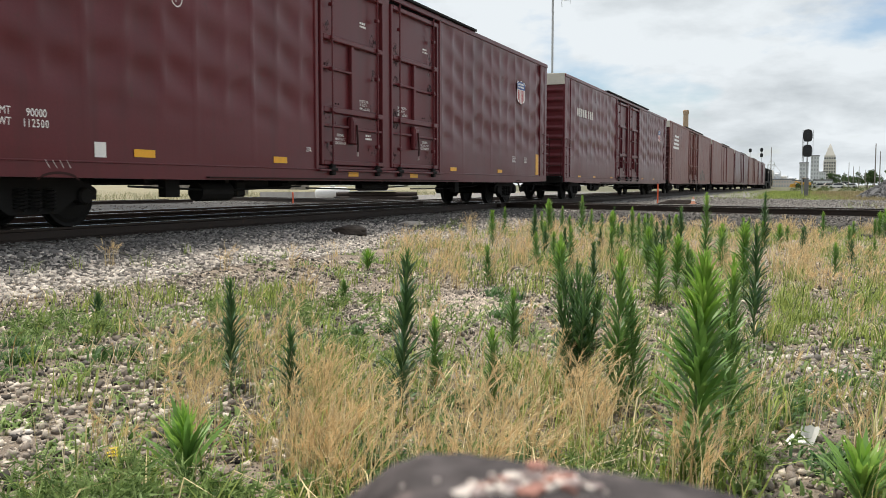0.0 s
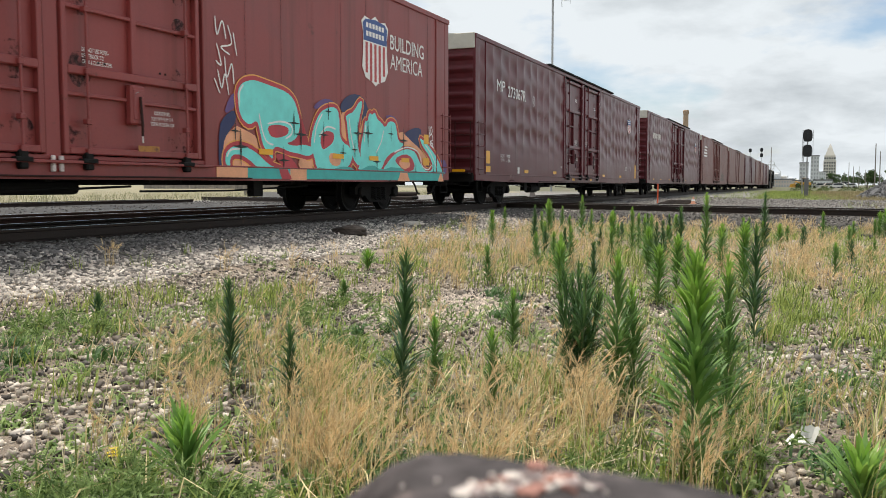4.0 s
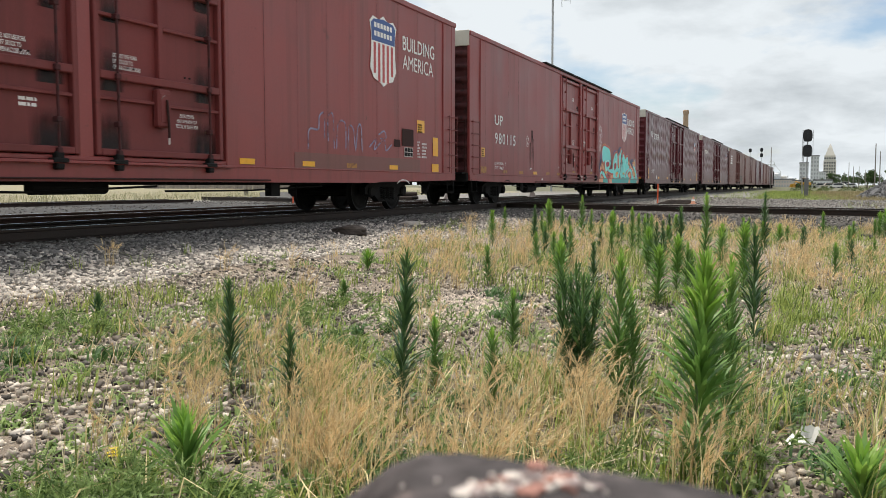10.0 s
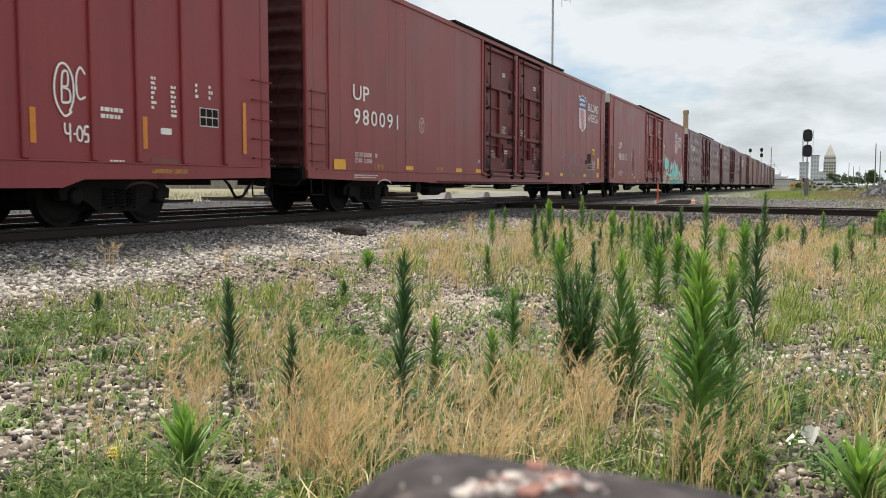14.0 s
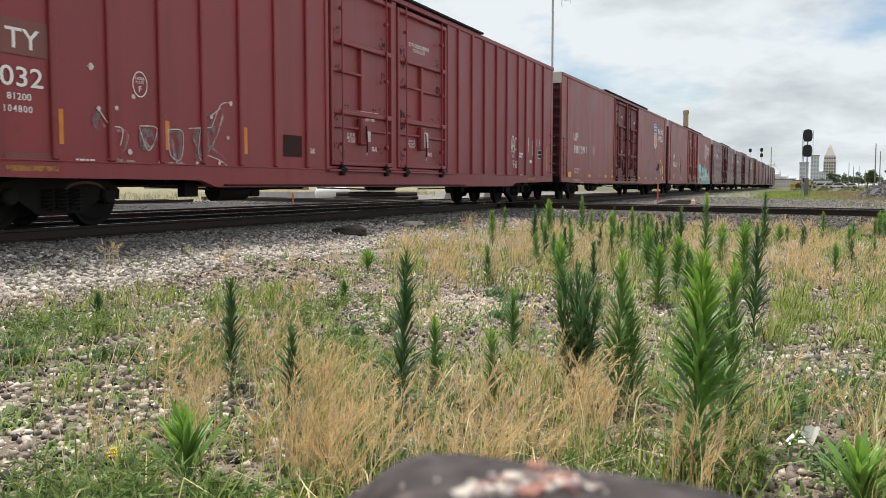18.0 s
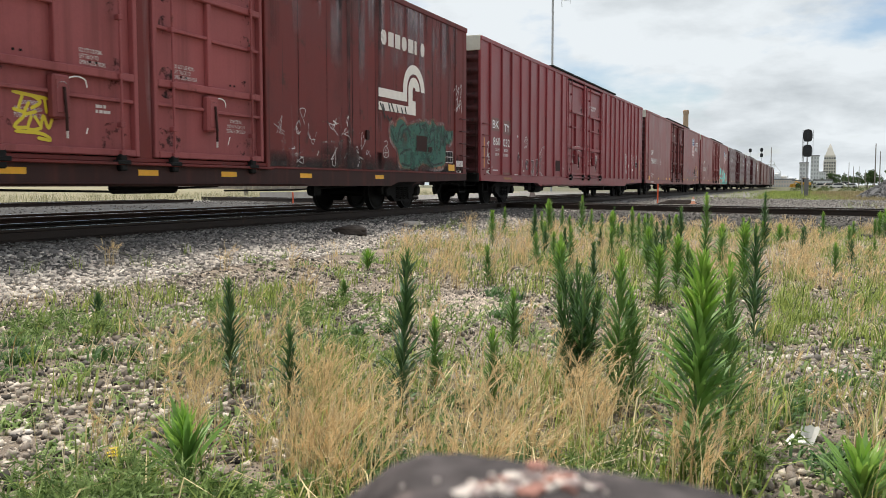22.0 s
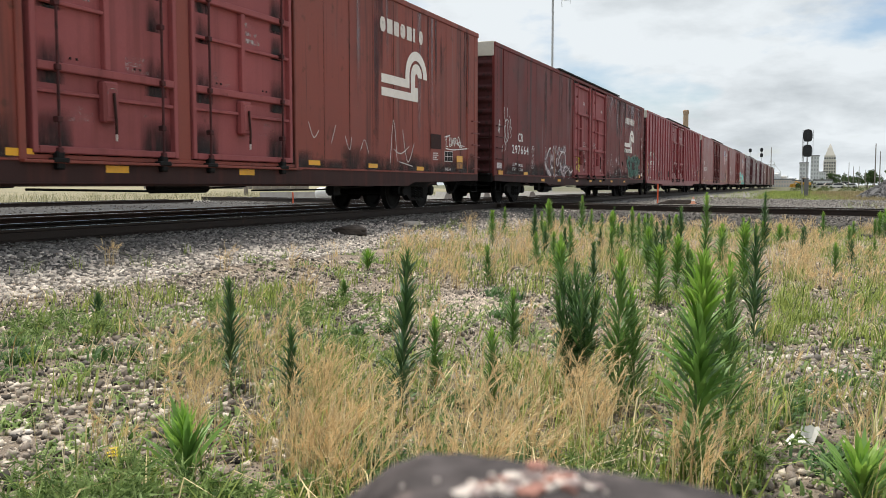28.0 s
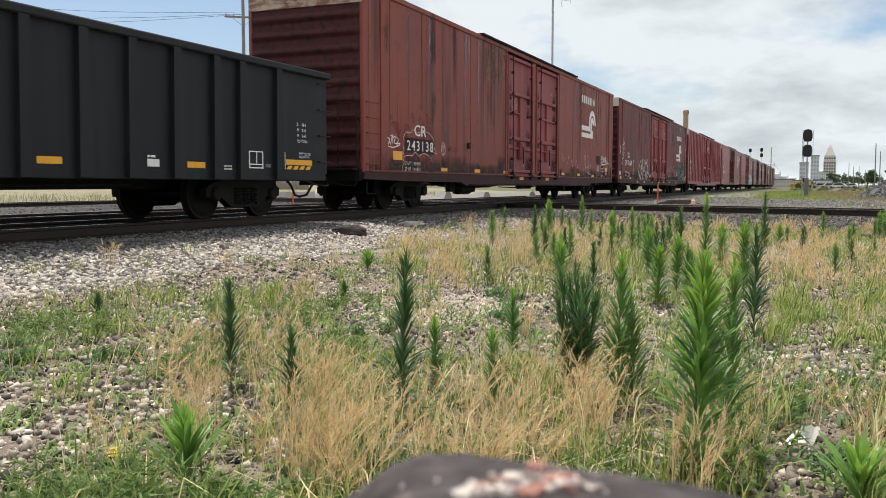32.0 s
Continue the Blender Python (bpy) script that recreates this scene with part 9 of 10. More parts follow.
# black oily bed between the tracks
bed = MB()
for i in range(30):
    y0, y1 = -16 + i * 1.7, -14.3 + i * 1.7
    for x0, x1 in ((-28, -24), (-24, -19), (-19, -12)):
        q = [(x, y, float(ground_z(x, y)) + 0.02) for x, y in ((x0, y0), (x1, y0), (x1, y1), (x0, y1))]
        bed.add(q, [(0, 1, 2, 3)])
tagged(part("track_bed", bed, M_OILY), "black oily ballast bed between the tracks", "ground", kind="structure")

# board fence far behind the field
fence = thing("board_fence", "weathered grey board fence behind the field", "fence")
fm = MB()
for j in range(16):
    fm.box(0.12 * j, 0.12 * j + 0.105, -0.012, 0.012, 0.0, 1.9 + 0.03 * (j % 3), 0.004)
fmesh = fm.mesh("fence_panel")
fmesh.materials.append(M_POLEWOOD)
fp, fq = spot(-42, 74), spot(-31, 82)
fd = (fq - fp).normalized()
for j in range(int((fq - fp).length / 1.95)):
    o = part("fence_panel", fmesh, M_POLEWOOD, fence)
    c_ = fp + fd * 1.95 * j
    o.matrix_basis = Matrix.Translation((c_.x, c_.y, -0.2)) @ Matrix.Rotation(math.atan2(fd.y, fd.x), 4, "Z")

# white tank, pipes and barriers behind the train
tank = thing("propane_tank", "white horizontal propane tank on two saddles", "tank", pose(-23.7, 40.6, -0.19, 0, 0, 32) @ Matrix.Diagonal((0.95, 0.72, 0.72, 1)))
prof = [(-1.0, 0.02), (-0.97, 0.23), (-0.88, 0.38), (-0.72, 0.47), (0.72, 0.47), (0.88, 0.38), (0.97, 0.23), (1.0, 0.02)]
part("shell", MB().lathe(prof, 24, "x", (0, 0, 0.50)), M_TANK, tank, smooth=True)
for x in (-0.6, 0.6):
    part("saddle", MB().box(x - 0.08, x + 0.08, -0.3, 0.3, 0, 0.12, 0.01), M_CONCRETE, tank)
part("valve_dome", MB().lathe([(0.95, 0.14), (1.06, 0.14), (1.09, 0.1), (1.09, 0.02)], 14, "z"), M_GALV, tank)
pile = thing("pipe_stack", "stack of dark pipes and bent sheet metal", "pipes", pose(-21.2, 40.6, -0.18, 0, 0, -58))
for i, (x, z, r) in enumerate(((0, 0.12, 0.12), (0.26, 0.12, 0.12), (0.5, 0.11, 0.11), (0.13, 0.33, 0.11), (0.38, 0.32, 0.11), (-0.28, 0.1, 0.1))):
    part("pipe", MB().tube([(x, -1.6 - 0.1 * i, z), (x + 0.05, 1.6 + 0.15 * i, z + 0.02)], r, 14), M_UNDER if i % 2 else M_RAIL, pile)
part("bent_sheet", MB().add([(-0.5, -1.2, 0.42), (0.6, -1.4, 0.46), (0.8, 1.0, 0.52), (-0.4, 1.3, 0.5), (0.1, 0, 0.62)], [(0, 1, 4), (1, 2, 4), (2, 3, 4), (3, 0, 4)]), M_GREYPOLE, pile)
for i, (x, y, t) in enumerate(((-26.3, 40.3, 30), (-20.5, 42.3, -56), (-17.6, 47.0, -58), (-15.9, 50.2, -60), (-19.0, 44.6, -56))):
    b = part("concrete_barrier", MB().add([(-1.5, -0.3, 0), (1.5, -0.3, 0), (1.5, 0.3, 0), (-1.5, 0.3, 0), (-1.5, -0.22, 0.14), (1.5, -0.22, 0.14), (1.5, 0.22, 0.14), (-1.5, 0.22, 0.14),
                                           (-1.5, -0.09, 0.46), (1.5, -0.09, 0.46), (1.5, 0.09, 0.46), (-1.5, 0.09, 0.46)],
                                          [(0, 1, 5, 4), (4, 5, 9, 8), (2, 3, 7, 6), (6, 7, 11, 10), (8, 9, 10, 11), (0, 4, 8, 11, 7, 3), (1, 2, 6, 10, 9, 5), (3, 2, 1, 0)]), M_CONCRETE)
    b.matrix_basis = pose(x, y, -0.21, 0, 0, t)
    tagged(b, "pale concrete barrier block behind the train", "barrier", "concrete barriers")
for x, y, h in ((-21.75, 33.7, 0.42), (-6.5, 40.0, 0.80)):
    s = part("marker_stake", MB().box(-0.03, 0.03, -0.02, 0.02, 0, h, 0.005).prism([(-0.02, h), (0.02, h), (0.0, h + 0.08)], -0.03, 0.03), M_ORANGE_STAKE)
    s.matrix_basis = pose(x, y, -0.2, 0, 0, 20)
    tagged(s, "orange red wooden marker stake in gravel", "stake", "marker stakes")

# scrap beside the crossing: boards, a cone and a bleached plank
boards = thing("board_pile", "small pile of dark broken boards on gravel", "wood scrap", pose(-5.35, 38.6, -0.19, 0, 0, 10))
for i in range(5):
    part("board", MB().box(-0.9 + 0.1 * i, 0.8 - 0.08 * i, -0.3 + 0.12 * i, -0.18 + 0.12 * i, 0.03 * i, 0.03 * i + 0.04, 0.005), M_TIE, boards)
cone = thing("traffic_cone", "faded orange and white traffic cone on gravel", "cone", pose(-4.72, 38.2, -0.18) @ Matrix.Scale(0.62, 4))
part("base_plate", MB().box(-0.2, 0.2, -0.2, 0.2, 0, 0.04, 0.01), M_FADEDCONE, cone)
part("cone_body", MB().lathe([(0.04, 0.16), (0.2, 0.115), (0.36, 0.07), (0.5, 0.03)], 16, "z"), M_FADEDCONE, cone)
part("white_collar", MB().lathe([(0.20, 0.122), (0.32, 0.088)], 16, "z"), M_TANK, cone)
plank = part("bleached_plank", MB().box(-0.42, 0.42, -0.05, 0.05, 0, 0.03, 0.006), M_LIMESTONE)
plank.matrix_basis = pose(-2.55, 22.55, float(ground_z(-2.55, 22.55)) + 0.05, 0, 8, -45)
tagged(plank, "bleached broken plank on ballast", "plank")

# frogs of the diamond crossing
for off_c in (0.0, 1.51):
    for xr in (CENTRE + 0.755, CENTRE - 0.755):
        q = CROSS_P + CROSS_N * off_c
        k = (xr - q.x) / CROSS_D.x
        p = q + CROSS_D * k
        fr = part("crossing_frog", MB().box(-0.28, 0.28, -0.42, 0.42, -0.19, -0.03, 0.02), M_RAIL)
        fr.matrix_basis = Matrix.Translation(p) @ Matrix.Rotation(radians(-12), 4, "Z")
        tagged(fr, "heavy cast frog where two rails cross", "rail crossing", "frogs of the diamond crossing")


# ------------------------------------------------------------------ signals and poles
def signal(az, d, z_heads, base_z=-0.2, size=1.0, ladder_=True, label="two-headed railway signal with round black shields"):
    top = max(z_heads) + 0.6 * size
    s = thing("railway_signal", label, "railway signal", at_bearing(az, d, base_z))
    part("mast", MB().tube([(0, 0, 0), (0, 0, top - base_z)], 0.07 * size, 10), M_SILVER, s)
    for z in z_heads:
        z -= base_z
        out = [(0.48 * size * math.copysign(abs(math.cos(t)) ** (0.75 if math.sin(t) > 0 else 0.45), math.cos(t)), 0.67 * size * math.copysign(abs(math.sin(t)) ** 0.8, math.sin(t))) for t in np.linspace(0, 2 * math.pi, 25)[:-1]]
        vs = [(x, yy, z + w) for yy in (-0.16, -0.20) for x, w in out]
        mb = MB().add(vs, [tuple(range(24)), tuple(range(24, 48))[::-1]] + [(i, (i + 1) % 24, 24 + (i + 1) % 24, 24 + i) for i in range(24)])
        head = part("signal_head", mb, M_SIGNAL, s, "black oval signal shield")
        for k in (-1, 0, 1):
            part("hood", MB().tube([(0, -0.2, z + 0.3 * k * size), (0, -0.45 * size, z + 0.3 * k * size)], 0.12 * size, 12), M_SIGNAL, head)
            part("lens", MB().tube([(0, -0.46 * size, z + 0.3 * k * size), (0, -0.47 * size, z + 0.3 * k * size)], 0.09 * size, 12), M_LENS, head)
    if ladder_:
        mb = MB()
        for x in (-0.5, -0.38):
            mb.tube([(x * size, 0.1, 0.2), (x * size, 0.1, top - base_z)], 0.02, 5)
        for z in np.arange(0.4, top - base_z, 0.3):
            mb.tube([(-0.5 * size, 0.1, z), (-0.38 * size, 0.1, z)], 0.012, 5)
        part("ladder", mb, M_SILVER, s)
        for x in (0.55,):
            part("guard_rail", MB().tube([(x * size, 0.1, min(z_heads) - 0.8), (x * size, 0.1, top - base_z), (-0.5 * size, 0.1, top - base_z)], 0.015, 5), M_SILVER, s)
        part("relay_case", MB().box(-0.14, 0.14, -0.14, 0.14, 0, 1.3, 0.03), M_GREYPOLE, s, "grey steel relay case")
    return s


signal(-0.46, 64, (3.95, 2.93), size=0.62)
signal(-3.72, 272, (10.75,), size=0.86, ladder_=False, label="railway signal showing above the train")
signal(-3.06, 272, (10.9, 9.32), size=0.86, ladder_=False, label="railway signal showing above the train")


def utility_pole(az, d, top, arm=None, r=0.15, label="grey wooden utility pole with one crossarm", base_z=-0.3):
    p = thing("utility_pole", label, "pole", at_bearing(az, d, base_z))
    part("shaft", MB().tube([(0, 0, 0), (0, 0, (top - base_z))], [r, r * 0.65], 8), M_POLEWOOD, p)
    if arm:
        z = arm - base_z
        part("crossarm", MB().box(-1.2, 1.2, -0.06, 0.06, z - 0.06, z + 0.06, 0.01), M_POLEWOOD, p)
        for x in (-1.1, -0.6, 0.6, 1.1):
            part("insulator", MB().lathe([(z + 0.06, 0.03), (z + 0.14, 0.05), (z + 0.2, 0.03)], 8, "z", (x, 0, 0)), M_GALV, p)
        part("brace", MB().tube([(-0.7, 0, z - 0.06), (0, 0.02, z - 0.6)], 0.02, 5).tube([(0.7, 0, z - 0.06), (0, 0.02, z - 0.6)], 0.02, 5), M_GALV, p)
    return p


utility_pole(-35.8, 60, 13.6, 11.7)
utility_pole(3.25, 150, 7.0, None, 0.10, "plain grey wooden utility pole")
utility_pole(3.5, 230, 8.5, None, 0.13, "plain grey wooden utility pole")
for az, d, t in ((1.85, 170, 4.6), (2.1, 185, 4.2), (2.4, 200, 4.4), (2.75, 215, 4.0), (1.6, 200, 3.4)):
    utility_pole(az, d, t, None, 0.07, "thin grey pole far behind the yard")
utility_pole(-2.5, 215, 9.3, None, 0.12, "thin grey pole beside the line")
for i, (z0, z1) in enumerate(((12.0, 15.5), (11.9, 14.2), (11.9, 13.2), (9.0, 10.5))):
    a, b = spot(-36.3 + 0.3 * i, 60), spot(-62, 75)
    pts = [(a.x + (b.x - a.x) * k / 10, a.y + (b.y - a.y) * k / 10, z0 + (z1 - z0) * k / 10 - 1.2 * math.sin(math.pi * k / 10)) for k in range(11)]
    tagged(part("overhead_wire", MB().tube(pts, 0.012, 4), M_WIRE), "thin black overhead wire", "wire", "overhead wires")

# radio mast
mast = thing("radio_mast", "tall thin radio mast with small side antennas", "radio mast", at_bearing(-16.0, 120, -0.3))
part("mast_tube", MB().tube([(0, 0, 0), (0, 0, 27.6)], 0.14, 8), M_SILVER, mast)
part("antenna_arm", MB().tube([(-0.8, 0, 26.9), (1.2, 0, 26.9)], 0.05, 6).tube([(-0.8, 0, 26.5), (-0.8, 0, 27.4)], 0.04, 6), M_SILVER, mast)
part("antenna_dipole", MB().tube([(1.2, 0, 26.9), (1.2, 0, 24.8)], 0.04, 6).tube([(1.2, 0, 25.6), (2.3, 0, 25.7)], 0.03, 6).tube([(2.3, 0, 25.2), (2.3, 0, 26.2)], 0.03, 6), M_SILVER, mast)

# chimney
ch = thing("brick_chimney", "tall tan brick chimney above the train", "chimney", at_bearing(-7.6, 400, -0.5))
part("shaft", MB().lathe([(0, 1.5), (29, 1.12), (32.2, 1.08)], 20, "z"), M_BRICKT, ch)
part("crown", MB().lathe([(32.2, 1.25), (33.7, 1.28), (34.0, 1.05)], 20, "z"), M_BRICKT, ch)


# ------------------------------------------------------------------ skyline
def block(name, label, az, d, w, depth, h, wall, floors, bays, roof=M_ROOFING, win=0.5):
    """A far building: walls, roof edge, and its windows by storey and bay."""
    b = thing(name, label, "building", at_bearing(az, d, -0.5))
    part("wall", MB().box(-w / 2, w / 2, -depth / 2, depth / 2, 0, h), wall, b)
    part("roof", MB().box(-w / 2 - 0.2, w / 2 + 0.2, -depth / 2 - 0.2, depth / 2 + 0.2, h, h + 0.5), roof, b)
    if floors:
        fw, fh = w / bays, h / floors
        me = MB().box(-fw * win / 2, fw * win / 2, -0.06, 0.06, -fh * 0.28, fh * 0.28).mesh("window")
        me.materials.append(M_FARWIN)
        for i in range(floors):
            for k in range(bays):
                o = new("window", me)
                o.parent = b
                o.matrix_basis = pose(-w / 2 + fw * (k + 0.5), -depth / 2 - 0.04, fh * (i + 0.5))
    return b


def tower():
    b = thing("art_deco_tower", "pale stone tower with a stepped pyramid top", "building", at_bearing(0.80, 900, -0.5) @ Matrix.Diagonal((0.82, 0.82, 0.93, 1)))
    tiers = ((13.4, 0, 26.0), (11.8, 26.0, 31.0))
    for w, z0, z1 in tiers:
        part("tower_tier", MB().box(-w / 2, w / 2, -w / 2, w / 2, z0, z1), M_STONE, b)
    part("pyramid_roof", MB().add([(-5.2, -5.2, 31), (5.2, -5.2, 31), (5.2, 5.2, 31), (-5.2, 5.2, 31), (-2.3, -2.3, 38.5), (2.3, -2.3, 38.5), (2.3, 2.3, 38.5), (-2.3, 2.3, 38.5), (0, 0, 43.0)],
                                  [(0, 1, 5, 4), (1, 2, 6, 5), (2, 3, 7, 6), (3, 0, 4, 7), (4, 5, 8), (5, 6, 8), (6, 7, 8), (7, 4, 8)]), M_STONE, b)
    me = MB().box(-0.75, 0.75, -0.08, 0.08, -0.85, 0.85).mesh("window")
    me.materials.append(M_DARKWIN)
    for i in range(9):
        for k in range(5):
            o = new("window", me)
            o.parent = b
            o.matrix_basis = pose(-5.2 + 2.6 * k, -6.74 if i < 8 else -5.94, 2.6 + 3.0 * i + (1.5 if i == 8 else 0))


tower()
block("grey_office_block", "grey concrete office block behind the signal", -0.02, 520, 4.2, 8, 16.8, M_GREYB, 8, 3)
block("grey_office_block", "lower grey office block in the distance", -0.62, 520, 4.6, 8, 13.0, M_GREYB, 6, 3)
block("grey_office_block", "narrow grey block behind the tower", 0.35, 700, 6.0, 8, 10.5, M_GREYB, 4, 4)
block("brown_warehouse", "low brown brick warehouse in the yard", -0.75, 360, 6, 8, 2.6, M_BROWNB, 2, 6)
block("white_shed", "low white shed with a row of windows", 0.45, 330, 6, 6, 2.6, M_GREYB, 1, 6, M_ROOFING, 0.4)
block("white_shed", "long pale shed beyond the yard", 1.75, 300, 7, 6, 1.3, M_STONE, 1, 6)
block("brown_warehouse", "long low brick building at the line's end", -1.75, 420, 9, 8, 3.4, M_BROWNB, 2, 8)
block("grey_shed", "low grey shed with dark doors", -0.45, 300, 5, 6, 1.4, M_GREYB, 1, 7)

silo = thing("grain_silos", "cluster of pale silos with a pipe gantry", "silo", at_bearing(-2.2, 420, -0.5))
for i, (x, r, h) in enumerate(((-2.4, 1.5, 7.4), (0.6, 1.3, 6.2), (3.4, 1.4, 4.8), (6.4, 1.2, 4.2), (8.8, 1.0, 3.4))):
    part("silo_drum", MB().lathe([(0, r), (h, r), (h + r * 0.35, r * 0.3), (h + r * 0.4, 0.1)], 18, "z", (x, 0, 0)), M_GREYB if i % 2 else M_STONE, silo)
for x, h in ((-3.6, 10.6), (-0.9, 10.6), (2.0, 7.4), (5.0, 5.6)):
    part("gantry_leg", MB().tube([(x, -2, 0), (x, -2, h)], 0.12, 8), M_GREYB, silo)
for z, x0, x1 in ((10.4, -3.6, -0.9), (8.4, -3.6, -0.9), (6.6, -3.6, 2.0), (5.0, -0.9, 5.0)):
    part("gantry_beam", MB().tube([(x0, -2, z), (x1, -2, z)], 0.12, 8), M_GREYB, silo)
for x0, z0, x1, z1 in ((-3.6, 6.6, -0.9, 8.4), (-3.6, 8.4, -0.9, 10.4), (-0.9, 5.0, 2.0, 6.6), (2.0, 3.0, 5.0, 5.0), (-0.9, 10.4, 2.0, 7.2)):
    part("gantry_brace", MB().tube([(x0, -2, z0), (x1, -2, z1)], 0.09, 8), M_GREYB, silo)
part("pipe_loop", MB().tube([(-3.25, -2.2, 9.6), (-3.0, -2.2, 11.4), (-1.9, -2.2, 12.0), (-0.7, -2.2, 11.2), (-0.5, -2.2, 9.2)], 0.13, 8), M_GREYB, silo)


def loader(az, d):
    m = thing("wheel_loader", "yellow wheel loader parked in the yard", "loader", at_bearing(az, d, -0.3, 70))
    part("body", MB().prism([(-2.0, 0.8), (1.2, 0.8), (1.2, 1.7), (0.2, 1.9), (-2.0, 1.7)], -0.8, 0.8), M_LOADER, m)
    part("cab", MB().box(-0.65, 0.65, -0.7, 0.5, 1.8, 3.0, 0.1), M_DARKWIN, m)
    part("cab_roof", MB().box(-0.75, 0.75, -0.8, 0.6, 3.0, 3.15, 0.04), M_LOADER, m)
    part("arm", MB().tube([(0, 1.0, 1.5), (0, 2.4, 2.0), (0, 3.2, 0.9)], 0.16, 8), M_LOADER, m)
    part("bucket", MB().prism([(2.8, 0.2), (3.9, 0.3), (3.5, 1.2), (2.9, 1.3)], -1.2, 1.2), M_LOADER, m)
    for y in (-1.4, 1.3):
        for x in (-0.9, 0.9):
            part("wheel", MB().lathe([(x - 0.25, 0.3), (x - 0.25, 0.72), (x + 0.25, 0.72), (x + 0.25, 0.3)], 18, "x", (0, y, 0.72)), M_TYRE, m)


loader(-0.62, 290)


def van(az, d, turn, h=1.5, mat=None, label="white parked car in the distant yard"):
    c = thing("parked_car", label, "car", at_bearing(az, d, -0.3, turn), "cars in the yard")
    mat = mat or M_CARWHITE
    part("body", MB().prism([(-2.2, 0.35), (2.2, 0.35), (2.25, 0.85), (1.2, 0.95), (0.6, h), (-1.5, h), (-2.1, 0.95)], -0.85, 0.85), mat, c)
    for s in (-0.87, 0.87):
        part("side_window", MB().prism([(0.85, 0.98), (0.5, h - 0.12), (-1.35, h - 0.12), (-1.75, 0.98)], s - 0.02, s + 0.02), M_DARKWIN, c)
    for y in (-1.4, 1.4):
        for s in (-0.8, 0.8):
            part("wheel", MB().lathe([(s - 0.1, 0.1), (s - 0.1, 0.33), (s + 0.1, 0.33), (s + 0.1, 0.1)], 14, "x", (0, y, 0.33)), M_TYRE, c)


van(1.25, 260, 75)
van(1.6, 280, 80, 1.9, None, "white parked van in the distant yard")
van(0.3, 270, 85, 1.5, M_SILVER, "silver parked car in the distant yard")
van(1.95, 270, 70, 1.45, M_GREYB, "grey parked car in the distant yard")
van(0.75, 265, 95, 1.5, M_BROWNB, "brown parked car in the distant yard")


def tank_end(az, d, label):
    """The round black end of a tank car seen from behind."""
    t = thing("tank_car", label, "freight car", at_bearing(az, d, -0.2))
    part("barrel", MB().lathe([(-0.4, 0.2), (-0.2, 1.1), (0, 1.4), (9, 1.4), (9.2, 1.0)], 24, "y", (0, 0, 2.1)), M_UNDER, t)
    part("underframe", MB().box(-1.2, 1.2, 0, 9, 0.6, 0.9), M_UNDER, t)
    for y in (1.2, 7.8):
        part("wheels", MB().box(-0.8, 0.8, y - 0.5, y + 0.5, 0, 0.75, 0.1), M_UNDER, t)


tank_end(-1.95, 460, "black tank car end far down the line")


# ------------------------------------------------------------------ trees
def leaf_cloud(centres, radii, per, leaf):
    c = np.repeat(np.array(centres), per, 0)
    r = np.repeat(np.array(radii), per)
    n = len(c)
    d = RNG.normal(0, 1, (n, 3))
    d /= np.linalg.norm(d, axis=1, keepdims=True)
    p = c + d * (r * RNG.uniform(0.45, 1.05, n))[:, None] * (1, 1, 0.8)
    u, w = RNG.normal(0, 1, (2, n, 3))
    u *= (leaf * RNG.uniform(0.5, 1.2, n) / np.linalg.norm(u, axis=1))[:, None]
    w *= (leaf * 0.6 / np.linalg.norm(w, axis=1))[:, None]
    v = np.stack([p - u, p + w, p + u, p - w], 1).reshape(-1, 3)
    return v, np.arange(4 * n).reshape(-1, 4)


def tree(az, d, h, w, seed, label="dark green leafy tree in the distance"):
    r = random.Random(seed)
    t = thing("tree", label, "tree", at_bearing(az, d, -0.4), "trees on the skyline")
    mb = MB().tube([(0, 0, 0), (0.1, 0, h * 0.35), (0, 0.1, h * 0.6)], [h * 0.035, h * 0.028, h * 0.012], 8)
    cs, rs = [], []
    for k in range(16):
        a, q = r.uniform(0, 6.28), r.uniform(0.1, 1.0) ** 0.6
        z = h * r.uniform(0.32, 0.9)
        k2 = math.sqrt(max(0.1, 1 - ((z / h - 0.55) / 0.5) ** 2))
        c = (w / 2 * q * math.cos(a) * k2, w / 2 * q * math.sin(a) * k2, z)
        cs.append(c)
        rs.append(h * r.uniform(0.10, 0.19))
        mb.tube([(0, 0, h * r.uniform(0.25, 0.45)), (c[0] * 0.6, c[1] * 0.6, z * 0.9), c], [h * 0.014, h * 0.009, h * 0.003], 5)
    part("trunk", mb, M_BARK, t)
    v, f = leaf_cloud(cs, rs, 130, h * 0.035)
    part("crown", from_arrays("crown", v, f), M_LEAVES, t)


for i, (az, d, h, w) in enumerate(((2.85, 260, 5.6, 5.5), (3.15, 262, 5.2, 4.5), (3.85, 285, 3.6, 6), (1.35, 420, 6.0, 9), (1.7, 420, 5.4, 9), (0.95, 330, 5.2, 5), (2.15, 330, 4.2, 7), (4.3, 300, 6.0, 9),
                                   (5.2, 280, 6.4, 9), (-0.85, 200, 1.7, 2.4), (0.05, 380, 4.0, 8), (1.95, 300, 3.0, 5), (1.75, 300, 3.4, 4), (2.2, 300, 3.2, 5), (-1.2, 420, 4.5, 9))):
    tree(az, d, h, w, 300 + i)

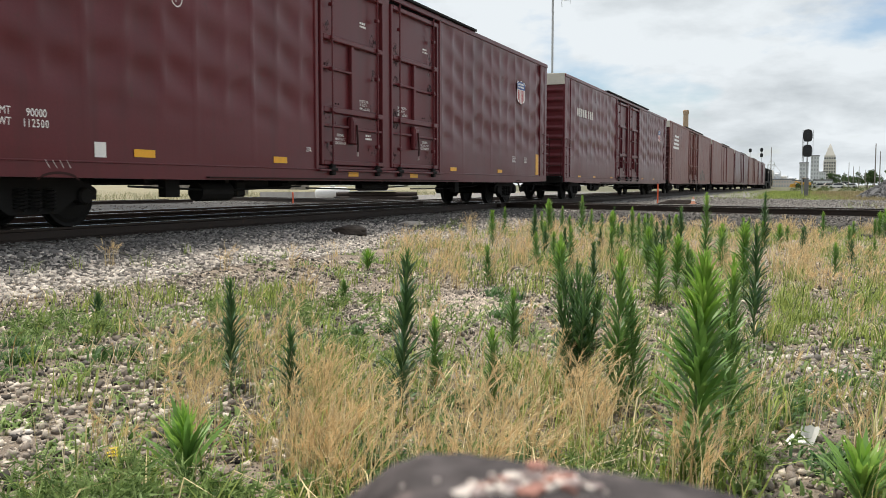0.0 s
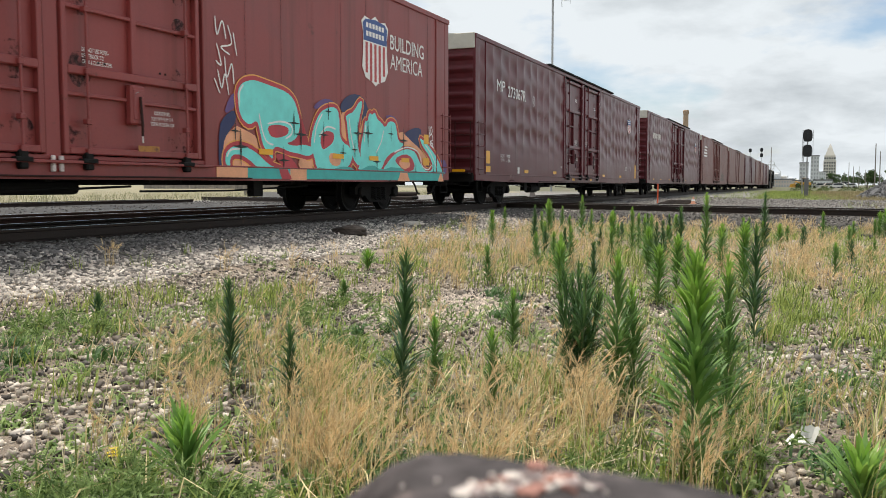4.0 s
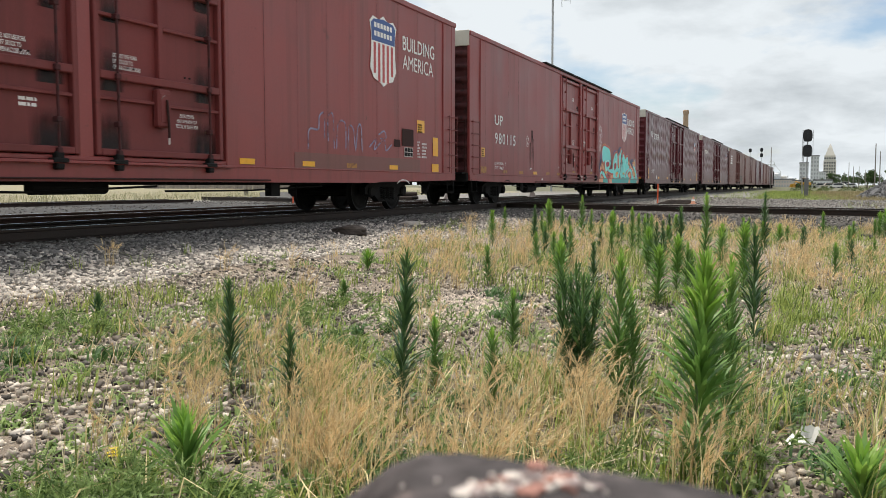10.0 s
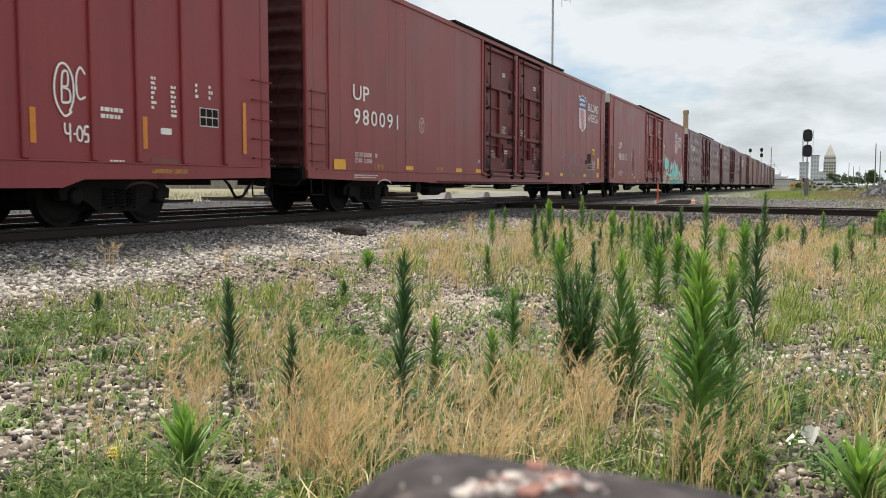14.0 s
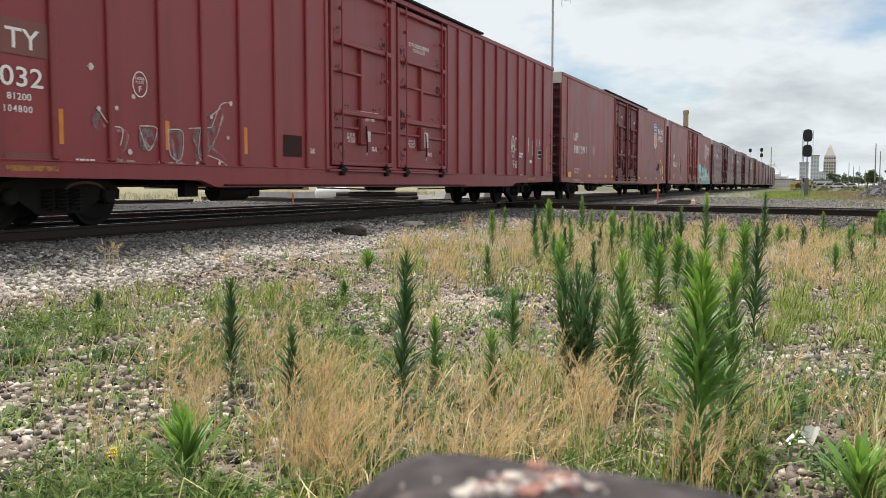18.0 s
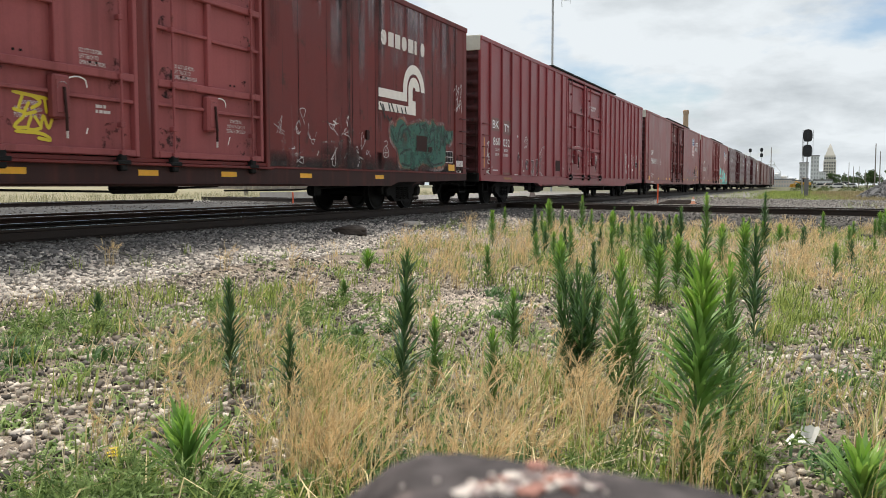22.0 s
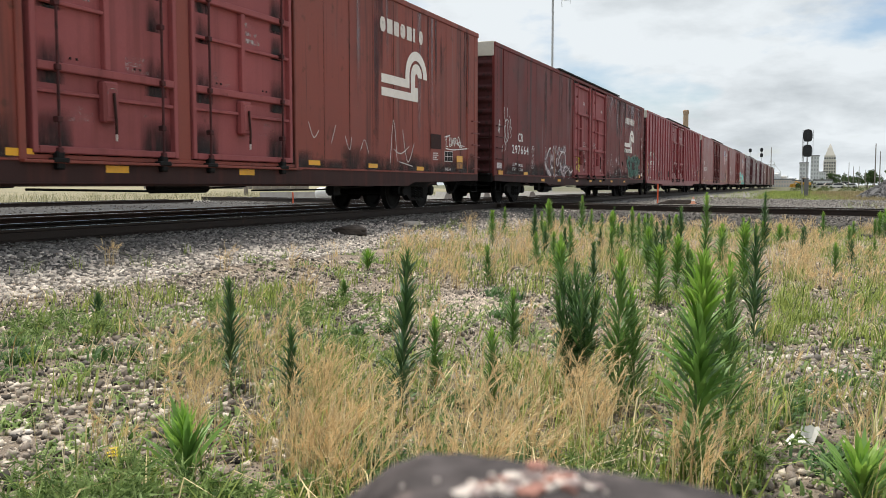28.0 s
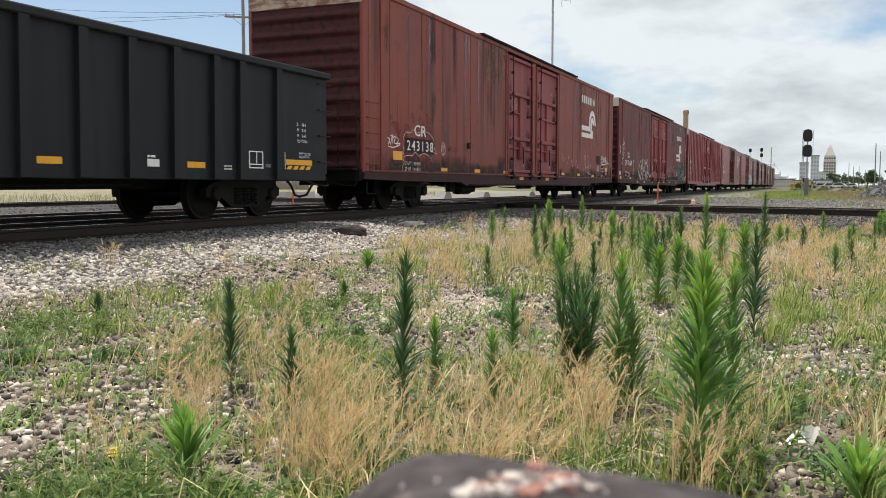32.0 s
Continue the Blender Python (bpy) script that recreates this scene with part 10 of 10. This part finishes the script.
# green weeds and the rough strip beyond the crossing
base = np.concatenate([np.stack([RNG.uniform(-7.5, 14, 50000), RNG.uniform(52, 110, 50000)], -1), np.stack([RNG.uniform(1, 9, 500), RNG.uniform(30, 42, 500)], -1)])
q = waves(base[:, 0], base[:, 1], 0.5, 77)
base = base[((base[:, 0] > -2.4 - 0.02 * base[:, 1] + 0.5 * q) & (q > -0.5)) | (RNG.uniform(0, 1, len(base)) < 0.10)]
n = len(base)
root = np.column_stack([base, ground_z(base[:, 0], base[:, 1])])
a = RNG.uniform(0, 6.28, n)
wd = np.stack([np.cos(a), np.sin(a), np.zeros(n)], -1) * RNG.uniform(0.005, 0.012, n)[:, None]
tip = root + np.column_stack([RNG.normal(0, 0.1, n), RNG.normal(0, 0.1, n), RNG.uniform(0.08, 0.30, n)])
v = np.stack([root - wd, root + wd, (root + tip) / 2 + wd * 1.2, tip], 1).reshape(-1, 3)
f = (np.array([(0, 1, 2), (0, 2, 3)])[None] + 4 * np.arange(n)[:, None, None]).reshape(-1, 3)
half_ = RNG.uniform(0, 1, n) < smooth01((base[:, 0] + 0.02 * base[:, 1] - 0.8 + 1.5 * waves(base[:, 0], base[:, 1], 0.3, 78)) / 2.0)
for name_, mat_, pick_, lab_ in (("far_weeds", M_GREEN, ~half_, "green weeds beyond the crossing track"), ("far_dry_weeds", M_FARDRY, half_, "dry tan weeds beyond the crossing track")):
    g_ = v.reshape(n, 4, 3)[pick_]
    m_ = len(g_)
    f = (np.array([(0, 1, 2), (0, 2, 3)])[None] + 4 * np.arange(m_)[:, None, None]).reshape(-1, 3)
    tagged(part(name_, from_arrays(name_, g_.reshape(-1, 3), f), mat_), lab_, "weeds", kind="stuff")

# scrub along the far side of the yard
n = 150
c_ = np.column_stack([RNG.uniform(-3, 32, n), RNG.uniform(112, 175, n), np.zeros(n)])
r_ = RNG.uniform(0.35, 0.9, n)
c_[:, 2] = -0.35 + r_ * 0.5
v, f = leaf_cloud(c_, r_, 70, 0.11)
tagged(part("far_scrub", from_arrays("far_scrub", v, f), M_SCRUB), "low green scrub at the edge of the yard", "bushes", kind="stuff")

# pile of dark crushed stone
NR, NA = 26, 64
rr, aa = np.meshgrid(np.linspace(0, 1, NR), np.linspace(0, 2 * np.pi, NA), indexing="ij")
hh = 3.7 * np.clip(1 - rr, 0, 1) ** 0.95 + 0.10 * waves(rr * 12 * np.cos(aa), rr * 12 * np.sin(aa), 1.0, 51) * (rr < 0.97) + 0.05 * RNG.normal(0, 1, rr.shape) * (rr < 0.97)
v = np.stack([rr * 6.2 * np.cos(aa), rr * 6.2 * np.sin(aa), hh - 0.15], -1).reshape(-1, 3)
k = np.arange(NR * NA).reshape(NR, NA)
heap = thing("stone_heap", "conical heap of dark crushed stone", "gravel heap", at_bearing(7.9, 61, -0.2))
part("heap_core", from_arrays("heap_core", v, np.stack([k[:-1, :-1], k[1:, :-1], k[1:, 1:], k[:-1, 1:]], -1).reshape(-1, 4)), M_PILE, heap)
q = RNG.uniform(0.02, 1.03, 5000) ** 0.5
b = RNG.uniform(0, 6.28, 5000)
p = np.stack([q * 6.2 * np.cos(b), q * 6.2 * np.sin(b)], -1)
st = stones("heap_gravel", p, RNG.uniform(0.08, 0.2, 5000), M_PILE, "loose dark stones on the heap", 0.3, 3.7 * np.clip(1 - q, 0, 1) ** 0.95 - 0.12)
st.parent = heap
del st["category"]


# ------------------------------------------------------------------ what moves
BEND_AT, BEND_R, DRIFT = 255.0, 380.0, 1.4e-5


def on_line(s):
    """A point of the line, s metres along: a slight curve to the left, then a tighter bend far off."""
    if s <= BEND_AT:
        return Vector((CENTRE - DRIFT * max(s, 0) ** 2, s, 0))
    a0 = 2 * DRIFT * BEND_AT
    a = a0 + (s - BEND_AT) / BEND_R
    return Vector((CENTRE - DRIFT * BEND_AT ** 2 - BEND_R * (math.cos(a0) - math.cos(a)), BEND_AT + BEND_R * (math.sin(a) - math.sin(a0)), 0))


def car_pose(rear, L, t):
    s = rear + SPEED * t
    p, q = on_line(s + 3.45), on_line(s + L - 3.45)
    d = (q - p).normalized()
    return Matrix.Translation(p - d * 3.45) @ Matrix.Rotation(math.atan2(-d.x, d.y), 4, "Z")


def motions():
    for car, rear, L in CARS:
        bends = rear + L + SPEED * 32 > BEND_AT - 5
        times = np.linspace(0, 32, 33 if bends else 17)
        walk(car, [(float(t), car_pose(rear, L, float(t))) for t in times])
    # the weeds stir in a light wind
    for w, m, k, seed in SWAYING:
        rows = []
        for i in range(65):
            t = 0.5 * i
            a = k * (math.sin(t * 2.1 + seed) + 0.6 * math.sin(t * 3.7 + seed * 1.7))
            b = k * (math.cos(t * 1.7 + seed * 0.6) + 0.5 * math.sin(t * 4.3 + seed))
            rows.append((t, m @ pose(0, 0, 0, a, b, 0)))
        walk(w, rows)
    for w in WHEELS:
        y, n = w.location.y, 240
        rows = []
        for i in range(n + 1):
            t = 32.0 * i / n
            rows.append((t, Matrix.Translation((0, y, RADIUS)) @ Matrix.Rotation(-SPEED * t / RADIUS, 4, "X")))
        walk(w, rows)


motions()
